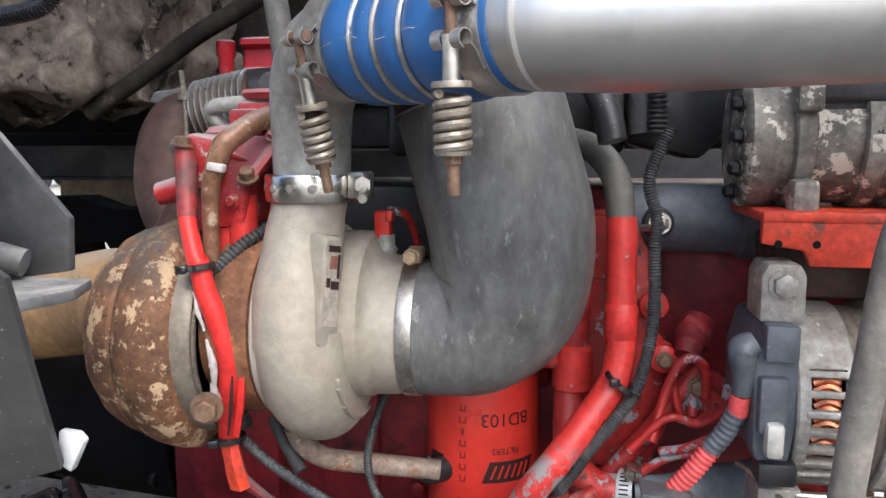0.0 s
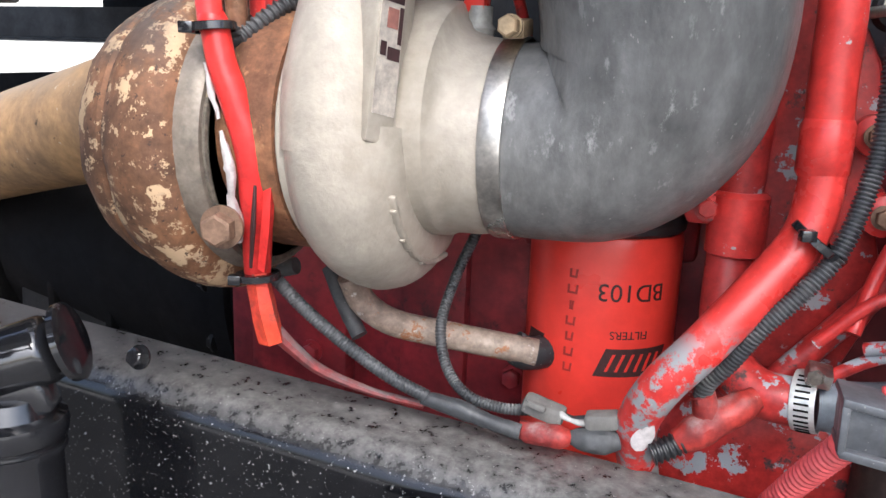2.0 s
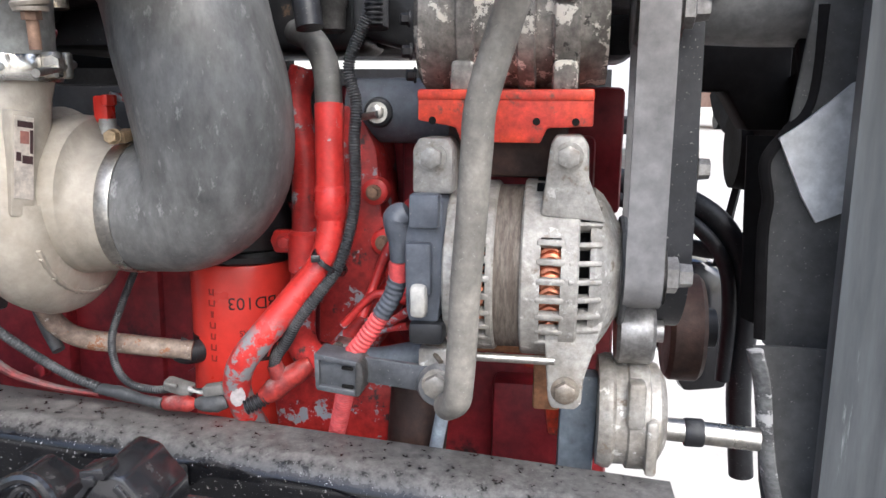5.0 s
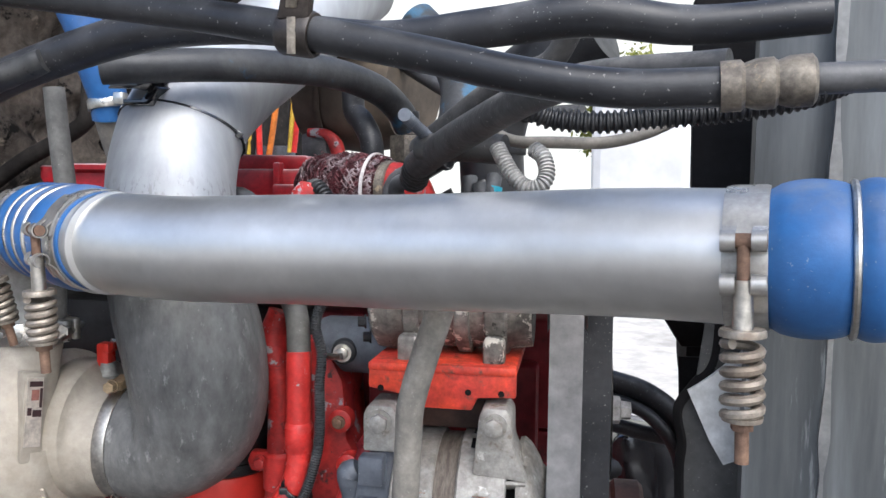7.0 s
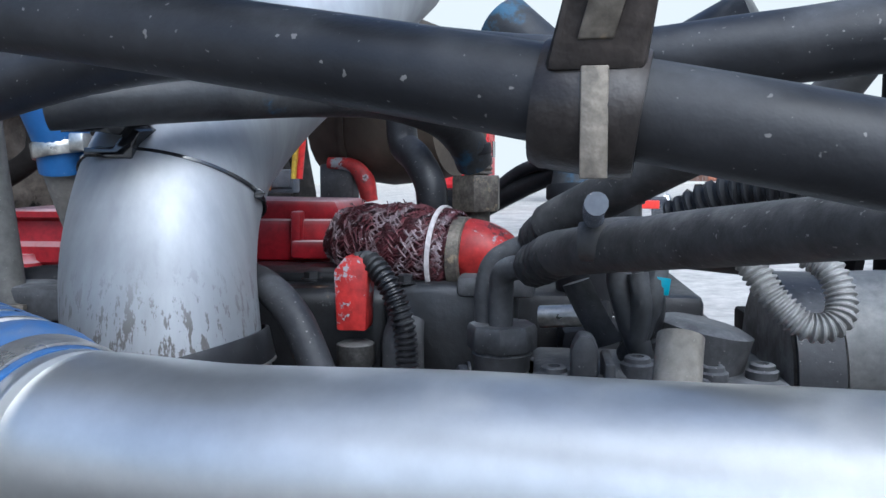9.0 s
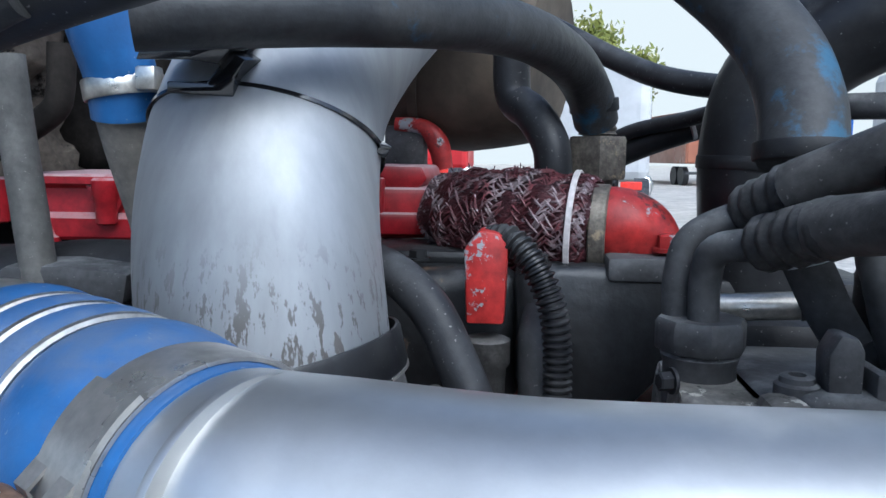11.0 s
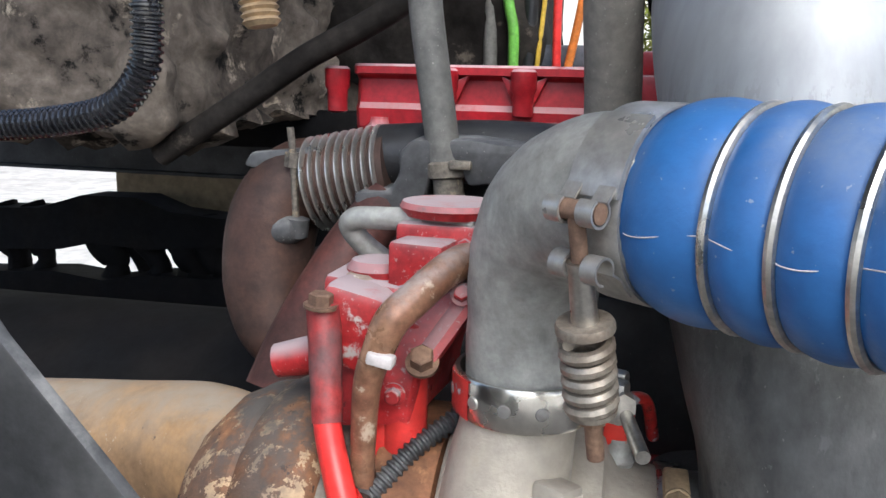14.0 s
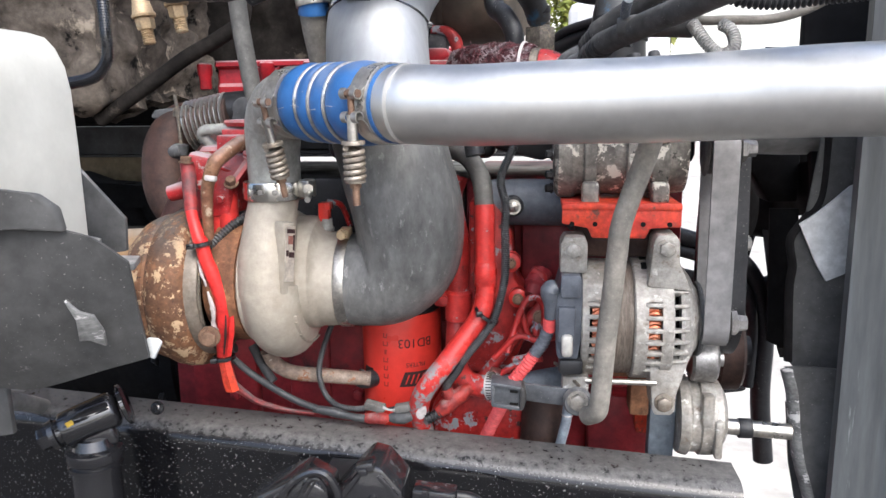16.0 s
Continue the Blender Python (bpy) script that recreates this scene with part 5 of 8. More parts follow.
# ---- coolant pipes beside the filter ----
cool = thing("coolant_pipe", (0.03, 0.80, 0.93), "bright red coolant pipe, chipped to grey at its lower bend", "pipe", "red coolant pipes")
part("worn_top", tube([(-0.012, 0.872, 1.318), (0.018, 0.842, 1.306), (0.040, 0.818, 1.275), (0.0465, 0.806, 1.225), (0.047, 0.803, 1.210)], 0.0150, 24, 9), "rubber_mid", cool, "bend worn to bare grey")
part("pipe_run", tube([(0.046, 0.807, 1.236), (0.047, 0.804, 1.215), (0.047, 0.803, 1.185), (0.048, 0.800, 1.131), (0.048, 0.797, 1.095), (0.040, 0.790, 1.062), (0.012, 0.772, 1.023), (-0.018, 0.755, 0.985), (-0.041, 0.752, 0.955), (-0.055, 0.765, 0.921), (-0.056, 0.785, 0.887), (-0.052, 0.810, 0.849)], 0.0158, 24, 9), "red_pipe", cool)
part("swage", lathe([(-0.02, 0.0158), (-0.016, 0.0178), (0.016, 0.0178), (0.02, 0.0158)], (0.048, 0.800, 1.128), (0, 0, 1), 24), "red", cool)
bm, grid = bmesh.new(), []
for k in range(9):
    q = Vector((-0.0505, 0.759, 0.936)).lerp(Vector((-0.0565, 0.772, 0.905)), k / 8)
    half = (4, 14, 20, 26, 30, 32, 30, 24, 10)[k]
    grid.append([bm.verts.new(q + Vector((math.sin(radians(a)), -math.cos(radians(a)) * 0.93, -math.cos(radians(a)) * 0.37)) * 0.0163) for a in [18 + half * (i / 4 - 1) for i in range(9)]])
for a, b in zip(grid, grid[1:]):
    for i in range(8):
        bm.faces.new((a[i], a[i + 1], b[i + 1], b[i]))
part("bare_patch", bm, "white_mark", cool, "torn pale patch on the lower bend")
cool2 = thing("coolant_pipe", (0.0, 0.86, 0.93), "dark red coolant pipe with a bolted flange", "pipe", "red coolant pipes")
part("pipe_run", tube([(-0.002, 0.870, 1.276), (-0.012, 0.865, 1.238), (-0.000, 0.860, 1.168), (-0.001, 0.860, 1.102), (-0.004, 0.860, 1.033), (-0.003, 0.835, 0.982), (0.006, 0.815, 0.958), (0.022, 0.805, 0.945), (0.041, 0.800, 0.942), (0.062, 0.800, 0.942)], [0.0175] * 5 + [0.0180, 0.0185, 0.0185, 0.0185, 0.0185], 24, 8), "red_worn", cool2)
part("flange", lathe([(-0.03, 0.019), (-0.028, 0.023), (0.018, 0.023), (0.022, 0.019)], (-0.001, 0.860, 1.065), (0, 0, 1), 24), "red", cool2)
part("flange_ear", prism([(-0.016, -0.014), (0.012, -0.014), (0.02, 0.0), (0.012, 0.014), (-0.016, 0.014), (-0.022, 0.0)], (-0.023, 0.850, 1.073), 0.014, bevel=0.003), "red", cool2)
part("ear_bolt", hexbolt((-0.024, 0.848, 1.073), (0, -1, 0), 0.008, 0.010), "red_worn", cool2)
tie_at((0.051, 0.785, 1.065), (0.6, 0, 0.8), 0.020, "grey cable tie holding conduit to the red pipe")
CONDUIT = [(0.092, 0.800, 1.327), (0.072, 0.798, 1.278), (0.080, 0.795, 1.237), (0.079, 0.790, 1.200), (0.080, 0.788, 1.152), (0.077, 0.785, 1.113), (0.064, 0.775, 1.064), (0.043, 0.767, 1.032), (0.020, 0.765, 1.003), (0.003, 0.768, 0.974), (-0.009, 0.770, 0.957), (-0.013, 0.772, 0.942)]
solo("wiring_conduit", ribbed(CONDUIT, 0.0069, 0.0031, 0.20), "conduit", "black corrugated conduit following the red pipe", "conduit", "corrugated conduits")
oilc = thing("oil_cooler_plate", (0.08, 0.86, 0.95), "red cast oil cooler plate with chipped paint and bolts", "engine part")
part("plate_casting", prism([(-0.052, -0.14), (0.020, -0.15), (0.050, -0.075), (0.034, -0.012), (0.046, 0.0), (0.030, 0.02), (0.024, 0.10), (0.0, 0.15), (-0.045, 0.15)], (0.062, 0.862, 1.085), 0.10, bevel=0.005), "red_worn", oilc)
for t in ((0.098, 0.840, 1.078), (0.086, 0.845, 1.136)):
    part("plate_bolt", hexbolt(t, (0, -1, 0), 0.0068, 0.009), "rust_steel", oilc)
    part("boss", lathe([(-0.02, 0.016), (0.0, 0.0155), (0.002, 0.012)], Vector(t) + Vector((0, 0.004, 0)), (0, -1, 0), 18), "red", oilc)
part("lower_casting", prism([(-0.10, -0.08), (0.05, -0.09), (0.06, 0.02), (0.02, 0.07), (-0.06, 0.06), (-0.11, 0.0)], (0.060, 0.850, 0.878), 0.12, bevel=0.01), "red_worn", oilc)
part("strut", tube([(0.041, 0.830, 0.947), (0.088, 0.840, 1.003), (0.125, 0.845, 1.054), (0.138, 0.850, 1.070)], 0.010, 12), "red_worn", oilc)
for a, b, c in (((0.092, 0.800, 0.989), (0.118, 0.790, 0.999), (0.142, 0.780, 1.016)), ((0.061, 0.800, 0.956), (0.102, 0.800, 0.984), (0.138, 0.790, 0.995)), ((0.128, 0.830, 1.019), (0.130, 0.840, 1.044), (0.138, 0.840, 1.064))):
    solo("red_wire", tube([a, b, c], 0.005, 10), "red_worn", "grimy red wire behind the alternator lead", "wiring", "alternator wires")

# ---- injection pump body: dark cylinder with a polished stud ----
fuel = thing("dark_cylinder_pump", (0.10, 0.90, 1.19), "dark grey cylindrical pump housing with an eye stud", "pump")
part("housing", lathe([(0.045, 0.02), (0.047, 0.035), (0.055, 0.038), (0.175, 0.039), (0.18, 0.046), (0.20, 0.046)], (0, 0.90, 1.229), (1, 0, 0), 36), "plastic_grey", fuel)
part("stud_boss", lathe([(0, 0.018), (0.012, 0.016), (0.014, 0.010)], (0.088, 0.866, 1.227), (0.1, -1, 0), 20), "iron_dark", fuel)
bm = hexbolt((0.089, 0.852, 1.227), (0.1, -1, 0), 0.009, 0.010)
tube([(0.092, 0.840, 1.225), (0.079, 0.845, 1.223), (0.070, 0.850, 1.222)], 0.0042, 10, bm=bm)
part("eye_stud", bm, "steel", fuel)

# ---- alternator ----
ALY, ALZ = 0.765, 1.074
alt = thing("alternator", (0.26, ALY, 0.96), "dirty cast aluminium alternator with copper windings behind vents", "alternator")
# Dark core: the shade behind the vents is in its colour.
part("winding", lathe([(0.185, 0.03), (0.187, 0.068), (0.318, 0.068), (0.320, 0.062), (0.338, 0.060), (0.339, 0.03)], (0, ALY, ALZ), n=40), "recess_black", alt)
for x0, x1 in ((0.206, 0.232), (0.282, 0.304)):
    for a in range(-52, 34, 5):
        c = Vector(((x0 + x1) / 2, ALY - 0.0745 * math.cos(radians(a)), ALZ + 0.0745 * math.sin(radians(a))))
        h = (x1 - x0) * 0.42
        part("copper_winding", tube([c - Vector((h, 0, 0.002)), c + Vector((0, 0, 0.0025)), c + Vector((h, 0, -0.001))], 0.0042, 8, 3), "copper", alt)
part("stator", lathe([(0.236, 0.07), (0.236, 0.0835), (0.270, 0.0835), (0.270, 0.07)], (0, ALY, ALZ), n=56), "stator", alt, "laminated steel stator ring")
VENTS = [radians(26 - 11.6 * k) for k in range(7)]


def vented_shell(name, x0, x1, xs0, xs1, r, mat):
    """A housing ring with a row of long vents on its front, divided by rounded bars."""
    bm = bmesh.new()
    lathe([(x0, r * 0.8), (x0, r - 0.002), (x0 + 0.002, r), (xs0, r), (xs0, r - 0.008), (x0, r - 0.010)], (0, ALY, ALZ), n=56, bm=bm)
    lathe([(xs1, r - 0.008), (xs1, r), (x1 - 0.002, r), (x1, r - 0.002), (x1, r - 0.014), (xs1, r - 0.008)], (0, ALY, ALZ), n=56, bm=bm)
    lathe([(xs0, r - 0.007), (xs0, r), (xs1, r), (xs1, r - 0.007), (xs0, r - 0.007)], (0, ALY, ALZ), n=44, arc=(137, 421), bm=bm)
    shell = part(name, bm, mat, alt)
    for a in VENTS:
        mid = Vector(((xs0 + xs1) / 2, ALY - (r - 0.004) * math.cos(a), ALZ + (r - 0.004) * math.sin(a)))
        part("vent_bar", block(mid, (xs1 - xs0 + 0.008, 0.010, 0.0068), 0.0022, (math.degrees(-a), 0, 0)), mat, shell)
    return shell


vented_shell("rear_housing", 0.192, 0.240, 0.203, 0.233, 0.0875, "dirty_alu")
front = vented_shell("front_housing", 0.265, 0.319, 0.2835, 0.3025, 0.0900, "dirty_alu")
part("front_cone", lathe([(0.329, 0.060), (0.329, 0.0815), (0.334, 0.0825), (0.342, 0.0760), (0.350, 0.064), (0.356, 0.052), (0.362, 0.046), (0.362, 0.02)], (0, ALY, ALZ), n=48), "dirty_alu", alt)
for a in VENTS + [radians(40), radians(55), radians(-58), radians(-72)]:
    mid = Vector((0.3235, ALY - 0.0805 * math.cos(a), ALZ + 0.0805 * math.sin(a)))
    part("cooling_fin", block(mid, (0.032, 0.014, 0.0052), 0.0018, (math.degrees(-a), 0, 14 * math.cos(a))), "dirty_alu", front)
# Recesses on top are flat dark blocks that paint their shade.
for a in (70, 88, 106):
    c = Vector((0.292, ALY - 0.0895 * math.cos(radians(a)), ALZ + 0.0895 * math.sin(radians(a))))
    part("top_recess", block(c, (0.030, 0.004, 0.016), 0.001, (-a, 0, 0)), "recess_black", front)
part("seal_ring", lathe([(0.360, 0.03), (0.360, 0.054), (0.363, 0.056), (0.366, 0.054), (0.366, 0.03)], (0, ALY, ALZ), n=40), "iron_grey", alt, "grey ring behind the pulley")
part("through_bolt", tube([(0.20, 0.700, 0.995), (0.30, 0.700, 0.995)], 0.0045, 10), "steel", alt)
for x, z, dz, nm in ((0.180, 1.188, 1, "rear_ear"), (0.306, 1.191, 1, "front_ear"), (0.186, 0.967, -1, "rear_foot"), (0.311, 0.967, -1, "front_foot")):
    wide = 0.019 if nm != "front_ear" else 0.0185
    outline = [(-wide, -0.034 * dz), (wide, -0.034 * dz), (wide, 0.008 * dz), (wide * 0.7, 0.018 * dz), (-wide * 0.7, 0.018 * dz), (-wide, 0.008 * dz)]
    if nm == "front_ear":
        outline = [(-0.024, -0.055), (0.036, -0.06), (0.019, -0.02), (0.018, 0.010), (0.012, 0.019), (-0.012, 0.019), (-0.017, 0.010)]
    if nm == "front_foot":
        outline = [(-0.022, 0.055), (0.034, 0.07), (0.017, 0.01), (0.016, -0.014), (0.010, -0.020), (-0.012, -0.020), (-0.016, -0.012)]
    ear = part(nm, prism(outline, (x, 0.697, z), 0.055, bevel=0.003), "dirty_alu", alt)
    part("ear_bolt", hexbolt((x, 0.697, z), (0, -1, 0), 0.0105, 0.012, 1.3), "dirty_alu" if dz > 0 else "spring", ear)
part("rear_cover", prism([(-0.014, -0.062), (0.014, -0.062), (0.019, -0.03), (0.019, 0.056), (0.010, 0.062), (-0.010, 0.056), (-0.019, 0.02), (-0.017, -0.05)], (0.174, 0.683, 1.093), 0.13, bevel=0.004), "plastic_grey", alt, "dark grey plastic rear cover")
part("cover_box", block((0.176, 0.682, 1.140), (0.028, 0.020, 0.032), 0.003), "plastic_grey", alt)
part("cover_step", block((0.171, 0.680, 1.085), (0.024, 0.016, 0.05), 0.003), "plastic_grey", alt)
part("regulator_plug", block((0.172, 0.672, 1.056), (0.016, 0.016, 0.032), 0.005), "plastic_white", alt, "off-white connector plug")
part("lower_cover", block((0.178, 0.690, 1.022), (0.034, 0.03, 0.022), 0.005), "plastic", alt)

# alternator charging lead: grey boot, taped lead and faded corrugated sleeve
lead = thing("charging_lead", (0.09, 0.73, 0.93), "taped alternator lead with a faded red corrugated sleeve", "cable")
part("boot", tube([(0.158, 0.690, 1.137), (0.148, 0.690, 1.130), (0.149, 0.690, 1.109), (0.149, 0.695, 1.090)], [0.010, 0.0145, 0.010, 0.0095], 16), "plastic_grey", lead)
part("red_band", tube([(0.148, 0.695, 1.088), (0.147, 0.700, 1.069)], 0.0092, 14), "pink", lead)
part("taped_lead", ribbed([(0.146, 0.700, 1.070), (0.139, 0.705, 1.050), (0.125, 0.710, 1.027)], 0.0098, 0.0062, 0.10), "plastic_grey", lead)
part("red_sleeve", ribbed([(0.127, 0.710, 1.029), (0.110, 0.712, 1.004), (0.093, 0.715, 0.982)], 0.0098, 0.0052, 0.15), "pink", lead)
part("lower_sleeve", ribbed([(0.079, 0.745, 0.937), (0.065, 0.775, 0.899), (0.047, 0.810, 0.849)], 0.0105, 0.0058, 0.15), "pink", lead)
arm = thing("adjusting_arm", (0.13, 0.69, 0.95), "dark steel bracket arm with a grey plastic cable clamp", "bracket")
part("arm_plate", slab([(0.106, 0.700, 0.987), (0.172, 0.696, 0.983), (0.186, 0.695, 0.984), (0.192, 0.695, 0.968), (0.186, 0.695, 0.955), (0.172, 0.696, 0.956), (0.108, 0.700, 0.961)], (0, 0.007, 0), 0.0012), "arm_blue", arm, "flat blue-black steel arm")
part("clamp_block", slab([(0.066, 0.690, 0.990), (0.108, 0.688, 0.985), (0.106, 0.688, 0.953), (0.067, 0.690, 0.957)], (0, 0.032, 0), 0.0025), "arm_blue", arm, "grey-black plastic cable clamp")
part("clamp_rim", slab([(0.064, 0.684, 0.993), (0.109, 0.682, 0.988), (0.109, 0.682, 0.982), (0.064, 0.684, 0.987)], (0, 0.036, 0), 0.0015), "arm_blue", arm)
part("clamp_rim", slab([(0.066, 0.684, 0.961), (0.107, 0.682, 0.957), (0.107, 0.682, 0.951), (0.066, 0.684, 0.955)], (0, 0.036, 0), 0.0015), "arm_blue", arm)
part("clamp_rib", slab([(0.064, 0.684, 0.988), (0.069, 0.684, 0.988), (0.069, 0.684, 0.957), (0.065, 0.684, 0.957)], (0, 0.01, 0), 0.001), "arm_blue", arm)
# Slots are thin black blocks on the face, shade without depth.
for z in (0.9795, 0.9605):
    part("clamp_slot", block((0.098, 0.6855, z), (0.012, 0.003, 0.0035), 0.0008, (0, 5, 0)), "recess_black", arm)
part("clamp_end", slab([(0.107, 0.680, 0.989), (0.114, 0.680, 0.986), (0.116, 0.680, 0.970), (0.112, 0.680, 0.953), (0.106, 0.680, 0.951)], (0, 0.034, 0), 0.003), "ferrule_dark", arm, "worn brown-edged clamp end")
part("arm_eye", lathe([(0, 0.021), (0.006, 0.021), (0.010, 0.018), (0.012, 0.018)], (0.189, 0.690, 0.968), (0, -1, 0), 24), "bracket_grey", arm)
part("arm_bolt", hexbolt((0.189, 0.680, 0.972), (0, -1, 0), 0.012, 0.014, 1.25), "dirty_alu", arm)
worm = thing("worm_clamp", (0.060, 0.800, 0.922), "bright slotted worm-drive clamp round the red-brown pipe", "hose clamp")
WORM, WORM_AX = Vector((0.061, 0.799, 0.944)), Vector((1, -0.30, 0.10)).normalized()
part("clamp_band", ring(WORM, WORM_AX, 0.0215, 0.017, 0.0014, 40), "zinc", worm)
# Band slots: black slivers laid on, painting the dark of each opening.
for k in range(13):
    a = radians(112 + 11 * k)
    d = Vector((0, math.cos(a), math.sin(a)))
    d = (d - WORM_AX * d.dot(WORM_AX)).normalized()
    side = WORM_AX.cross(d)
    q = WORM + d * 0.02295
    part("band_slot", slab([q - WORM_AX * 0.0050 - side * 0.0008, q + WORM_AX * 0.0050 - side * 0.0008, q + WORM_AX * 0.0050 + side * 0.0008, q - WORM_AX * 0.0050 + side * 0.0008], d * 0.0004, 0), "recess_black", worm)
part("screw_box", block((0.064, 0.788, 0.969), (0.017, 0.018, 0.012), 0.002, (15, 8, 0)), "steel", worm)
part("screw_head", lathe([(0, 0.0055), (0.006, 0.0055), (0.0065, 0.003)], (0.062, 0.780, 0.970), (-0.4, -0.9, 0.1), 6), "ferrule", worm)
solo("coolant_hose", tube([(0.066, 0.801, 0.942), (0.103, 0.803, 0.943), (0.139, 0.810, 0.948), (0.20, 0.83, 0.955)], [0.0190, 0.0205, 0.0215, 0.0215], 24), "bracket_blue", "blue-grey rubber hose behind the bracket arm", "hose")
tub = thing("small_tube", (0.173, 0.790, 0.856), "pale blue-grey vent tube below the bracket arm", "tube")
part("tube_run", tube([(0.182, 0.780, 0.940), (0.179, 0.790, 0.911), (0.178, 0.790, 0.898), (0.175, 0.790, 0.881), (0.168, 0.800, 0.845)], 0.0080, 14), "tube_pale", tub)
part("tube_ring", ring((0.1785, 0.790, 0.903), (0.1, 0, 1), 0.0081, 0.002, 0.0006, 20), "white_mark", tub, "thin white ring")
solo("bracket_rod", tube([(0.191, 0.690, 0.990), (0.166, 0.720, 1.006), (0.157, 0.740, 1.006)], 0.0026, 10), "spring", "thin dull rod above the bracket arm", "rod")
solo("lower_hose", tube([(0.135, 0.840, 0.790), (0.140, 0.840, 0.852), (0.142, 0.850, 0.905)], 0.036, 24), "rust_dark", "dark brown pump housing behind the bracket arm", "housing")

# grey hose hanging in front of the alternator
solo("drain_tube", tube([(0.285, 0.64, 1.43), (0.272, 0.603, 1.36), (0.237, 0.606, 1.248), (0.231, 0.612, 1.200), (0.227, 0.618, 1.145), (0.222, 0.625, 1.086), (0.219, 0.631, 1.032), (0.216, 0.635, 0.989), (0.213, 0.640, 0.972), (0.202, 0.660, 0.958)], 0.0135, 20), "rubber_grey", "dusty grey rubber hose hanging before the alternator", "hose")

# red moulded joint and bellows lead low beside the filter
rj = thing("red_joint", (0.000, 0.775, 0.915), "grimy red moulded wire joint with a short corrugated boot", "connector")
part("joint_body", rough_up(tube([(-0.026, 0.768, 0.908), (-0.013, 0.770, 0.917), (0.002, 0.775, 0.929), (0.016, 0.780, 0.939), (0.026, 0.785, 0.946)], [0.0095, 0.0125, 0.0130, 0.0120, 0.0090], 12), 0.0018, 70), "red_joint", rj)
part("joint_branch", rough_up(tube([(-0.004, 0.775, 0.926), (-0.009, 0.773, 0.938), (-0.0125, 0.772, 0.947)], [0.012, 0.0105, 0.0095], 12), 0.0012, 80), "red_joint", rj)
part("joint_boot", ribbed([(-0.043, 0.760, 0.898), (-0.032, 0.764, 0.903), (-0.022, 0.768, 0.909)], 0.0095, 0.0045, 0.2), "plastic", rj)

# solenoid and looped red wires in the gap beside the alternator lead
sol = thing("red_solenoid", (0.139, 0.860, 1.027), "dusty red solenoid with looped red wires", "solenoid")
part("barrel", lathe([(0.0, 0.026), (0.006, 0.030), (0.034, 0.030), (0.038, 0.026), (0.038, 0.014), (0.044, 0.012), (0.044, 0)], (0.142, 0.880, 1.032), (0.1, -1, 0.1), 26), "red_worn", sol)
part("end_nut", hexbolt((0.133, 0.835, 1.051), (0.1, -1, 0.1), 0.008, 0.008), "rust_steel", sol)
for pts, r in (
    ([(0.083, 0.800, 0.999), (0.094, 0.815, 1.036), (0.109, 0.820, 1.076), (0.125, 0.820, 1.087), (0.139, 0.825, 1.072), (0.141, 0.830, 1.042)], 0.0055),
    ([(0.060, 0.800, 0.988), (0.098, 0.800, 1.026), (0.130, 0.800, 1.022), (0.150, 0.790, 1.040), (0.154, 0.780, 1.069)], 0.0048),
    ([(0.107, 0.830, 1.056), (0.113, 0.825, 1.028), (0.129, 0.820, 1.015), (0.150, 0.810, 1.039)], 0.0048),
    ([(0.123, 0.860, 1.119), (0.136, 0.850, 1.110), (0.127, 0.850, 1.087), (0.115, 0.850, 1.066)], 0.010),
):
    part("loop_wire", tube(pts, r, 10), "red_worn", sol)
part("sensor_body", lathe([(0, 0.018), (0.03, 0.020), (0.034, 0.015), (0.05, 0.012)], (0.136, 0.870, 1.117), (-0.3, -0.6, -0.6), 18), "red_dark", sol)

# ---- air conditioning compressor and its red bracket ----
ac = thing("ac_compressor", (0.245, 0.80, 1.24), "oxidised aluminium compressor with flaking white corrosion", "compressor")
part("body", lathe([(0.150, 0.02), (0.152, 0.060), (0.158, 0.068), (0.178, 0.070), (0.186, 0.064), (0.200, 0.064), (0.312, 0.064), (0.340, 0.060), (0.342, 0.02)], (0, 0.805, 1.318), n=48, flat_top=1.364), "ac_alu", ac)
for x in (0.203, 0.262, 0.300):
    bm = ring((x, 0.805, 1.318), (1, 0, 0), 0.062, 0.018 if x != 0.300 else 0.026, 0.009, 48)
    rough_up(bm, 0.001, 60)
    for v in bm.verts:
        v.co.z = min(v.co.z, 1.364)
    part("flange_ring", bm, "ac_alu", ac)
for x, z in ((0.203, 1.262), (0.300, 1.262), (0.300, 1.350), (0.203, 1.355)):
    part("lug", block((x, 0.742, z), (0.024, 0.03, 0.034), 0.006), "ac_alu", ac)
for k in range(5):
    a = radians(-60 + 30 * k)
    part("case_bolt", hexbolt((0.149, 0.805 - 0.060 * math.cos(a), 1.318 + 0.060 * math.sin(a)), (-1, -0.3, 0), 0.006, 0.010), "iron_dark", ac)
bracket = thing("compressor_bracket", (0.245, 0.78, 1.21), "worn orange-red steel bracket between compressor and alternator", "bracket")
bm = block((0.245, 0.785, 1.246), (0.165, 0.15, 0.010), 0.003)
part("top_plate", bm, "red_orange", bracket)
part("front_plate", prism([(-0.082, 0.014), (0.082, 0.016), (0.082, -0.018), (0.040, -0.020), (0.034, -0.034), (-0.040, -0.034), (-0.046, -0.020), (-0.082, -0.014)], (0.245, 0.712, 1.236), 0.010, bevel=0.002), "red_orange", bracket)
# Holes are black discs on the plate, their shade painted on.
for x in (-0.068, -0.036, 0.030, 0.066):
    part("bolt_hole", lathe([(0, 0.0038), (0.001, 0.0035), (0.001, 0)], (0.245 + x, 0.7125, 1.222), (0, -1, 0), 14), "recess_black", bracket)
part("spacer", block((0.245, 0.80, 1.195), (0.12, 0.08, 0.06), 0.006), "rust_dark", bracket)

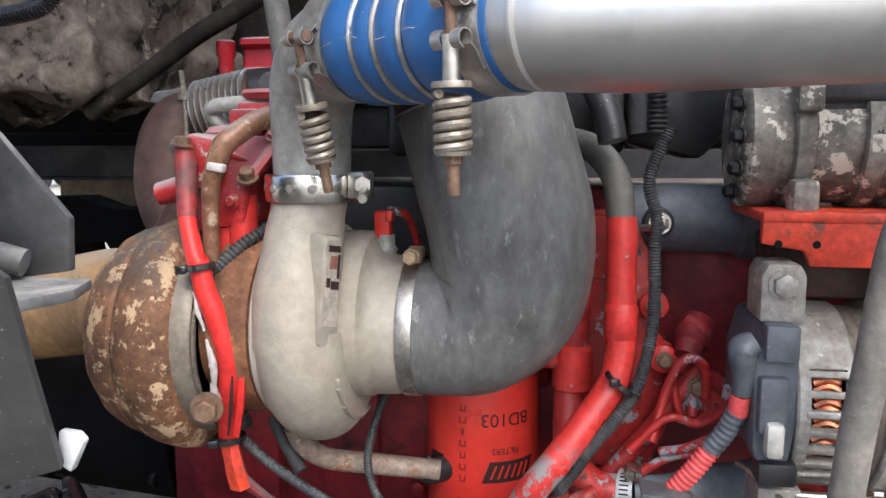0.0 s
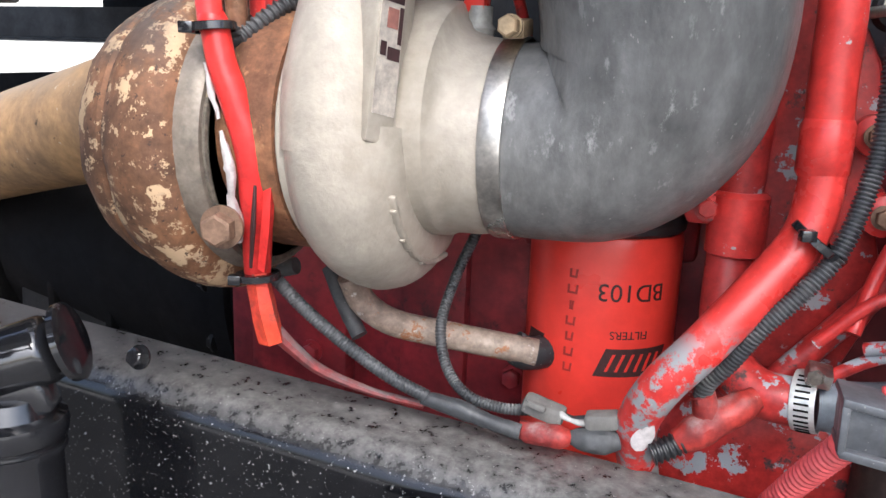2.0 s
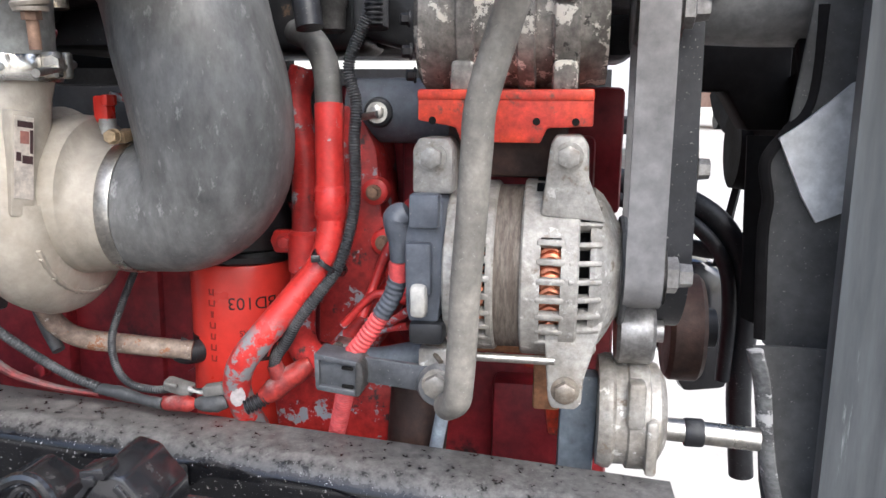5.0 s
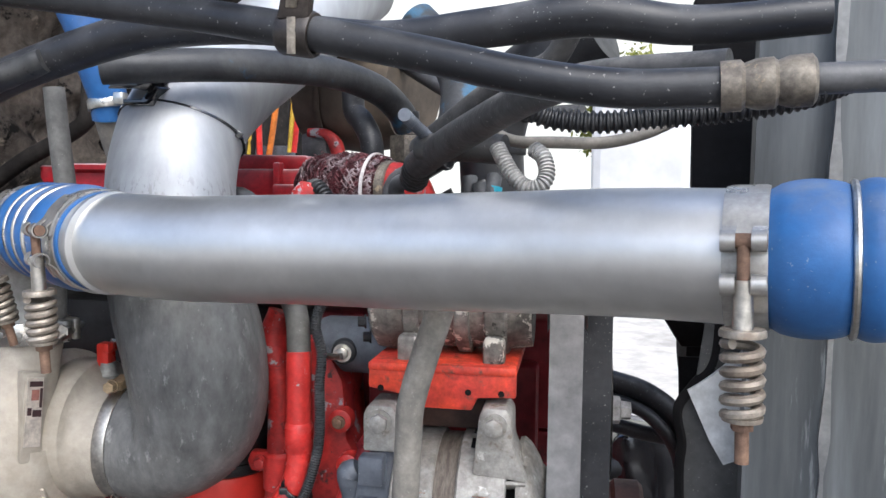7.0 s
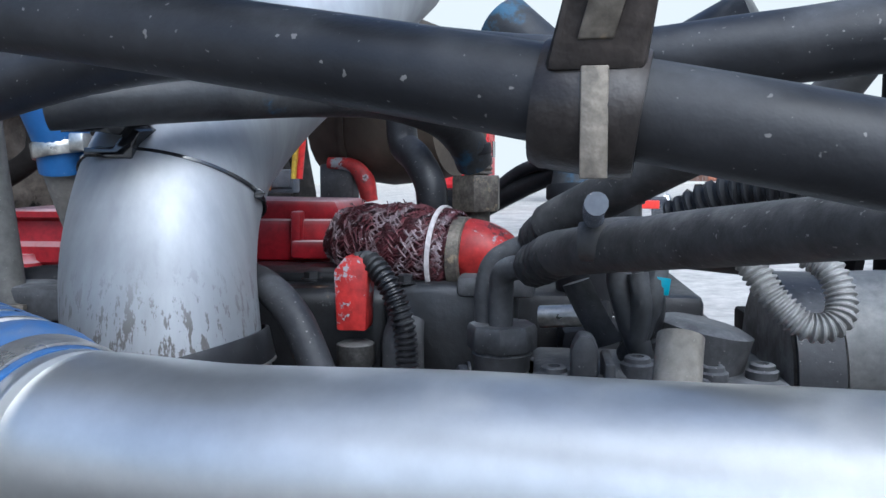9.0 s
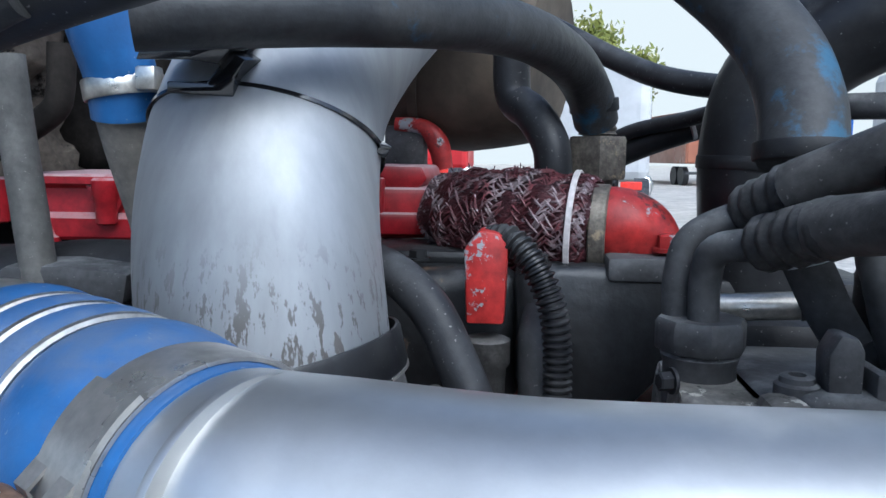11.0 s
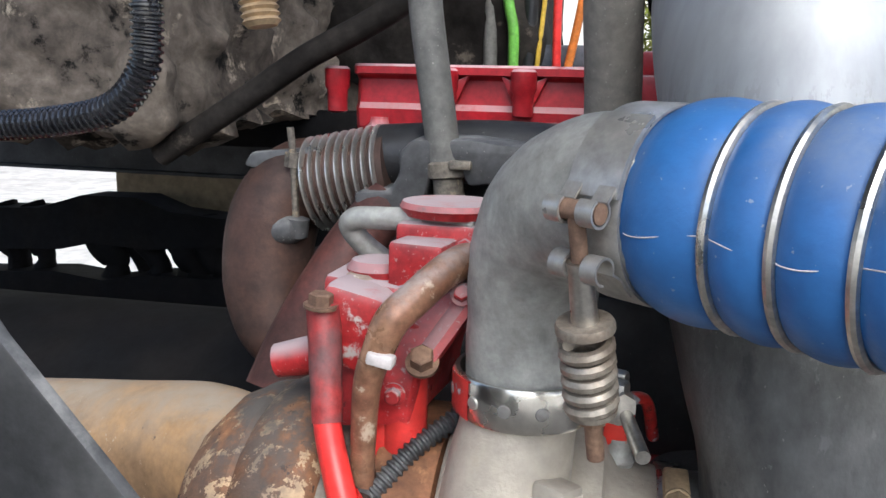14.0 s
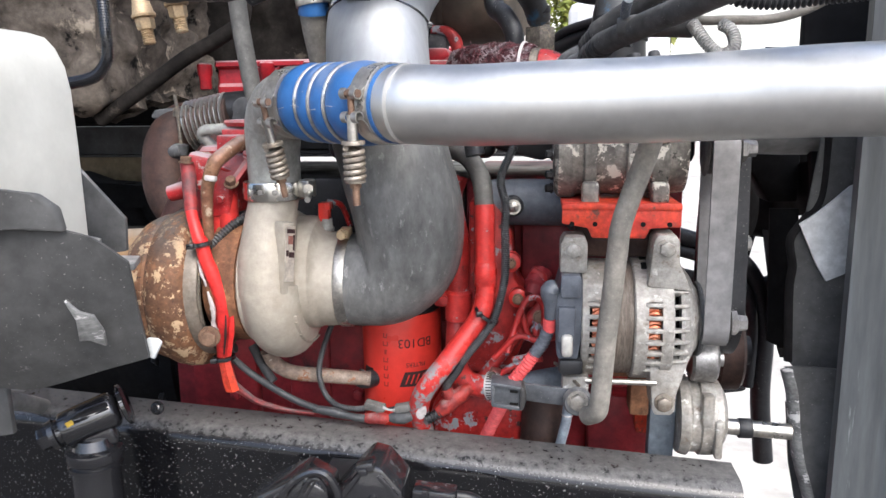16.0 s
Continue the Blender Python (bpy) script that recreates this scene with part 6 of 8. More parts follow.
# ---- belts and pulleys at the engine's front ----


def loop_belt(name, x, w, wheels, thick, mat, label):
    """A belt round two wheels given as (y, z, r)."""
    (y0, z0, r0), (y1, z1, r1) = wheels
    d = Vector((0, y1 - y0, z1 - z0)).normalized()
    side = Vector((0, -d.z, d.y))
    a = math.atan2(d.z, d.y)
    line = []
    for k in range(25):
        t = a - math.pi / 2 + math.pi * k / 24
        line.append(Vector((0, y1 + r1 * math.cos(t), z1 + r1 * math.sin(t))))
    for k in range(25):
        t = a + math.pi / 2 + math.pi * k / 24
        line.append(Vector((0, y0 + r0 * math.cos(t), z0 + r0 * math.sin(t))))
    loops = []
    n = len(line)
    for i, q in enumerate(line):
        out = (line[(i + 1) % n] - line[i - 1]).normalized().cross(Vector((1, 0, 0))).normalized()
        loops.append([Vector((x + s * w / 2, q.y, q.z)) + out * o for s, o in ((-1, 0), (1, 0), (1, thick), (-1, thick))])
    return solo(name, skin(bmesh.new(), loops + loops[:1], caps=False), mat, label, "belt", "drive belts")


def grooved_pulley(at, r, w, label, grooves=6):
    prof = [(-w / 2, 0.01), (-w / 2, r + 0.003)]
    for k in range(grooves):
        x = -w / 2 + w * (k + 0.5) / grooves
        prof += [(x - w / grooves * 0.45, r), (x, r - 0.004), (x + w / grooves * 0.45, r)]
    prof += [(w / 2, r + 0.003), (w / 2, 0.01)]
    p = thing("pulley", Vector(at) - Vector((0, 0, r)), label, "pulley", "belt pulleys")
    part("wheel", lathe(prof, at, (1, 0, 0), 44), "pulley", p, sharp=25)
    part("hub_nut", lathe([(w / 2, 0.018), (w / 2 + 0.012, 0.018), (w / 2 + 0.014, 0.012), (w / 2 + 0.026, 0.011), (w / 2 + 0.027, 0)], at, (1, 0, 0), 6), "pulley", p)
    return p


grooved_pulley((0.380, 0.734, 1.077), 0.026, 0.042, "small grooved alternator pulley with a hexagon nut")
grooved_pulley((0.380, 0.741, 1.325), 0.035, 0.042, "grooved compressor pulley behind the belt")
grooved_pulley((0.413, 0.86, 1.17), 0.085, 0.040, "dark grooved fan drive pulley", 8)
grooved_pulley((0.413, 0.86, 1.36), 0.075, 0.040, "dark grooved water pump pulley", 8)
loop_belt("drive_belt", 0.3795, 0.035, ((0.734, 1.077, 0.028), (0.741, 1.325, 0.037)), 0.005, "belt", "flat grey drive belt round the alternator pulley")
loop_belt("drive_belt", 0.413, 0.034, ((0.86, 1.10, 0.10), (0.86, 1.36, 0.077)), 0.005, "rubber", "black ribbed drive belt at the engine's front")
solo("idler_pulley", lathe([(0.0, 0.01), (0.0, 0.032), (0.004, 0.036), (0.036, 0.036), (0.040, 0.032), (0.040, 0.012), (0.05, 0.012), (0.05, 0)], (0.363, 0.800, 1.001), (1, 0, 0), 36), "pulley", "bright worn idler wheel below the alternator", "pulley")

# ---- coolant pump and front bracket low on the right ----
pump = thing("coolant_pump", (0.37, 0.77, 0.86), "ribbed cast aluminium pump with a steel shaft stub", "pump")
part("body", lathe([(0.0, 0.03), (0.0, 0.060), (0.008, 0.063), (0.014, 0.063), (0.018, 0.058), (0.030, 0.058), (0.032, 0.062), (0.052, 0.062), (0.054, 0.056), (0.064, 0.054), (0.072, 0.040), (0.072, 0.0)], (0.348, 0.81, 0.905), (1, 0, 0), 40), "dirty_alu", pump)
part("lug", block((0.385, 0.755, 0.935), (0.018, 0.024, 0.05), 0.005), "dirty_alu", pump)
part("lug", block((0.402, 0.755, 0.89), (0.012, 0.024, 0.06), 0.004), "dirty_alu", pump)
part("shaft", tube([(0.405, 0.80, 0.892), (0.52, 0.80, 0.886)], 0.0125, 18), "steel", pump, "polished shaft stub")
part("shaft_collar", ring((0.452, 0.80, 0.889), (1, 0, 0), 0.0125, 0.020, 0.003, 20), "plastic", pump)
solo("front_bracket", prism([(-0.022, 0.06), (0.020, 0.06), (0.016, -0.06), (-0.024, -0.06)], (0.330, 0.80, 0.885), 0.03, bevel=0.005), "bracket_blue", "grey steel support leg below the alternator", "bracket")
solo("red_bracket", prism([(-0.05, 0.055), (0.05, 0.05), (0.055, -0.10), (0.03, -0.10), (0.02, -0.02), (-0.02, -0.01)], (0.265, 0.86, 0.945), 0.03, bevel=0.005), "red_orange", "orange-red cast bracket behind the alternator foot", "bracket")
solo("rust_bracket", block((0.262, 0.80, 0.985), (0.10, 0.06, 0.018), 0.004), "rust", "rusty brown crosspiece below the alternator", "bracket")
solo("rust_tab", block((0.292, 0.83, 0.93), (0.03, 0.05, 0.06), 0.004), "rust", "rusty tab below the alternator", "bracket")

# ---- hoses and fan shroud at the radiator end ----
for pts, r, m, lab in (
    ([(0.39, 1.30, 1.115), (0.450, 1.30, 1.098), (0.517, 1.30, 1.078), (0.572, 1.30, 1.036), (0.603, 1.30, 0.970), (0.616, 1.30, 0.882), (0.616, 1.30, 0.752), (0.632, 1.30, 0.60)], 0.021, "rubber", "thick black hose arching beside the fan"),
    ([(0.39, 1.28, 1.085), (0.455, 1.28, 1.070), (0.520, 1.28, 1.045), (0.570, 1.28, 0.985), (0.585, 1.28, 0.90), (0.583, 1.28, 0.78)], 0.012, "rubber", "thin black hose inside the arching one"),
    ([(0.40, 1.30, 1.030), (0.453, 1.30, 1.019), (0.520, 1.30, 1.004), (0.580, 1.30, 1.000), (0.65, 1.30, 1.02)], 0.014, "rubber", "black hose crossing behind the belts"),
):
    solo("coolant_hose", tube(pts, r, 18), m, lab, "hose", "front hoses")
solo("drive_cover", slab([(0.455, 1.45, 0.915), (0.478, 1.45, 0.945), (0.504, 1.45, 0.956), (0.57, 1.45, 0.952), (0.610, 1.45, 0.930), (0.628, 1.45, 0.85), (0.632, 1.45, 0.70), (0.55, 1.45, 0.687), (0.49, 1.45, 0.78)], (0, 0.14, 0), 0.014), "plastic_gloss", "glossy black moulded cover behind the belts", "cover")
part("cover_arm", tube([(0.52, 1.5, 0.87), (0.44, 1.45, 0.88), (0.34, 1.35, 0.88)], 0.03, 14), "plastic", bpy.data.objects["drive_cover"])
solo("hub_housing", lathe([(0.0, 0.05), (0.0, 0.062), (0.09, 0.066), (0.16, 0.066), (0.17, 0.05), (0.17, 0)], (0.42, 0.93, 1.37), (1, 0, 0), 40), "bracket_grey", "grey fan hub housing beyond the pipe", "fan hub")
fan = thing("radiator_fan", (0.60, 1.36, 1.05), "dark plastic radiator fan behind the shroud flap", "fan")
part("fan_hub", lathe([(0, 0.03), (0, 0.07), (0.04, 0.075), (0.05, 0.05), (0.05, 0)], (0.585, 1.36, 1.17), (1, 0, 0), 32), "black", fan)
for k in range(5):
    a = radians(95 + 72 * k)
    d, s = Vector((0, math.cos(a), math.sin(a))), Vector((0.35, -math.sin(a), math.cos(a))).normalized()
    c = Vector((0.61, 1.36, 1.17))
    loops = [[c + d * rr + s * w * ww + Vector((0.006 * sg + 0.03 * rr, 0, 0)) for ww, sg in ((-1, -1), (1, -1), (1, 1), (-1, 1))] for rr, w in ((0.06, 0.02), (0.14, 0.038), (0.24, 0.05), (0.33, 0.045))]
    part("fan_blade", skin(bmesh.new(), loops), "black", fan)

# radiator side panel, slightly bowed, and the loose rubber flaps in front of it
loops = []
for k in range(81):
    f = k / 80
    loops.append([(0.570 + 0.42 * f, 0.755 - 0.030 * math.sin(math.pi * min(f * 1.6, 1)) - 0.010 * math.exp(-((f - 0.167) / 0.025) ** 2) + o, z) for z, o in ((0.62, 0), (1.78, 0), (1.78, 0.02), (0.62, 0.02))])
solo("radiator_panel", skin(bmesh.new(), loops), "shroud", "dull grey radiator side panel with a pale scrape", "panel", kind="structure")
bm, loops = bmesh.new(), []
for k in range(60):
    z, n = 0.64 + 1.12 * k / 59, noise.noise(Vector((3.1, 0, k * 0.41)))
    w, x = 0.0035 + 0.0030 * n + 0.002 * math.sin(k * 0.9), 0.640 + 0.002 * math.sin(k * 0.23)
    loops.append([(x - w, 0.7205, z), (x + w, 0.7190, z), (x + w, 0.740, z), (x - w, 0.740, z)])
part("worn_ridge", skin(bm, loops), "bracket_grey", bpy.data.objects["radiator_panel"], "pale scraped ridge")


def hung_sheet(outline, y, bend):
    """A hanging sheet of rubber given by its outline in x and z, rippled and with some thickness."""
    made = bmesh.new()
    made.faces.new([made.verts.new((x, y, z)) for x, z in outline])
    bmesh.ops.triangulate(made, faces=made.faces[:])
    bmesh.ops.subdivide_edges(made, edges=made.edges[:], cuts=5, use_grid_fill=True)
    for v in made.verts:
        v.co.y += bend * math.sin(v.co.x * 34 + v.co.z * 9) + 0.4 * bend * noise.noise(v.co * 14)
    grown = bmesh.ops.extrude_face_region(made, geom=made.faces[:])
    bmesh.ops.translate(made, vec=(0, 0.006, 0), verts=[g for g in grown["geom"] if isinstance(g, bmesh.types.BMVert)])
    return made


seal = thing("rubber_flap", (0.60, 0.85, 0.70), "torn grey rubber seal flap hanging beside the fan", "rubber flap")
part("sheet", hung_sheet([(0.554, 1.40), (0.554, 1.335), (0.553, 1.243), (0.533, 1.211), (0.515, 1.180), (0.521, 1.139), (0.519, 1.10), (0.525, 0.985), (0.562, 0.938), (0.600, 0.945), (0.640, 1.03), (0.69, 1.06), (0.72, 1.40)], 0.85, 0.006), "flap", seal, sharp=50)
part("lower_sheet", hung_sheet([(0.534, 0.905), (0.545, 0.80), (0.575, 0.66), (0.80, 0.66), (0.80, 0.98), (0.61, 0.90), (0.56, 0.915)], 0.868, 0.006), "flap", seal, sharp=50)
# Pale sheet that paints light on and through the fold.
part("pale_fold", hung_sheet([(0.523, 1.205), (0.545, 1.222), (0.590, 1.262), (0.680, 1.30), (0.680, 1.185), (0.615, 1.140), (0.566, 1.118), (0.550, 1.145)], 0.838, 0.005), "flap_pale", seal, "fold coloured pale for the light on it", sharp=50)
part("edge_strip", tube([(0.556, 0.845, 1.34), (0.552, 0.845, 1.245), (0.531, 0.845, 1.211), (0.513, 0.845, 1.180), (0.519, 0.845, 1.139), (0.517, 0.845, 1.10), (0.523, 0.845, 0.985)], 0.007, 8, flat=0.5), "black", seal)
solo("shroud_frame", slab([(0.524, 0.900, 1.680), (0.636, 0.900, 1.676), (0.672, 0.900, 0.599), (0.610, 0.900, 0.586), (0.580, 0.900, 1.082), (0.562, 0.900, 1.209), (0.556, 0.900, 1.273), (0.528, 0.900, 1.450)], (0, 0.02, 0), 0.003), "black", "black steel fan shroud frame", "fan shroud", kind="structure")
solo("shroud_bracket", slab([(0.443, 1.10, 1.36), (0.60, 1.10, 1.36), (0.60, 1.10, 1.206), (0.550, 1.10, 1.205), (0.518, 1.10, 1.257), (0.445, 1.10, 1.259)], (0, 0.08, 0), 0.004), "black", "black mounting block beside the fan", "bracket")
solo("rubber_strip", hung_sheet([(0.540, 1.20), (0.590, 1.20), (0.598, 0.93), (0.553, 0.95)], 1.06, 0.006), "black", "black rubber strip hanging behind the flap", "rubber flap", sharp=50)
neck = thing("filler_neck", (0.643, 1.20, 1.20), "black filler neck with a domed cap beyond the shroud", "filler neck")
part("neck_tube", lathe([(0.0, 0.028), (0.48, 0.028), (0.48, 0.0)], (0.643, 1.20, 1.20), (0, 0, 1), 24), "black", neck)
part("domed_cap", lathe([(0.48, 0.020), (0.48, 0.034), (0.56, 0.034), (0.577, 0.028), (0.588, 0.016), (0.592, 0.0)], (0.643, 1.20, 1.20), (0, 0, 1), 28), "plastic", neck)
lower = thing("lower_seal", (0.60, 0.80, 0.60), "grey rubber seal with a pale rolled edge below the flap", "rubber flap")
part("sheet", hung_sheet([(0.510, 0.986), (0.640, 0.990), (0.640, 0.60), (0.600, 0.60), (0.559, 0.769), (0.539, 0.835), (0.529, 0.886), (0.521, 0.946)], 0.806, 0.008), "flap", lower)
part("rolled_edge", tube([(0.508, 0.802, 0.986), (0.519, 0.802, 0.946), (0.527, 0.802, 0.886), (0.537, 0.802, 0.835), (0.557, 0.802, 0.769), (0.602, 0.802, 0.60)], 0.010, 10, flat=0.5), "flap_torn", lower, "pale rolled edge")
drum = thing("fan_drive", (0.46, 1.02, 0.86), "dark brown fan drive drum behind the belt", "fan drive")
part("drum", lathe([(0.0, 0.03), (0.0, 0.066), (0.006, 0.072), (0.040, 0.072), (0.046, 0.066), (0.046, 0.0)], (0.445, 1.02, 0.945), (1, 0, 0), 36), "rust_dark", drum)
part("hub", lathe([(0.0, 0.028), (0.020, 0.026), (0.022, 0.0)], (0.490, 1.02, 0.945), (1, 0, 0), 24), "iron_dark", drum)


# ---- hoses over the engine ----
HOSE_1 = [(-0.147, 0.420, 1.600), (-0.016, 0.400, 1.580), (0.117, 0.380, 1.558), (0.218, 0.360, 1.538), (0.296, 0.350, 1.521), (0.356, 0.340, 1.506), (0.410, 0.335, 1.498), (0.461, 0.333, 1.498)]
HOSE_2 = [(-0.101, 0.380, 1.632), (0.011, 0.370, 1.618), (0.133, 0.355, 1.604), (0.227, 0.345, 1.594), (0.327, 0.335, 1.577), (0.407, 0.330, 1.570), (0.494, 0.320, 1.571), (0.561, 0.310, 1.570)]
solo("steering_hose", tube(HOSE_1, 0.0108, 20), "rubber", "grey-black rubber hose slung across above the pipe", "hose", "overhead hoses")
solo("steering_hose", tube(HOSE_2, 0.0138, 20), "rubber", "thick black rubber hose slung across above the pipe", "hose", "overhead hoses")
ferr = thing("hose_fitting", (0.481, 0.335, 1.500), "crimped brass-coloured hose fitting at the radiator end", "hose fitting")
FA = Vector((0.459, 0.333, 1.498))
FB = Vector((0.515, 0.325, 1.501))
part("ferrule", lathe([(0, 0.011), (0.0, 0.0135), (0.010, 0.0135), (0.012, 0.0115), (0.018, 0.0135), (0.026, 0.0135), (0.028, 0.0115), (0.034, 0.0135), (0.044, 0.0135), (0.046, 0.011)], FA, FB - FA, 24), "ferrule", ferr)
part("steel_end", tube([FA + (FB - FA) * 0.5, FB, FB + Vector((0.10, 0.02, 0.004)), FB + Vector((0.22, 0.10, 0.01)), FB + Vector((0.26, 0.22, 0.0))], 0.008, 16), "iron_grey", ferr)
strap = thing("hose_strap", (0.221, 0.350, 1.550), "doubled black rubber-lined strap joining two overhead hoses", "clamp")
S1, S2 = Vector((0.216, 0.360, 1.537)), Vector((0.226, 0.345, 1.594))
part("lower_band", ring(S1, (1, -0.13, -0.16), 0.0112, 0.022, 0.003, 28), "strap_brown", strap)
part("upper_band", ring(S2, (1, -0.12, -0.06), 0.0142, 0.022, 0.003, 28), "strap_brown", strap)
part("band_edge", ring(S2 + Vector((-0.011, 0.001, 0)), (1, -0.12, -0.06), 0.0145, 0.003, 0.0042, 28), "strap_brown", strap)
part("band_edge", ring(S2 + Vector((0.011, -0.001, 0)), (1, -0.12, -0.06), 0.0145, 0.003, 0.0042, 28), "strap_brown", strap)
part("band_tongue", slab([S2 + Vector((-0.010, -0.0165, -0.002)), S2 + Vector((0.010, -0.0165, -0.002)), (S1 + S2) / 2 + Vector((0.0085, -0.010, 0.002)), S1 + Vector((0.010, -0.0135, 0.006)), S1 + Vector((-0.010, -0.0135, 0.006)), (S1 + S2) / 2 + Vector((-0.0085, -0.010, 0.002))], (0, 0.010, 0), 0.002), "strap_brown", strap)
part("metal_strip", slab([S2 + Vector((-0.0035, -0.0178, -0.010)), S2 + Vector((0.0035, -0.0178, -0.010)), S1 + Vector((0.0035, -0.0148, 0.012)), S1 + Vector((-0.0035, -0.0148, 0.012))], (0, 0.0015, 0), 0.0004), "ferrule", strap, "brown metal strip")
part("strap_bolt", lathe([(0, 0.0075), (0.003, 0.0070), (0.0055, 0.0050), (0.0065, 0.0)], (S1 + S2) / 2 + Vector((0, -0.0118, 0.001)), (0, -1, 0), 20), "ferrule_dark", strap)
part("metal_strip", block(S1 + Vector((0, -0.0142, -0.004)), (0.0055, 0.001, 0.022), 0.0004), "ferrule", strap)

HOSE_3 = [(-0.147, 0.700, 1.575), (-0.104, 0.720, 1.579), (-0.052, 0.760, 1.586), (0.007, 0.830, 1.594), (0.056, 0.920, 1.598), (0.095, 1.000, 1.586), (0.117, 1.050, 1.561), (0.125, 1.070, 1.539)]
solo("coolant_hose", tube(HOSE_3, [0.019, 0.019, 0.020, 0.0205, 0.021, 0.0215, 0.0215, 0.0215], 22), "hose_blue", "grey hose with blue marking bending down to a brass nut", "hose", "overhead hoses")
nut = thing("hose_nut", (0.127, 1.072, 1.46), "brown hexagon nut and threaded neck on the hose end", "hose fitting")
part("neck", lathe([(0.0, 0.016), (0.03, 0.016), (0.03, 0.018), (0.05, 0.018), (0.05, 0.014), (0.070, 0.014), (0.071, 0.019), (0.074, 0.017), (0.077, 0.019), (0.080, 0.017), (0.083, 0.019), (0.090, 0.018)], (0.127, 1.072, 1.455), (0, 0, 1), 20), "ferrule", nut)
part("hexagon", lathe([(0.028, 0.016), (0.028, 0.0285), (0.031, 0.030), (0.066, 0.030), (0.069, 0.0285), (0.069, 0.016)], (0.127, 1.072, 1.455), (0, 0, 1), 6), "ferrule", nut)
HOSE_4 = [(-0.245, 0.620, 1.535), (-0.159, 0.610, 1.564), (-0.038, 0.600, 1.591), (0.077, 0.590, 1.592), (0.208, 0.580, 1.577), (0.304, 0.570, 1.581), (0.392, 0.560, 1.587), (0.475, 0.560, 1.577), (0.576, 0.550, 1.581)]
solo("coolant_hose", tube(HOSE_4, [0.019, 0.019, 0.0195, 0.016, 0.015, 0.017, 0.018, 0.016, 0.015], 22), "rubber", "dusty black rubber hose lying across the engine", "hose", "overhead hoses")
solo("vent_hose", tube([(0.043, 1.050, 1.603), (0.046, 1.050, 1.561), (0.065, 1.030, 1.542), (0.081, 1.020, 1.513), (0.084, 1.020, 1.475)], 0.0175, 18), "rubber", "grey S-bent vent hose behind the intake", "hose", "vent hoses")
solo("vent_hose", tube([(-0.134, 0.950, 1.421), (-0.073, 0.880, 1.428), (-0.033, 0.830, 1.424), (-0.005, 0.810, 1.404), (0.013, 0.800, 1.374), (0.028, 0.790, 1.342), (0.034, 0.785, 1.314)], 0.0145, 20), "rubber", "grey dusty hose beside the intake pipe", "hose", "vent hoses")
solo("breather_tube", tube([(-0.394, 0.950, 1.588), (-0.388, 0.950, 1.522), (-0.378, 0.945, 1.464), (-0.362, 0.935, 1.381)], 0.0155, 18), "rubber_mid", "grey rubber tube rising beside the valve cover", "hose")
part("tube_foot", lathe([(-0.03, 0.014), (-0.012, 0.014), (-0.010, 0.0185), (0.002, 0.0185), (0.004, 0.016)], (-0.361, 0.935, 1.384), (-0.1, 0, 1), 18, bm=block((-0.345, 0.917, 1.386), (0.020, 0.008, 0.008), 0.002)), "ferrule", bpy.data.objects["breather_tube"])
solo("air_line", tube([(0.076, 1.250, 1.663), (0.157, 1.200, 1.613), (0.204, 1.150, 1.587), (0.261, 1.100, 1.573), (0.297, 1.050, 1.571)], 0.0125, 14), "rubber", "thin black air line with a rusty clip", "hose", "air lines")
solo("air_line", tube([(0.110, 1.300, 1.482), (0.172, 1.250, 1.530), (0.228, 1.200, 1.545), (0.275, 1.150, 1.557)], 0.009, 12), "rubber", "thin black air line behind the hose nut", "hose", "air lines")
solo("air_line", tube([(0.110, 1.300, 1.474), (0.193, 1.250, 1.517), (0.277, 1.200, 1.548)], 0.015, 12), "plastic", "taped black wiring bundle behind the hose nut", "wiring", "air lines")

# upper coolant hose: thick, black, bending up to the radiator; and the teal-marked hose
solo("radiator_hose", tube([(0.267, 1.030, 1.381), (0.264, 1.030, 1.443), (0.262, 1.030, 1.515), (0.276, 1.030, 1.569), (0.309, 1.020, 1.602), (0.349, 1.000, 1.626), (0.413, 0.970, 1.659)], 0.0475, 32), "plastic", "thick black radiator hose bending away upwards", "hose", "radiator hoses")
solo("heater_hose", tube([(0.164, 0.950, 1.671), (0.214, 0.920, 1.619), (0.237, 0.890, 1.578), (0.242, 0.860, 1.539), (0.238, 0.840, 1.503)], 0.0285, 24), "hose_blue", "weathered hose with a blue stripe beside the radiator hose", "hose", "radiator hoses")
solo("top_stay", tube([(0.310, 1.000, 1.548), (0.391, 0.950, 1.547)], 0.011, 14), "iron_grey", "grey steel stay rod to the radiator", "rod")
# air conditioning lines with crimped ends into the round manifold
lines = thing("ac_lines", (0.175, 0.83, 1.36), "pair of dusty hoses with crimped ends in a round fitting", "hose")
part("fitting_body", lathe([(-0.09, 0.023), (-0.030, 0.023), (-0.024, 0.025), (-0.020, 0.020)], (0.172, 0.812, 1.402), (0, 0, 1), 24), "iron_grey", lines)
part("fitting_base", lathe([(-0.021, 0.020), (-0.021, 0.0275), (-0.019, 0.0290), (-0.003, 0.0290), (0.0, 0.0270), (0.0, 0)], (0.172, 0.812, 1.402), (0, 0, 1), 8), "iron_grey", lines, "eight-sided steel flange")
for dx, dy, pts in ((0.006, -0.012, [(0, 0), (1, 0)]), (-0.016, 0.016, [(0, 0), (1, 0)])):
    base = Vector((0.168 + dx * 0.6, 0.812 + dy * 0.6, 1.398))
    far = Vector((0.201, 0.780, 1.454)) if dx > 0 else Vector((0.200, 0.820, 1.470))
    top = base.lerp(far, 0.35) + Vector((-0.006, 0, 0.030))
    part("steel_line", tube([base, base + Vector((0, 0, 0.030)), top, far], 0.0100, 16), "iron_grey", lines)
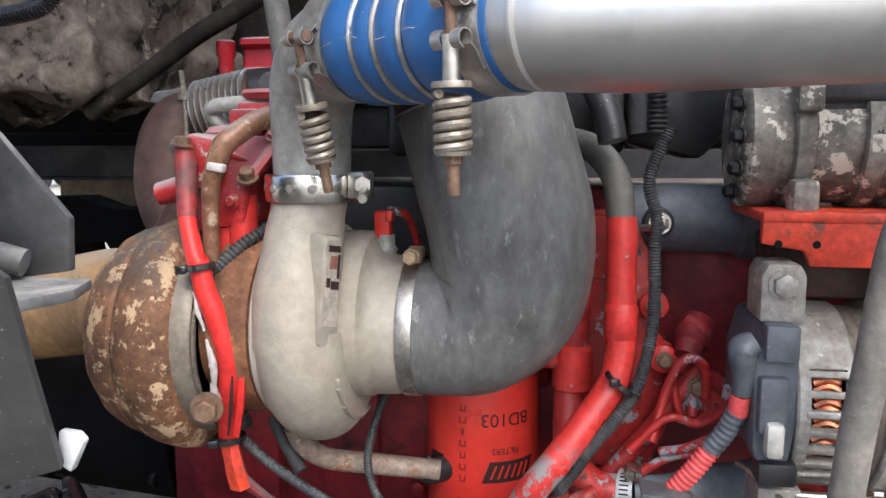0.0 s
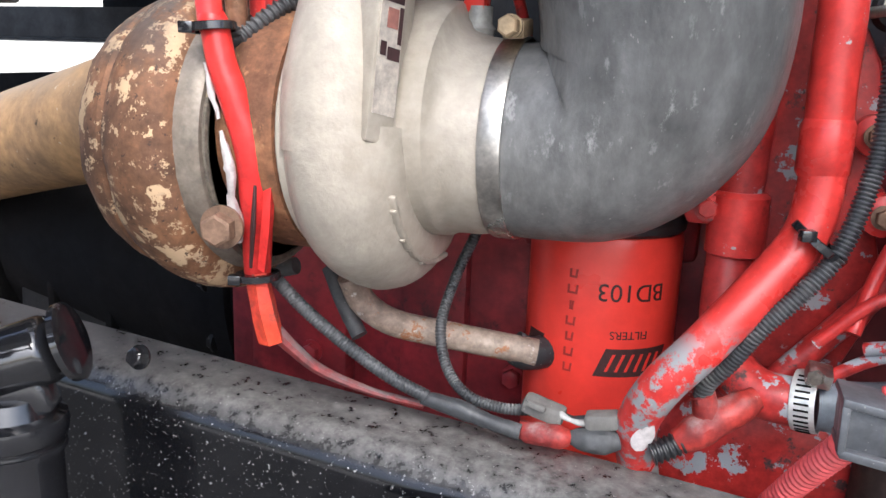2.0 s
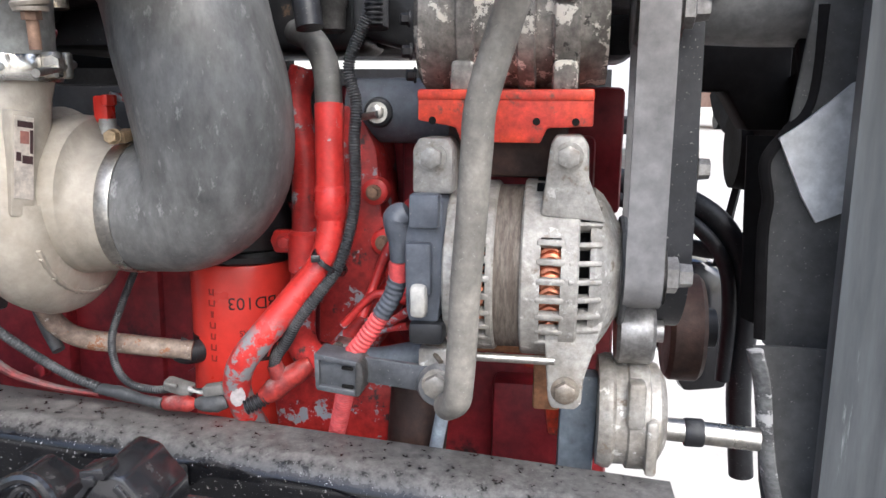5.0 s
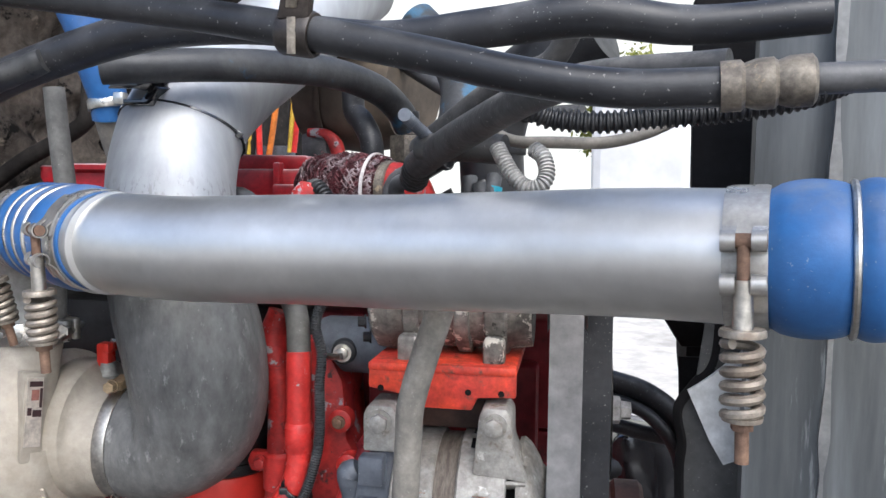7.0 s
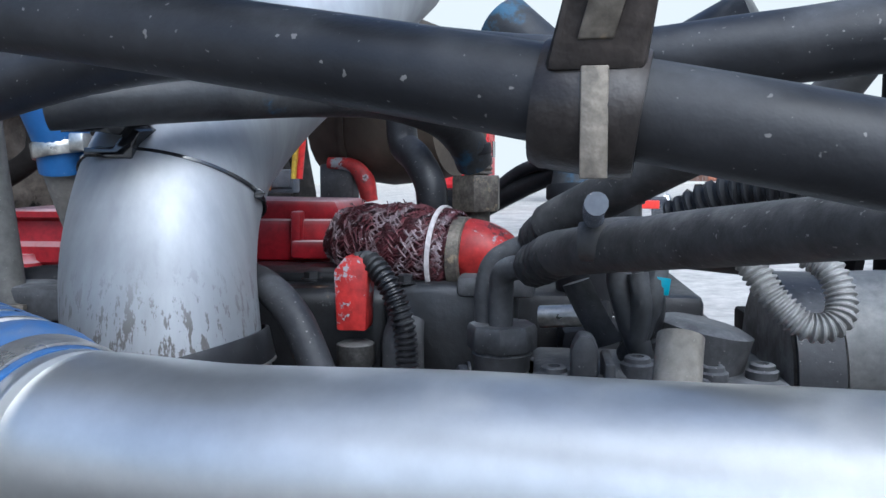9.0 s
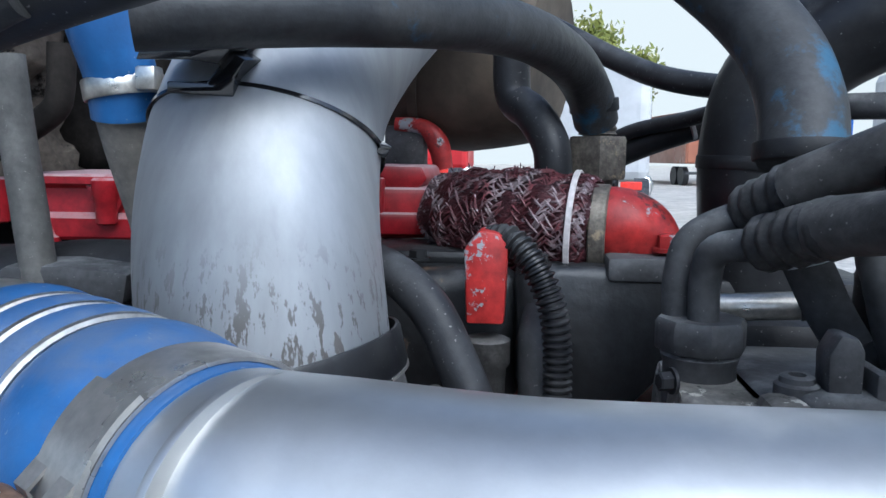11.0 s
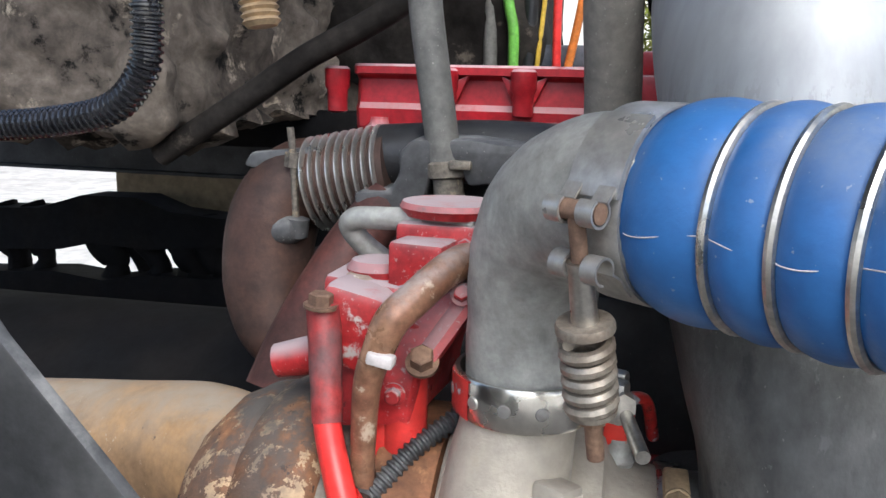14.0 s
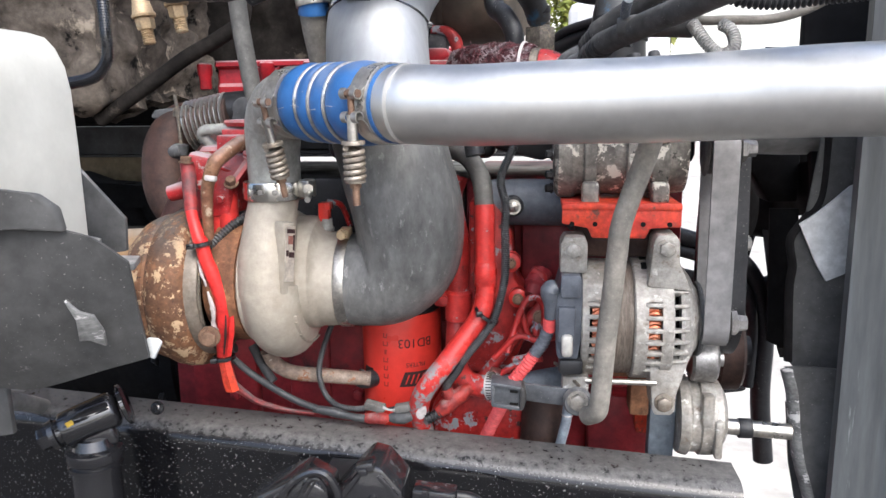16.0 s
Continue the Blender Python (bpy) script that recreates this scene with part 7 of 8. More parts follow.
for a, b, c, dd, ee in (((0.198, 0.780, 1.454), (0.218, 0.720, 1.470), (0.286, 0.580, 1.492), (0.374, 0.430, 1.513), (0.472, 0.380, 1.515)), ((0.200, 0.820, 1.470), (0.218, 0.760, 1.492), (0.316, 0.670, 1.548), (0.367, 0.640, 1.572), (0.410, 0.600, 1.683))):
    a, b, c, dd, ee = Vector(a), Vector(b), Vector(c), Vector(dd), Vector(ee)
    prof = []
    L = (b - a).length
    for k in range(5):
        prof += [(L * k / 5, 0.0145), (L * (k + 0.3) / 5, 0.0175), (L * (k + 0.6) / 5, 0.0172), (L * (k + 0.85) / 5, 0.0150)]
    part("crimp", rough_up(lathe([(0, 0.012)] + prof + [(L, 0.0145)], a, b - a, 12), 0.0016, 70), "ferrule_dark", lines, "lumpy crimped sleeve", sharp=60)
    part("hose_run", tube([b - (b - a) * 0.15, b, c, dd, ee], [0.0155, 0.0160, 0.0150, 0.0115, 0.0115], 22), "rubber_line", lines)
solo("support_strip", tube([(0.231, 0.800, 1.439), (0.245, 0.800, 1.411), (0.258, 0.800, 1.390)], 0.017, 8, flat=0.25), "iron_grey", "flat grey support strip under the hoses", "bracket")
band = thing("hose_clamp", (0.227, 0.880, 1.398), "steel T-bolt clamp on the radiator hose", "hose clamp")
part("clamp_band", ring((0.267, 1.020, 1.370), (0, 0, 1), 0.048, 0.022, 0.002, 40), "steel", band)
part("clamp_bolt", tube([(0.203, 0.895, 1.393), (0.259, 0.880, 1.399)], 0.0105, 14), "steel", band)
part("clamp_nut", tube([(0.257, 0.880, 1.399), (0.264, 0.878, 1.400)], 0.013, 6), "iron_dark", band)
tbox = thing("thermostat_housing", (0.30, 0.83, 1.33), "grey cast housing with bolts at the front of the head", "housing")
TB = Vector((0.242, 0.800, 1.373))
part("casting", block((0.295, 0.820, TB.z - 0.022), (0.20, 0.15, 0.030), 0.008, segments=3), "iron_grey", tbox)
part("front_step", block((0.27, 0.752, TB.z - 0.012), (0.12, 0.030, 0.028), 0.008, segments=3), "iron_grey", tbox)
for x, y, z in ((0.214, 0.757, 1.376), (0.275, 0.757, 1.385), (0.335, 0.79, 1.372), (0.375, 0.80, 1.372)):
    part("socket_cap", lathe([(-0.012, 0.0125), (0.0, 0.0125), (0.0015, 0.0100), (0.0045, 0.0095), (0.0055, 0.0080), (0.0055, 0.0050), (0.0020, 0.0045), (0.0020, 0)], (x, y, z), (0, 0, 1), 20), "iron_grey", tbox)
part("upright_lug", prism([(-0.009, -0.03), (0.009, -0.03), (0.010, 0.018), (0.006, 0.026), (-0.004, 0.028), (-0.010, 0.016)], (0.236, 0.745, 1.380), 0.022, bevel=0.003), "iron_grey", tbox)
part("pipe_saddle", lathe([(-0.022, 0.018), (-0.020, 0.022), (-0.006, 0.022), (-0.003, 0.017), (0.004, 0.017), (0.008, 0.023), (0.026, 0.024), (0.030, 0.018)], (0.278, 0.765, 1.362), (1, 0.1, 0.05), 24), "iron_grey", tbox)
part("rib", block((0.254, 0.765, TB.z + 0.002), (0.008, 0.05, 0.026), 0.003), "iron_grey", tbox)
part("cast_body", lathe([(0, 0.03), (0.0, 0.038), (0.03, 0.04), (0.034, 0.03)], (0.33, 0.83, 1.37), (0.2, 0, 1), 24), "iron_grey", tbox)

# wrapped pipe: red elbow with a knitted heat sleeve
wrap = thing("wrapped_pipe", (0.07, 0.93, 1.43), "dark red pipe wrapped in a frayed knitted heat sleeve", "pipe")
bm = tube([(-0.026, 1.050, 1.449), (0.006, 1.030, 1.450), (0.044, 1.005, 1.446), (0.083, 0.980, 1.444), (0.121, 0.965, 1.443)], [0.030, 0.041, 0.0445, 0.044, 0.038], 28, 10)
rough_up(bm, 0.006, 50)
part("knitted_sleeve", bm, "foil", wrap)
WRAP = [Vector(p) for p in ((-0.026, 1.050, 1.449), (0.006, 1.030, 1.450), (0.044, 1.005, 1.446), (0.083, 0.980, 1.444), (0.121, 0.965, 1.443))]
WRAP_R = (0.030, 0.041, 0.0445, 0.044, 0.038)
rnd = random.Random(5)
bm = bmesh.new()
wrap_line = rings_along(spline(WRAP, 20))
last = len(wrap_line) - 1
for row in range(62):
    for k in range(30):
        i = min(max(int(k * last / 29 + rnd.uniform(-1, 1)), 0), last - 6)
        a = 2 * math.pi * (row + 0.5 * (k % 2) + rnd.uniform(-0.6, 0.6)) / 62
        twist = (1 if k % 2 else -1) * rnd.uniform(0.0, 0.085)
        path = []
        for s in range(6):
            q, u, v = wrap_line[i + s]
            rr = float(np.interp((i + s) / 20, range(5), WRAP_R)) + 0.0010 + 0.0016 * math.sin(math.pi * s / 5) + 0.007 * noise.noise(q * 45 + u * a)
            path.append(q + (u * math.cos(a + twist * s) + v * math.sin(a + twist * s)) * rr)
        tube(path, [0.0004, 0.0009, 0.0011, 0.0011, 0.0009, 0.0004], 4, 1, bm=bm)
for k in range(40):
    i, a = rnd.randrange(0, last - 12), rnd.uniform(0, 6.28)
    path = []
    for s in range(6):
        q, u, v = wrap_line[i + s]
        rr = float(np.interp((i + s) / 20, range(5), WRAP_R)) + 0.004 + 0.0012 * s * rnd.random()
        path.append(q + (u * math.cos(a + 0.08 * s) + v * math.sin(a + 0.08 * s)) * rr)
    tube(path, 0.0006, 4, 1, bm=bm)
part("frayed_weave", bm, "strand", wrap, "frayed pale strands")
part("sleeve_end", ring((0.122, 0.966, 1.443), (1, -0.2, -0.03), 0.033, 0.014, 0.006, 30), "ferrule", wrap)
part("red_elbow", tube([(0.112, 0.970, 1.444), (0.132, 0.965, 1.448), (0.153, 0.965, 1.441), (0.166, 0.965, 1.421)], [0.030, 0.032, 0.031, 0.028], 26), "red_worn", wrap)
part("flange", block((0.160, 0.940, 1.417), (0.075, 0.06, 0.020), 0.005), "iron_grey", wrap)
part("flange_bolt", hexbolt((0.173, 0.930, 1.430), (0, 0, 1), 0.010, 0.014), "red_worn", wrap)
part("white_tie", ring((0.101, 0.973, 1.443), (1, -0.2, -0.05), 0.0485, 0.005, 0.002, 30), "white_mark", wrap, "pale cable tie")
plug = thing("sensor_plug", (0.032, 0.870, 1.360), "bright red sensor plug on the intake manifold", "sensor")
part("plug_body", prism([(-0.014, -0.036), (0.014, -0.036), (0.0165, 0.020), (0.010, 0.032), (-0.004, 0.034), (-0.016, 0.020)], (0.030, 0.865, 1.417), 0.03, bevel=0.0025), "red_worn", plug)
part("sensor_base", lathe([(-0.05, 0.010), (-0.046, 0.014), (-0.022, 0.015), (-0.018, 0.018), (0.0, 0.018), (0.002, 0.014)], (0.031, 0.878, 1.367), (0, 0, 1), 20), "ferrule_dark", plug)
solo("wiring_conduit", ribbed([(0.033, 0.885, 1.442), (0.048, 0.875, 1.443), (0.065, 0.865, 1.426), (0.078, 0.860, 1.398), (0.083, 0.860, 1.369), (0.084, 0.860, 1.323)], 0.0110, 0.0055, 0.24), "plastic", "black corrugated conduit bending from the red plug", "conduit", "corrugated conduits")
bits = thing("red_sensor", (-0.044, 1.250, 1.495), "small red fuel connector beside the valve cover", "connector")
part("elbow", tube([(-0.101, 1.250, 1.543), (-0.066, 1.250, 1.539), (-0.048, 1.250, 1.519), (-0.041, 1.250, 1.488)], [0.008, 0.010, 0.014, 0.012], 14), "red_worn", bits)
part("body", block((-0.090, 1.270, 1.512), (0.05, 0.04, 0.06), 0.006), "iron_grey", bits)

# dark dome of the cab's far side above the engine, seen past the intake pipe
solo("air_cleaner", tube([(-0.094, 1.350, 1.652), (-0.002, 1.330, 1.634), (0.088, 1.300, 1.623)], [0.13, 0.125, 0.10], 32), "housing_brown", "dusty brown round housing hanging beyond the engine", "air cleaner")
solo("filler_hose", tube([(-0.295, 0.780, 1.760), (-0.256, 0.785, 1.695), (-0.232, 0.795, 1.640), (-0.224, 0.810, 1.590), (-0.220, 0.822, 1.558), (-0.221, 0.830, 1.530)], [0.024, 0.024, 0.024, 0.0245, 0.024, 0.0235], 24), "blue", "blue silicone hose clamped on a grey stub", "hose", "blue silicone hoses")
fcl = thing("worm_clamp", (-0.216, 0.820, 1.543), "steel worm-drive clamp on the blue hose", "hose clamp")
part("clamp_band", ring((-0.220, 0.826, 1.549), (0.14, 0.02, -1), 0.0255, 0.014, 0.002, 32), "steel", fcl)
part("screw_box", block((-0.191, 0.805, 1.553), (0.014, 0.014, 0.016), 0.002), "steel", fcl)
solo("filler_stub", tube([(-0.222, 0.830, 1.536), (-0.222, 0.845, 1.505), (-0.219, 0.870, 1.449), (-0.219, 0.890, 1.393)], 0.0215, 20), "rubber_grey", "grey rubber stub below the blue hose", "hose")
solo("corrugated_loop", ribbed([(0.312, 0.620, 1.482), (0.319, 0.612, 1.470), (0.328, 0.605, 1.456), (0.341, 0.600, 1.445), (0.354, 0.600, 1.447), (0.359, 0.605, 1.458), (0.355, 0.612, 1.473), (0.345, 0.620, 1.481)], 0.0080, 0.0034, 0.22), "conduit_pale", "small looped grey corrugated conduit", "conduit", "corrugated conduits")
solo("tape_wrap", tube([(0.228, 0.660, 1.483), (0.250, 0.655, 1.484), (0.278, 0.650, 1.484), (0.317, 0.640, 1.481)], [0.012, 0.0145, 0.0150, 0.0145], 16), "rubber_line", "grey taped hose end above the pipe", "hose")

# corrugated conduit and thin lines running to the radiator above the pipe
solo("wiring_conduit", ribbed([(0.279, 0.640, 1.499), (0.308, 0.620, 1.514), (0.338, 0.600, 1.515), (0.365, 0.600, 1.506), (0.410, 0.600, 1.503), (0.449, 0.600, 1.507), (0.482, 0.600, 1.509), (0.528, 0.600, 1.514), (0.574, 0.600, 1.523), (0.624, 0.620, 1.542)], 0.0105, 0.0065, 0.25), "plastic", "black corrugated conduit running over to the radiator", "conduit", "corrugated conduits")
solo("wire_loom", tube([(0.287, 0.660, 1.510), (0.321, 0.660, 1.491), (0.365, 0.660, 1.489), (0.413, 0.660, 1.489), (0.450, 0.660, 1.498), (0.480, 0.660, 1.512)], 0.0060, 10), "rubber_grey", "thin grey wire loom under the conduit", "wiring")

solo("heater_hose_clamp", ring((0.238, 0.842, 1.509), (0, 0.1, 1), 0.0288, 0.012, 0.0022, 36), "iron_dark", "dark band clamp on the blue-striped hose end", "hose clamp")
solo("manifold_boss", tube([(0.075, 0.885, 1.323), (0.074, 0.890, 1.366), (0.076, 0.900, 1.387)], [0.020, 0.020, 0.017], 20), "iron_grey", "dusty round boss beside the red plug", "engine part")
solo("line_tie", ring((0.245, 1.210, 1.539), (1, -0.1, 0.35), 0.0125, 0.005, 0.002, 20), "white_mark", "white cable tie round the taped wiring bundle", "cable tie", "cable ties")

hs = [o for o in bpy.data.objects if o.name.startswith("coolant_hose") and o.get("label", "").startswith("grey hose with blue")]
if hs:
    part("end_ferrule", ring((0.122, 1.062, 1.553), (0.1, 0.1, -1), 0.0215, 0.012, 0.002, 28), "iron_dark", hs[0])

# taped connectors and conduit beside the crimped hoses
con = thing("connector_bundle", (0.288, 0.820, 1.386), "black taped connectors with a scrap of teal tape", "connector")
part("loom", tube([(0.275, 0.800, 1.452), (0.280, 0.800, 1.434), (0.283, 0.810, 1.411), (0.283, 0.820, 1.382), (0.286, 0.830, 1.352)], [0.015, 0.020, 0.019, 0.014, 0.012], 14), "plastic", con)
for pts, r in (([(0.262, 0.790, 1.456), (0.266, 0.782, 1.430), (0.276, 0.785, 1.400), (0.284, 0.80, 1.375)], 0.010), ([(0.292, 0.790, 1.458), (0.288, 0.778, 1.434), (0.280, 0.785, 1.404), (0.272, 0.80, 1.380)], 0.009), ([(0.276, 0.775, 1.450), (0.279, 0.772, 1.425), (0.277, 0.780, 1.398)], 0.008)):
    part("taped_branch", rough_up(tube(pts, r, 12), 0.0014, 110), "conduit", con)
part("tape", ring((0.2905, 0.783, 1.440), (0.15, 0.1, 1), 0.0095, 0.013, 0.0012, 20), "teal", con, "teal tape")
part("hook", tube([(0.288, 0.800, 1.376), (0.291, 0.800, 1.391), (0.301, 0.800, 1.393), (0.308, 0.800, 1.376)], 0.004, 8), "plastic", con)
clipb = solo("hose_tie", ring((0.244, 0.720, 1.482), (1, -0.3, 0.25), 0.0180, 0.006, 0.002, 24), "plastic", "black tie round the crimped hose", "cable tie", "cable ties")
part("tie_head", block((0.235, 0.695, 1.485), (0.012, 0.008, 0.008), 0.001), "plastic_gloss", clipb)
solo("wiring_conduit", ribbed([(0.239, 0.700, 1.487), (0.236, 0.660, 1.496), (0.233, 0.620, 1.503), (0.232, 0.580, 1.509)], 0.0062, 0.0042, 0.22), "plastic_grey", "thin grey corrugated conduit along the crimped hose", "conduit", "corrugated conduits")

for name, at, axis, r, mat, note in (
    ("radiator_hose", (0.2625, 1.030, 1.50), (0.02, 0, 1), 0.0478, "iron_dark", "moulded band round the hose"),
    ("air_cleaner", (-0.045, 1.338, 1.642), (1, -0.2, -0.2), 0.1275, "housing_brown", "raised seam round the housing"),
    ("vent_hose", (0.083, 1.020, 1.482), (0.05, 0, -1), 0.0178, "iron_dark", "dark clamp at the hose end"),
):
    part("band", ring(at, axis, r, 0.012, 0.0022, 40), mat, bpy.data.objects[name], note)

# ---- cab underside and dark structure behind ----
cab = thing("cab_underside", (-0.9, 1.5, 1.45), "mud-caked dark underside of the truck cab", "cab", kind="structure")


def caked(name, at, size, mat, amount=0.03, cuts=14, turn=(0, 0, 0)):
    bm = bmesh.new()
    bmesh.ops.create_cube(bm, size=1.0)
    bmesh.ops.subdivide_edges(bm, edges=bm.edges[:], cuts=cuts, use_grid_fill=True)
    bmesh.ops.scale(bm, vec=size, verts=bm.verts)
    rough_up(bm, amount, 9)
    rough_up(bm, amount * 0.5, 26)
    bm.transform(pose(*at, *turn))
    return part(name, bm, mat, cab, sharp=80)


caked("floor_pan", (-1.40, 1.45, 1.72), (1.36, 0.8, 0.64), "cab_under", 0.05, 44)
# Two dark backings; the shade behind the engine is put into their colour.
caked("fire_wall", (-0.66, 1.72, 1.98), (0.6, 0.30, 1.0), "cab_dark", 0.03, 30)
caked("step_well", (-0.70, 1.90, 1.93), (0.70, 0.10, 1.10), "cab_dark", 0.02, 20)
# Unseen block overhead, added to keep sky light off the cab's underside.
part("cab_floor", block((-1.40, 1.45, 2.42), (2.1, 2.0, 0.9), 0.05), "black", cab)
part("cross_beam", block((-1.1, 1.55, 1.385), (1.3, 0.06, 0.07), 0.006), "black", cab)
# Mount pipe takes the same darkened tone to sink into the shade.
part("cab_mount_pipe", tube([(-0.76, 1.100, 1.366), (-0.719, 1.100, 1.391), (-0.640, 1.100, 1.439), (-0.569, 1.100, 1.484), (-0.501, 1.100, 1.518), (-0.452, 1.100, 1.547), (-0.440, 1.100, 1.571), (-0.436, 1.100, 1.62)], 0.0145, 14), "cab_dark", cab)
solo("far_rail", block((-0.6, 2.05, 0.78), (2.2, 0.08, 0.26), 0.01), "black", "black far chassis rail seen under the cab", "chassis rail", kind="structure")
# Invented gearbox shapes give form to the dark area behind the rail.
gb = thing("gearbox", (-1.1, 1.3, 0.42), "made-up black gearbox shapes filling the dark under the cab", "gearbox", kind="structure")
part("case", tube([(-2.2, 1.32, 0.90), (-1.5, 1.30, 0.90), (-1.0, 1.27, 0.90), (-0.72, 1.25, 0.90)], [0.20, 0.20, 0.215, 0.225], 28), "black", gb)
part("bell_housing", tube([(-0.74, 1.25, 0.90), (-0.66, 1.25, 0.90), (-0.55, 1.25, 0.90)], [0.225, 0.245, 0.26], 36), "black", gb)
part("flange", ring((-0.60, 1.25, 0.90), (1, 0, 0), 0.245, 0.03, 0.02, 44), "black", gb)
# Plain black block added to close off the pale ground behind.
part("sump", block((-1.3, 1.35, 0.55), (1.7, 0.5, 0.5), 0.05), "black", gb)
for k in range(9):
    a = radians(100 + 20 * k)
    part("flange_bolt", hexbolt((-0.617, 1.25 + 0.256 * math.cos(a), 0.90 + 0.256 * math.sin(a)), (-1, 0, 0), 0.010, 0.012), "iron_dark", gb)
    if k < 6:
        part("rib", block((-0.85 - 0.11 * k, 1.085, 0.90), (0.014, 0.05, 0.30), 0.005), "black", gb)
part("side_cover", prism([(-0.12, -0.09), (0.12, -0.09), (0.14, 0.0), (0.10, 0.09), (-0.11, 0.08)], (-0.92, 1.075, 0.86), 0.03, bevel=0.006), "iron_dark", gb)
solo("under_cab_board", slab([(-1.640, 2.200, 1.230), (-1.10, 2.200, 1.230), (-1.10, 2.200, 1.080), (-1.415, 2.200, 1.080), (-1.640, 2.200, 1.080)], (0, 0.05, 0), 0.002), "tan_board", "tan weathered panel seen beyond the chassis", "panel", kind="structure")
# the opposite chassis rail: a dark channel with a dusty lower lip
bm = bmesh.new()
skin(bm, [[(x, y, z) for y, z in ((2.08, 1.33), (2.08, 1.238), (2.06, 1.236), (2.06, 1.228), (2.16, 1.228), (2.16, 1.33))] for x in (-5.0, -3.0, -1.5, -0.5, 0.42)])
solo("far_chassis_rail", bm, "iron_dark", "dark steel chassis rail on the truck's far side", "chassis rail", kind="structure", sharp=40)
# Flat black outlines: the dark space under the cab built as solid sheets.
solo("transmission_cover", slab([(-2.548, 1.900, 1.101), (-1.650, 1.900, 1.146), (-1.519, 1.900, 1.185), (-1.364, 1.900, 1.188), (-1.275, 1.900, 1.158), (-1.143, 1.900, 1.149), (-0.767, 1.900, 1.164), (-0.767, 1.900, 1.104), (-1.190, 1.900, 1.074), (-1.342, 1.900, 1.058), (-1.497, 1.900, 1.065), (-1.595, 1.900, 1.042), (-2.570, 1.900, 0.982)], (0, 0.1, 0), 0), "black", "black hump outline standing for dark parts under the cab", "cover", kind="structure")
solo("under_cab_floor", slab([(-3.465, 1.900, 0.843), (-1.616, 1.900, 0.983), (-1.473, 1.900, 0.970), (-1.346, 1.900, 0.993), (-1.164, 1.900, 0.997), (-0.635, 1.900, 1.050), (-0.625, 1.900, -0.370), (-4.018, 1.900, -1.205)], (0, 0.1, 0), 0), "black", "flat dark sheet standing for the shaded space under the cab", "chassis", kind="structure")
rnd = random.Random(11)
# Made-up dark lumps that split the bright gap into smaller openings.
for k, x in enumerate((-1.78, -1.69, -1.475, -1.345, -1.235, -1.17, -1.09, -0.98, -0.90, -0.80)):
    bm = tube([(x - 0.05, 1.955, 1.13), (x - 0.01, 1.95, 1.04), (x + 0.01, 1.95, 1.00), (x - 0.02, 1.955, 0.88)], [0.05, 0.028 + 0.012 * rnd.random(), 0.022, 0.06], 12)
    solo("brake_valve", rough_up(bm, 0.02, 14), "black", "made-up dark lumps parting the bright gap under the cab", "valve", "valves under the cab")
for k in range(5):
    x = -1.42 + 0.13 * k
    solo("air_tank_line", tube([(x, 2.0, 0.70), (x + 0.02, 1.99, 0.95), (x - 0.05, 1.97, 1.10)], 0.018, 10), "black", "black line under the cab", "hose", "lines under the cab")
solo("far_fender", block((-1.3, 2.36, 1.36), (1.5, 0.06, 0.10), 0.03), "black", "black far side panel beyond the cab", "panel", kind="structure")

# dirty overhead bar with two brass-coloured threaded bolts
bar = thing("steering_bar", (-0.255, 0.560, 1.518), "mud-caked black overhead bar with two threaded bolts", "bar")
bm = tube([(-0.331, 0.500, 1.530), (-0.317, 0.535, 1.531), (-0.285, 0.560, 1.533), (-0.239, 0.570, 1.534), (-0.200, 0.580, 1.542), (-0.169, 0.585, 1.552), (-0.135, 0.590, 1.565)], [0.016, 0.0165, 0.0168, 0.0165, 0.015, 0.013, 0.012], 24, 10)
rough_up(bm, 0.0025, 60)
part("bar_body", bm, "hose_dirty", bar)
for t in ((-0.3105, 0.565, 1.481), (-0.3555, 0.567, 1.468)):
    up = Vector((-0.16, 0, 1)).normalized()
    bolt = part("stud_nut", lathe([(0.018, 0.008), (0.018, 0.0100), (0.020, 0.0112), (0.031, 0.0118), (0.033, 0.010), (0.033, 0.008)], t, up, 6, bm=lathe([(0.0325, 0.009), (0.033, 0.0145), (0.036, 0.0150), (0.039, 0.013), (0.055, 0.010)], t, up, 24)), "brass", bar, "corroded brass-coloured flange nut")
    prof = [(0.0, 0.0), (0.0, 0.0062)]
    for k in range(7):
        prof += [(0.0008 + 0.0027 * k, 0.0068), (0.0020 + 0.0027 * k, 0.0082)]
    part("thread", lathe(prof + [(0.021, 0.007)], t, up, 22), "brass", bolt, sharp=25)
solo("wiring_conduit", ribbed([(-0.470, 0.660, 1.640), (-0.452, 0.630, 1.560), (-0.445, 0.620, 1.494), (-0.445, 0.620, 1.469), (-0.449, 0.620, 1.450), (-0.467, 0.620, 1.432), (-0.502, 0.620, 1.424), (-0.556, 0.620, 1.419)], 0.0085, 0.0036, 0.20), "plastic_gloss", "glossy black corrugated conduit under the cab", "conduit", "corrugated conduits")

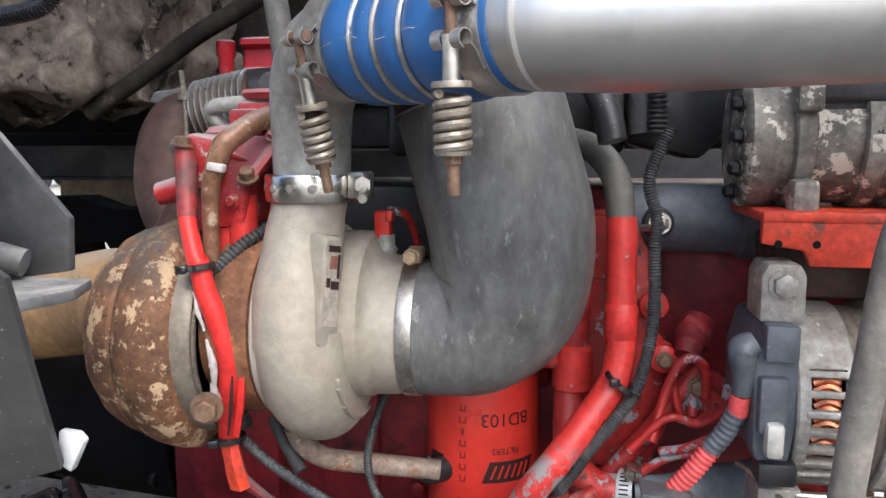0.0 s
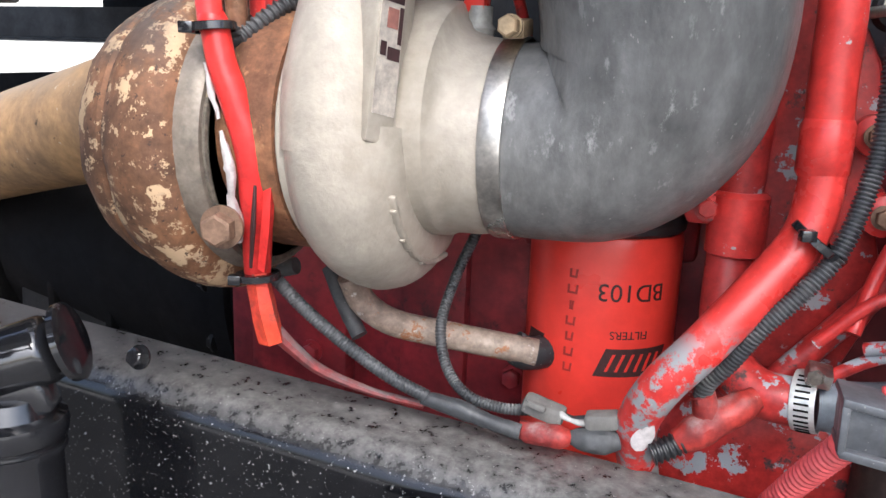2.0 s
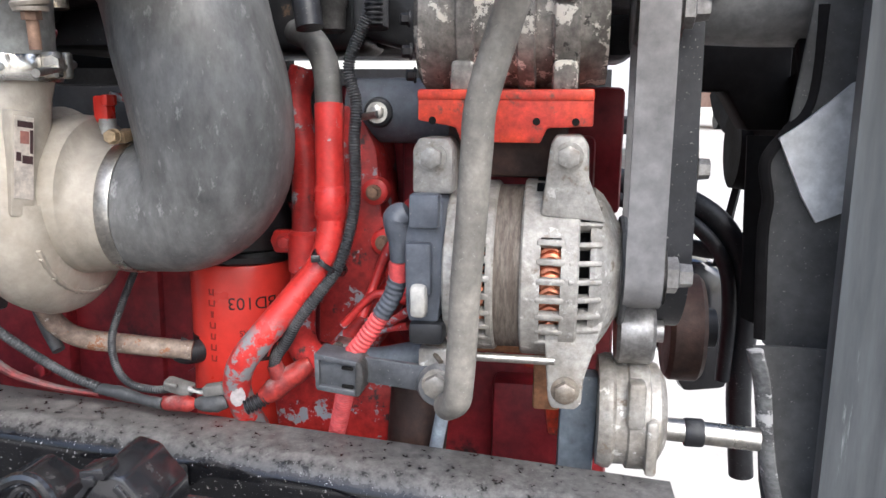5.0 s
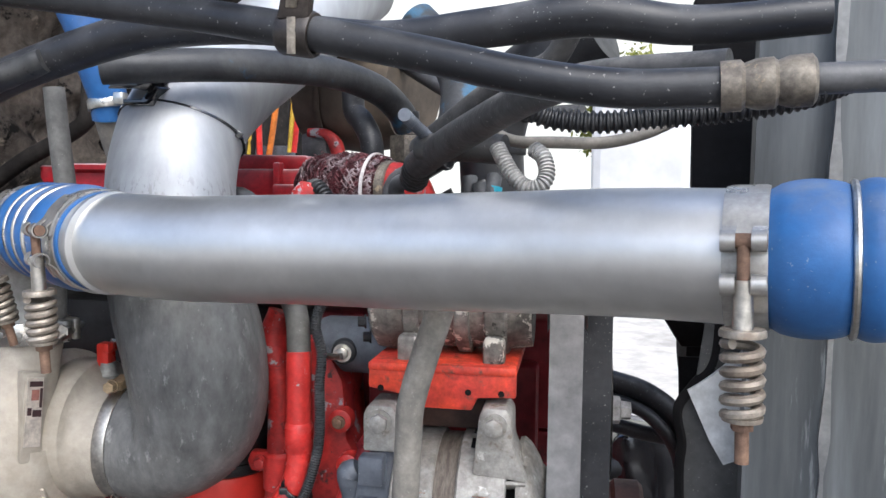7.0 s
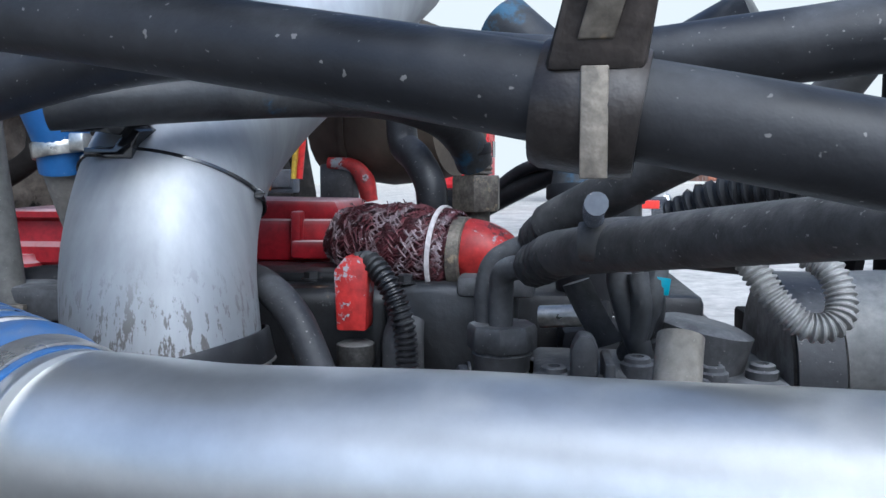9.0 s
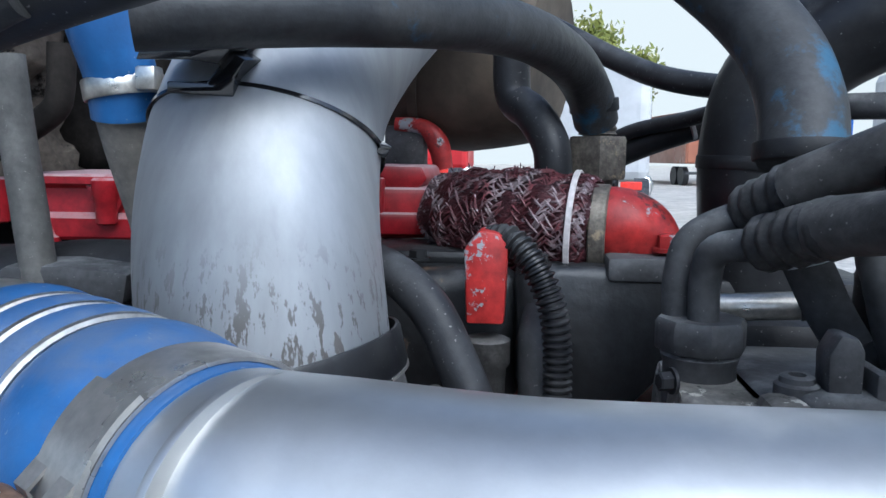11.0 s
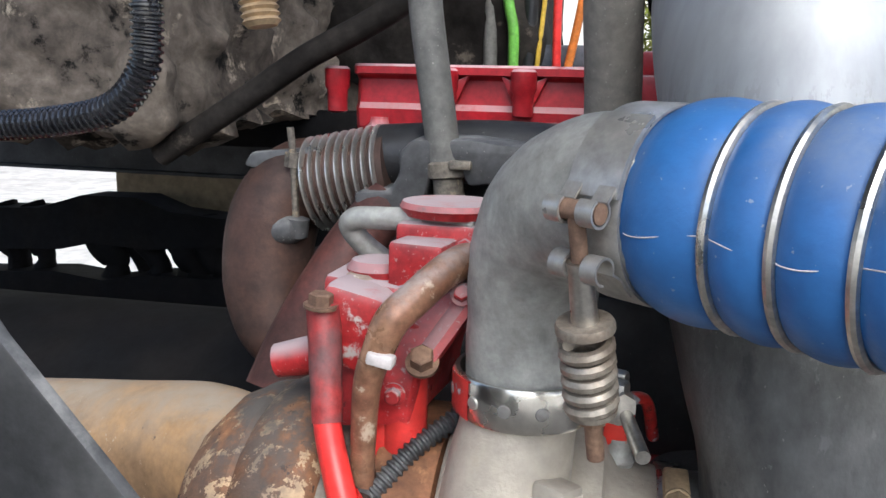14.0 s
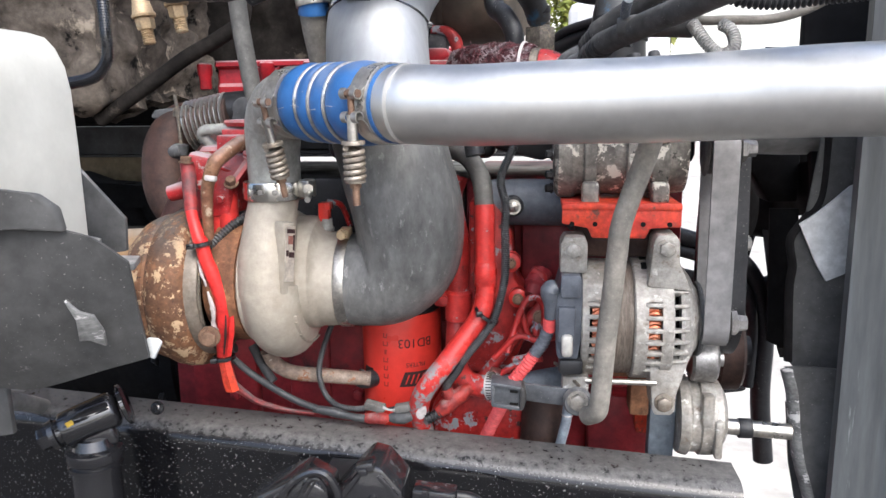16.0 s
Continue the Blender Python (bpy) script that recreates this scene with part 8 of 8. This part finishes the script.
# ---- white tank, its bracket and the rubber splash flap ----
tank = thing("coolant_tank", (-0.55, 0.34, 1.206), "off-white plastic tank with scuffs on a steel bracket", "tank")
bm = bmesh.new()
z0, z1 = 1.206, 1.469
w, d = 0.36, 0.155
loops = []
for z, s in ((z0, 0.955), (z0 + 0.004, 0.985), (z0 + 0.012, 1.0), (z0 + 0.14, 0.995), (z1 - 0.060, 0.985), (z1 - 0.035, 0.965), (z1 - 0.016, 0.925), (z1 - 0.005, 0.88), (z1, 0.80)):
    ws, ds, rr = w * s, d * s, 0.007
    row = []
    for cx, cy, a0 in ((1, -1, -90), (1, 1, 0), (-1, 1, 90), (-1, -1, 180)):
        for a in range(0, 91, 15):
            t = radians(a0 + a)
            row.append((-0.369 - w / 2 + cx * (ws / 2 - rr) + rr * math.cos(t), 0.424 - d / 2 + cy * (ds / 2 - rr) + rr * math.sin(t), z))
    loops.append(row)
part("tank_body", skin(bm, loops), "tank", tank)


tb = thing("tank_bracket", (-0.42, 0.52, 1.19), "grey steel bracket plate under the tank", "bracket")
part("gusset", slab([(-0.495, 0.530, 1.380), (-0.463, 0.530, 1.335), (-0.389, 0.530, 1.252), (-0.391, 0.530, 1.210), (-0.516, 0.530, 1.192), (-0.669, 0.530, 1.175), (-0.634, 0.530, 1.376)], (0, 0.008, 0)), "bracket_dark", tb)
SH = Vector((-0.388, 0.525, 1.205))
part("shelf", slab([(-0.372, 0.53, SH.z), (-0.354, 0.484, SH.z), (-0.366, 0.432, SH.z), (-0.69, 0.40, SH.z), (-0.69, 0.53, SH.z)], (0, 0, -0.009)), "bracket_grey", tb)
part("rail_leg", tube([(SH.x - 0.27, 0.536, SH.z + 0.02), (SH.x - 0.29, 0.56, 1.02), (SH.x - 0.30, 0.74, 0.90)], 0.014, 14), "bracket_grey", tb)
part("tube_end", tube([(-0.464, 0.500, 1.233), (-0.418, 0.515, 1.218)], 0.011, 14), "bracket_grey", tb)
part("shelf_bolt", hexbolt((SH.x - 0.045, 0.487, SH.z), (0, 0, 1), 0.009, 0.010), "rust_steel", tb)
# a stiff curved sheet that folds under along its lower crease
FLAP = [
    [(-0.376, 0.235, 1.284), (-0.351, 0.260, 1.285), (-0.325, 0.270, 1.283), (-0.305, 0.280, 1.279), (-0.279, 0.287, 1.269), (-0.255, 0.300, 1.245)],
    [(-0.387, 0.240, 1.237), (-0.359, 0.262, 1.238), (-0.335, 0.275, 1.234), (-0.311, 0.288, 1.228), (-0.287, 0.304, 1.213), (-0.262, 0.322, 1.195)],
    [(-0.402, 0.250, 1.189), (-0.370, 0.268, 1.187), (-0.349, 0.285, 1.178), (-0.322, 0.305, 1.166), (-0.296, 0.325, 1.153), (-0.266, 0.342, 1.139)],
    [(-0.464, 0.310, 1.104), (-0.417, 0.315, 1.107), (-0.386, 0.325, 1.103), (-0.345, 0.332, 1.113), (-0.307, 0.338, 1.124), (-0.268, 0.345, 1.134)],
]
flap = thing("splash_flap", (-0.33, 0.30, 1.10), "grey-black rubber splash flap with a torn pale patch", "rubber flap")
bm = bmesh.new()
rows = []
for row in FLAP:
    line = spline(row, 5)
    rows.append([bm.verts.new(p + Vector((0, 0.0015 * noise.noise(p * 30), 0))) for p in line])
for a, b in zip(rows, rows[1:]):
    for i in range(len(a) - 1):
        bm.faces.new((a[i], a[i + 1], b[i + 1], b[i]))
grown = bmesh.ops.extrude_face_region(bm, geom=bm.faces[:])
bmesh.ops.translate(bm, vec=(-0.001, 0.005, 0), verts=[g for g in grown["geom"] if isinstance(g, bmesh.types.BMVert)])
part("sheet", bm, "flap", flap, sharp=30)
part("rolled_lip", slab([(-0.364, 0.228, 1.325), (-0.342, 0.250, 1.319), (-0.317, 0.261, 1.315), (-0.304, 0.270, 1.301), (-0.300, 0.271, 1.278), (-0.321, 0.261, 1.281), (-0.346, 0.250, 1.283), (-0.370, 0.228, 1.281)], (0.002, 0.010, 0), 0.003), "flap", flap)
part("torn_patch", slab([(-0.310, 0.2785, 1.211), (-0.300, 0.284, 1.199), (-0.290, 0.290, 1.194), (-0.287, 0.300, 1.176), (-0.291, 0.3095, 1.158), (-0.303, 0.303, 1.165), (-0.311, 0.2975, 1.166), (-0.306, 0.288, 1.190)], (0, 0.004, 0.001), 0.0005), "flap_torn", flap, "scraped pale patch")
part("corner_tab", slab([(-0.271, 0.350, 1.154), (-0.259, 0.348, 1.154), (-0.254, 0.347, 1.150), (-0.263, 0.347, 1.132), (-0.273, 0.350, 1.135)], (0, 0.006, 0), 0.0015), "flap_pale", flap, "pale grey corner tab")
part("lower_edge", slab([(-0.60, 0.400, 1.080), (-0.478, 0.400, 1.074), (-0.476, 0.400, 1.015), (-0.60, 0.400, 0.992)], (0, 0.008, 0)), "flap", flap)
part("flap_strap", tube([(-0.45, 0.33, 1.11), (-0.56, 0.42, 1.10), (SH.x - 0.28, 0.55, 1.06)], 0.008, 8), "bracket_grey", flap)

# ---- black fittings on the rail ----
fit = thing("air_fitting", (-0.52, 0.62, 0.85), "glossy black elbow fitting bolted on the rail", "fitting")
FIT_A, FIT_B = Vector((-0.583, 0.600, 0.914)), Vector((-0.486, 0.655, 0.951))
FIT_AX = (FIT_B - FIT_A).normalized()
part("elbow_barrel", lathe([(0.004, 0.014), (0.006, 0.022), (0.014, 0.0235), (0.016, 0.020), (0.022, 0.020), (0.024, 0.0255), (0.028, 0.0270), (0.095, 0.0280), (0.100, 0.026), (0.104, 0.02)], FIT_A, FIT_AX, 32), "plastic_gloss", fit)
part("end_hex", lathe([(-0.012, 0.008), (-0.010, 0.016), (-0.008, 0.0175), (0.006, 0.0175), (0.008, 0.014)], FIT_A, FIT_AX, 6), "plastic_gloss", fit)
part("flange", lathe([(0, 0.028), (0.002, 0.0325), (0.007, 0.0325), (0.009, 0.028)], FIT_B - FIT_AX * 0.008, FIT_AX, 32), "plastic_gloss", fit)
part("down_leg", lathe([(-0.26, 0.035), (-0.020, 0.035), (-0.016, 0.040), (-0.008, 0.0415), (0.0, 0.040), (0.004, 0.032), (0.018, 0.027)], (-0.530, 0.630, 0.888), (0, 0, 1), 32), "plastic_gloss", fit)
part("leg_collar", ring((-0.530, 0.630, 0.862), (0, 0, 1), 0.035, 0.006, 0.004, 32), "plastic_gloss", fit)
part("elbow_web", block((-0.520, 0.632, 0.905), (0.050, 0.030, 0.040), 0.010, (0, -20, 30), segments=3), "plastic_gloss", fit)
part("bolt", hexbolt((-0.462, 0.700, 0.925), (0, -1, 0.3), 0.008, 0.010), "plastic_gloss", fit)
part("brand_mark", block((-0.541, 0.5955, 0.938), (0.010, 0.001, 0.012), 0, (0, -22, 29)), "wire_yellow", fit, "small worn yellow mark")

mod = thing("valve_module", (-0.15, 0.60, 0.80), "glossy black plastic connector block hung on the rail", "valve block")
part("left_plug", slab([(-0.268, 0.565, 0.848), (-0.205, 0.565, 0.884), (-0.186, 0.565, 0.893), (-0.150, 0.565, 0.874), (-0.146, 0.565, 0.830), (-0.270, 0.565, 0.820)], (0, 0.06, 0.004), 0.005), "plastic_gloss", mod)
part("right_plug", slab([(-0.150, 0.560, 0.856), (-0.104, 0.560, 0.908), (-0.094, 0.560, 0.917), (-0.072, 0.560, 0.911), (-0.046, 0.560, 0.880), (-0.040, 0.560, 0.825), (-0.150, 0.560, 0.820)], (0, 0.07, 0.004), 0.005), "plastic_gloss", mod)
part("lid_edge", slab([(-0.144, 0.5555, 0.862), (-0.101, 0.5555, 0.909), (-0.094, 0.5555, 0.912), (-0.130, 0.5555, 0.862)], (0, 0.006, 0), 0.0012), "plastic_gloss", mod)
part("lid_edge", slab([(-0.074, 0.5555, 0.906), (-0.050, 0.5555, 0.877), (-0.056, 0.5555, 0.872), (-0.080, 0.5555, 0.902)], (0, 0.006, 0), 0.0012), "plastic_gloss", mod)
part("locking_lever", tube([(-0.206, 0.556, 0.876), (-0.188, 0.553, 0.896), (-0.165, 0.552, 0.908), (-0.146, 0.552, 0.904), (-0.134, 0.554, 0.882), (-0.132, 0.556, 0.866)], 0.0055, 8), "plastic_gloss", mod)
part("lever_inner", tube([(-0.182, 0.556, 0.876), (-0.172, 0.554, 0.893), (-0.158, 0.553, 0.897), (-0.148, 0.555, 0.880)], 0.0035, 8), "plastic_gloss", mod)
part("top_latch", block((-0.094, 0.562, 0.917), (0.024, 0.026, 0.012), 0.003, (0, -12, 0)), "plastic_gloss", mod)
part("latch_tooth", block((-0.096, 0.549, 0.912), (0.012, 0.006, 0.010), 0.002, (0, -12, 0)), "plastic_gloss", mod)
for k in range(5):
    part("rib", block((-0.252 + 0.020 * k, 0.562, 0.838 + 0.010 * k), (0.003, 0.008, 0.036), 0.001, (0, 30, 0)), "plastic_gloss", mod)
for k in range(3):
    part("seal_plug", lathe([(0, 0.006), (0.002, 0.0075), (0.012, 0.0075), (0.014, 0.005), (0.020, 0.004)], (-0.136 + 0.024 * k, 0.560, 0.842 + 0.010 * k), (0, -1, 0.2), 14), "plastic", mod)
part("mount_foot", block((-0.13, 0.650, 0.845), (0.10, 0.085, 0.03), 0.004), "plastic", mod)
part("side_connector", block((-0.005, 0.585, 0.867), (0.060, 0.032, 0.022), 0.004, (0, 4, 0)), "plastic_gloss", mod)
part("connector_rib", block((-0.016, 0.566, 0.872), (0.008, 0.006, 0.022), 0.001, (0, 4, 0)), "plastic_gloss", mod)
part("connector_lead", tube([(0.024, 0.585, 0.866), (0.05, 0.59, 0.858), (0.08, 0.60, 0.82)], 0.008, 10), "plastic", mod)

# ---- truck yard in the distance ----


def truck(at, turn, colour, label, cabin=True):
    """A parked lorry: tractor cab with sleeper, or a box trailer."""
    t = new("parked_truck")
    t.location = at
    t.rotation_euler = (0, 0, radians(turn))
    tagged(t, label, "truck", "parked trucks")
    bpy.context.view_layer.update()

    def put(name, centre, size, mat, bevel=0.05):
        bm = bmesh.new()
        bmesh.ops.create_cube(bm, size=1.0)
        bmesh.ops.scale(bm, vec=size, verts=bm.verts)
        bmesh.ops.bevel(bm, geom=bm.edges[:], offset=bevel, segments=2, affect="EDGES", profile=0.5)
        bmesh.ops.translate(bm, vec=centre, verts=bm.verts)
        me = bpy.data.meshes.new(name)
        bm.to_mesh(me)
        bm.free()
        me.materials.append(mat)
        o = new(name, me)
        o.parent = t
        return o

    paint = material("truck_paint_" + colour, YARD[colour], None, 0.35, 0.0, 0.4, bump=0, grain=0.05)
    if cabin:
        put("cab", (0, 0, 2.35), (2.4, 2.3, 2.9), paint, 0.25)
        put("bonnet", (0, -1.75, 1.55), (1.9, 1.5, 1.3), paint, 0.25)
        put("windscreen", (0, -1.16, 2.7), (2.0, 0.1, 0.8), YARD_GLASS, 0.04)
        put("side_window", (-1.2, -0.5, 2.7), (0.06, 0.8, 0.7), YARD_GLASS, 0.02)
        put("chassis", (0, 2.8, 0.85), (1.0, 4.0, 0.3), M["black"], 0.03)
        put("fuel_tank", (-1.05, 0.4, 0.8), (0.5, 1.3, 0.6), M["alu"], 0.2)
        put("tail_lamp", (-0.8, 4.85, 0.95), (0.4, 0.06, 0.16), M["red_clean"], 0.02)
        put("tail_lamp", (0.8, 4.85, 0.95), (0.4, 0.06, 0.16), M["red_clean"], 0.02)
    else:
        put("trailer_box", (0, 0, 2.6), (2.6, 9.0, 2.8), paint, 0.05)
        put("trailer_door", (0, -4.53, 2.6), (2.4, 0.05, 2.6), paint, 0.02)
        put("door_bar", (0.3, -4.58, 2.6), (0.06, 0.05, 2.5), M["alu"], 0.02)
        put("bumper", (0, -4.4, 0.7), (2.4, 0.1, 0.15), M["iron_grey"], 0.03)
    for x in (-1.0, 1.0):
        for y in (-1.9, 2.4, 3.7) if cabin else (-3.4, -2.2):
            bm = bmesh.new()
            bmesh.ops.create_cone(bm, cap_ends=True, segments=24, radius1=0.52, radius2=0.52, depth=0.3)
            bm.transform(Matrix.Rotation(radians(90), 4, "Y"))
            bmesh.ops.translate(bm, vec=(x, y, 0.52), verts=bm.verts)
            me = bpy.data.meshes.new("wheel")
            bm.to_mesh(me)
            bm.free()
            me.materials.append(M["rubber"])
            o = new("wheel", me)
            o.parent = t
    return t


YARD = {"white": (0.62, 0.62, 0.62), "red": (0.5, 0.02, 0.025), "orange": (0.36, 0.15, 0.09), "blue": (0.03, 0.11, 0.40), "brown": (0.28, 0.12, 0.09), "grey": (0.3, 0.31, 0.32)}
YARD_GLASS = material("dark_truck_glass", (0.02, 0.025, 0.03), None, 0.1, 0.0, 2, bump=0)


def far_spot(x, y, dist):
    """A place on the ground dist metres off, in a direction given by its run x to y."""
    v = Vector((x, y, 0)).normalized() * dist
    return (v.x, v.y, 0)


truck(far_spot(0.10, 1, 20), 172, "white", "white sleeper truck parked across the yard")
truck(far_spot(-0.10, 1, 34), 176, "red", "red truck parked across the yard")
truck(far_spot(0.20, 1, 48), 8, "orange", "orange container trailer across the yard", False)
truck(far_spot(0.27, 1, 52), 4, "brown", "brown container trailer across the yard", False)
truck(far_spot(0.36, 1, 38), 186, "blue", "blue truck parked across the yard")
truck(far_spot(0.50, 1, 24), 178, "white", "white truck parked further along the yard")
truck(far_spot(0.75, 1, 22), 170, "white", "white truck parked beyond the radiator")
truck(far_spot(-0.75, 1, 36), 182, "white", "white truck seen under the cab")
truck(far_spot(-0.55, 1, 40), 182, "grey", "grey truck seen under the cab")


def tree(at, height, seed):
    """A tapered trunk with limbs and a crown of many small leaf clumps."""
    rnd = random.Random(seed)
    t = new("tree")
    t.location = at
    tagged(t, "leafy green tree beyond the parked trucks", "tree", "yard trees")
    bm = bmesh.new()
    tube([(0, 0, 0), (0.1, 0, height * 0.3), (0, 0.1, height * 0.6), (0.1, 0, height * 0.85)], [0.22, 0.17, 0.11, 0.04], 10, bm=bm)
    tips = []
    for k in range(14):
        a, z = rnd.uniform(0, 6.28), height * rnd.uniform(0.35, 0.8)
        tip = Vector((math.cos(a), math.sin(a), 0.6)) * height * rnd.uniform(0.15, 0.3) + Vector((0, 0, z))
        tube([(0, 0, z - 0.2), tip * 0.6 + Vector((0, 0, z * 0.35)), tip], [0.07, 0.05, 0.02], 6, 4, bm=bm)
        tips.append(tip)
    me = bpy.data.meshes.new("trunk")
    bm.to_mesh(me)
    bm.free()
    me.materials.append(M["rust_dark"])
    o = new("trunk", me)
    o.parent = t
    verts, faces = [], []
    for k in range(9000):
        c = rnd.choice(tips) * rnd.uniform(0.75, 1.1) + Vector([rnd.gauss(0, height * 0.055) for _ in range(3)])
        s = rnd.uniform(0.12, 0.32)
        u = Vector([rnd.gauss(0, 1) for _ in range(3)]).normalized()
        v = u.orthogonal().normalized()
        n = len(verts)
        verts += [c - u * s, c + v * s * 0.5, c + u * s, c - v * s * 0.5]
        faces.append((n, n + 1, n + 2, n + 3))
    me = bpy.data.meshes.new("crown")
    me.from_pydata(verts, [], faces)
    me.materials.append(LEAF)
    o = new("crown", me)
    o.parent = t


LEAF = material("tree_leaf", (0.16, 0.19, 0.03), (0.24, 0.24, 0.05), 0.6, 0.0, 1.5, bump=0)
tree(far_spot(0.06, 1, 46), 9.0, 1)
tree(far_spot(0.11, 1, 50), 7.6, 2)
tree(far_spot(0.55, 1, 42), 7.0, 3)

# ---- bright hazy sky far beyond the yard ----
bm, arc = bmesh.new(), []
for k in range(49):
    a = radians(-84 + 3.5 * k)
    arc.append([bm.verts.new((160 * math.sin(a), 160 * math.cos(a), z)) for z in (-2.0, 30.0, 95.0)])
for p, q in zip(arc, arc[1:]):
    for j in (0, 1):
        bm.faces.new((p[j], p[j + 1], q[j + 1], q[j]))
me = bpy.data.meshes.new("backdrop")
bm.to_mesh(me)
bm.free()
haze = bpy.data.materials.new("hazy_sky")
haze.use_nodes = True
shade = haze.node_tree.nodes["Principled BSDF"]
shade.inputs["Base Color"].default_value = (0, 0, 0, 1)
shade.inputs["Specular IOR Level"].default_value = 0
shade.inputs["Emission Color"].default_value = (1.0, 0.905, 0.77, 1)
shade.inputs["Emission Strength"].default_value = 0.86
me.materials.append(haze)
tagged(new("backdrop", me), "bright hazy overcast sky beyond the yard", "sky", kind="structure")
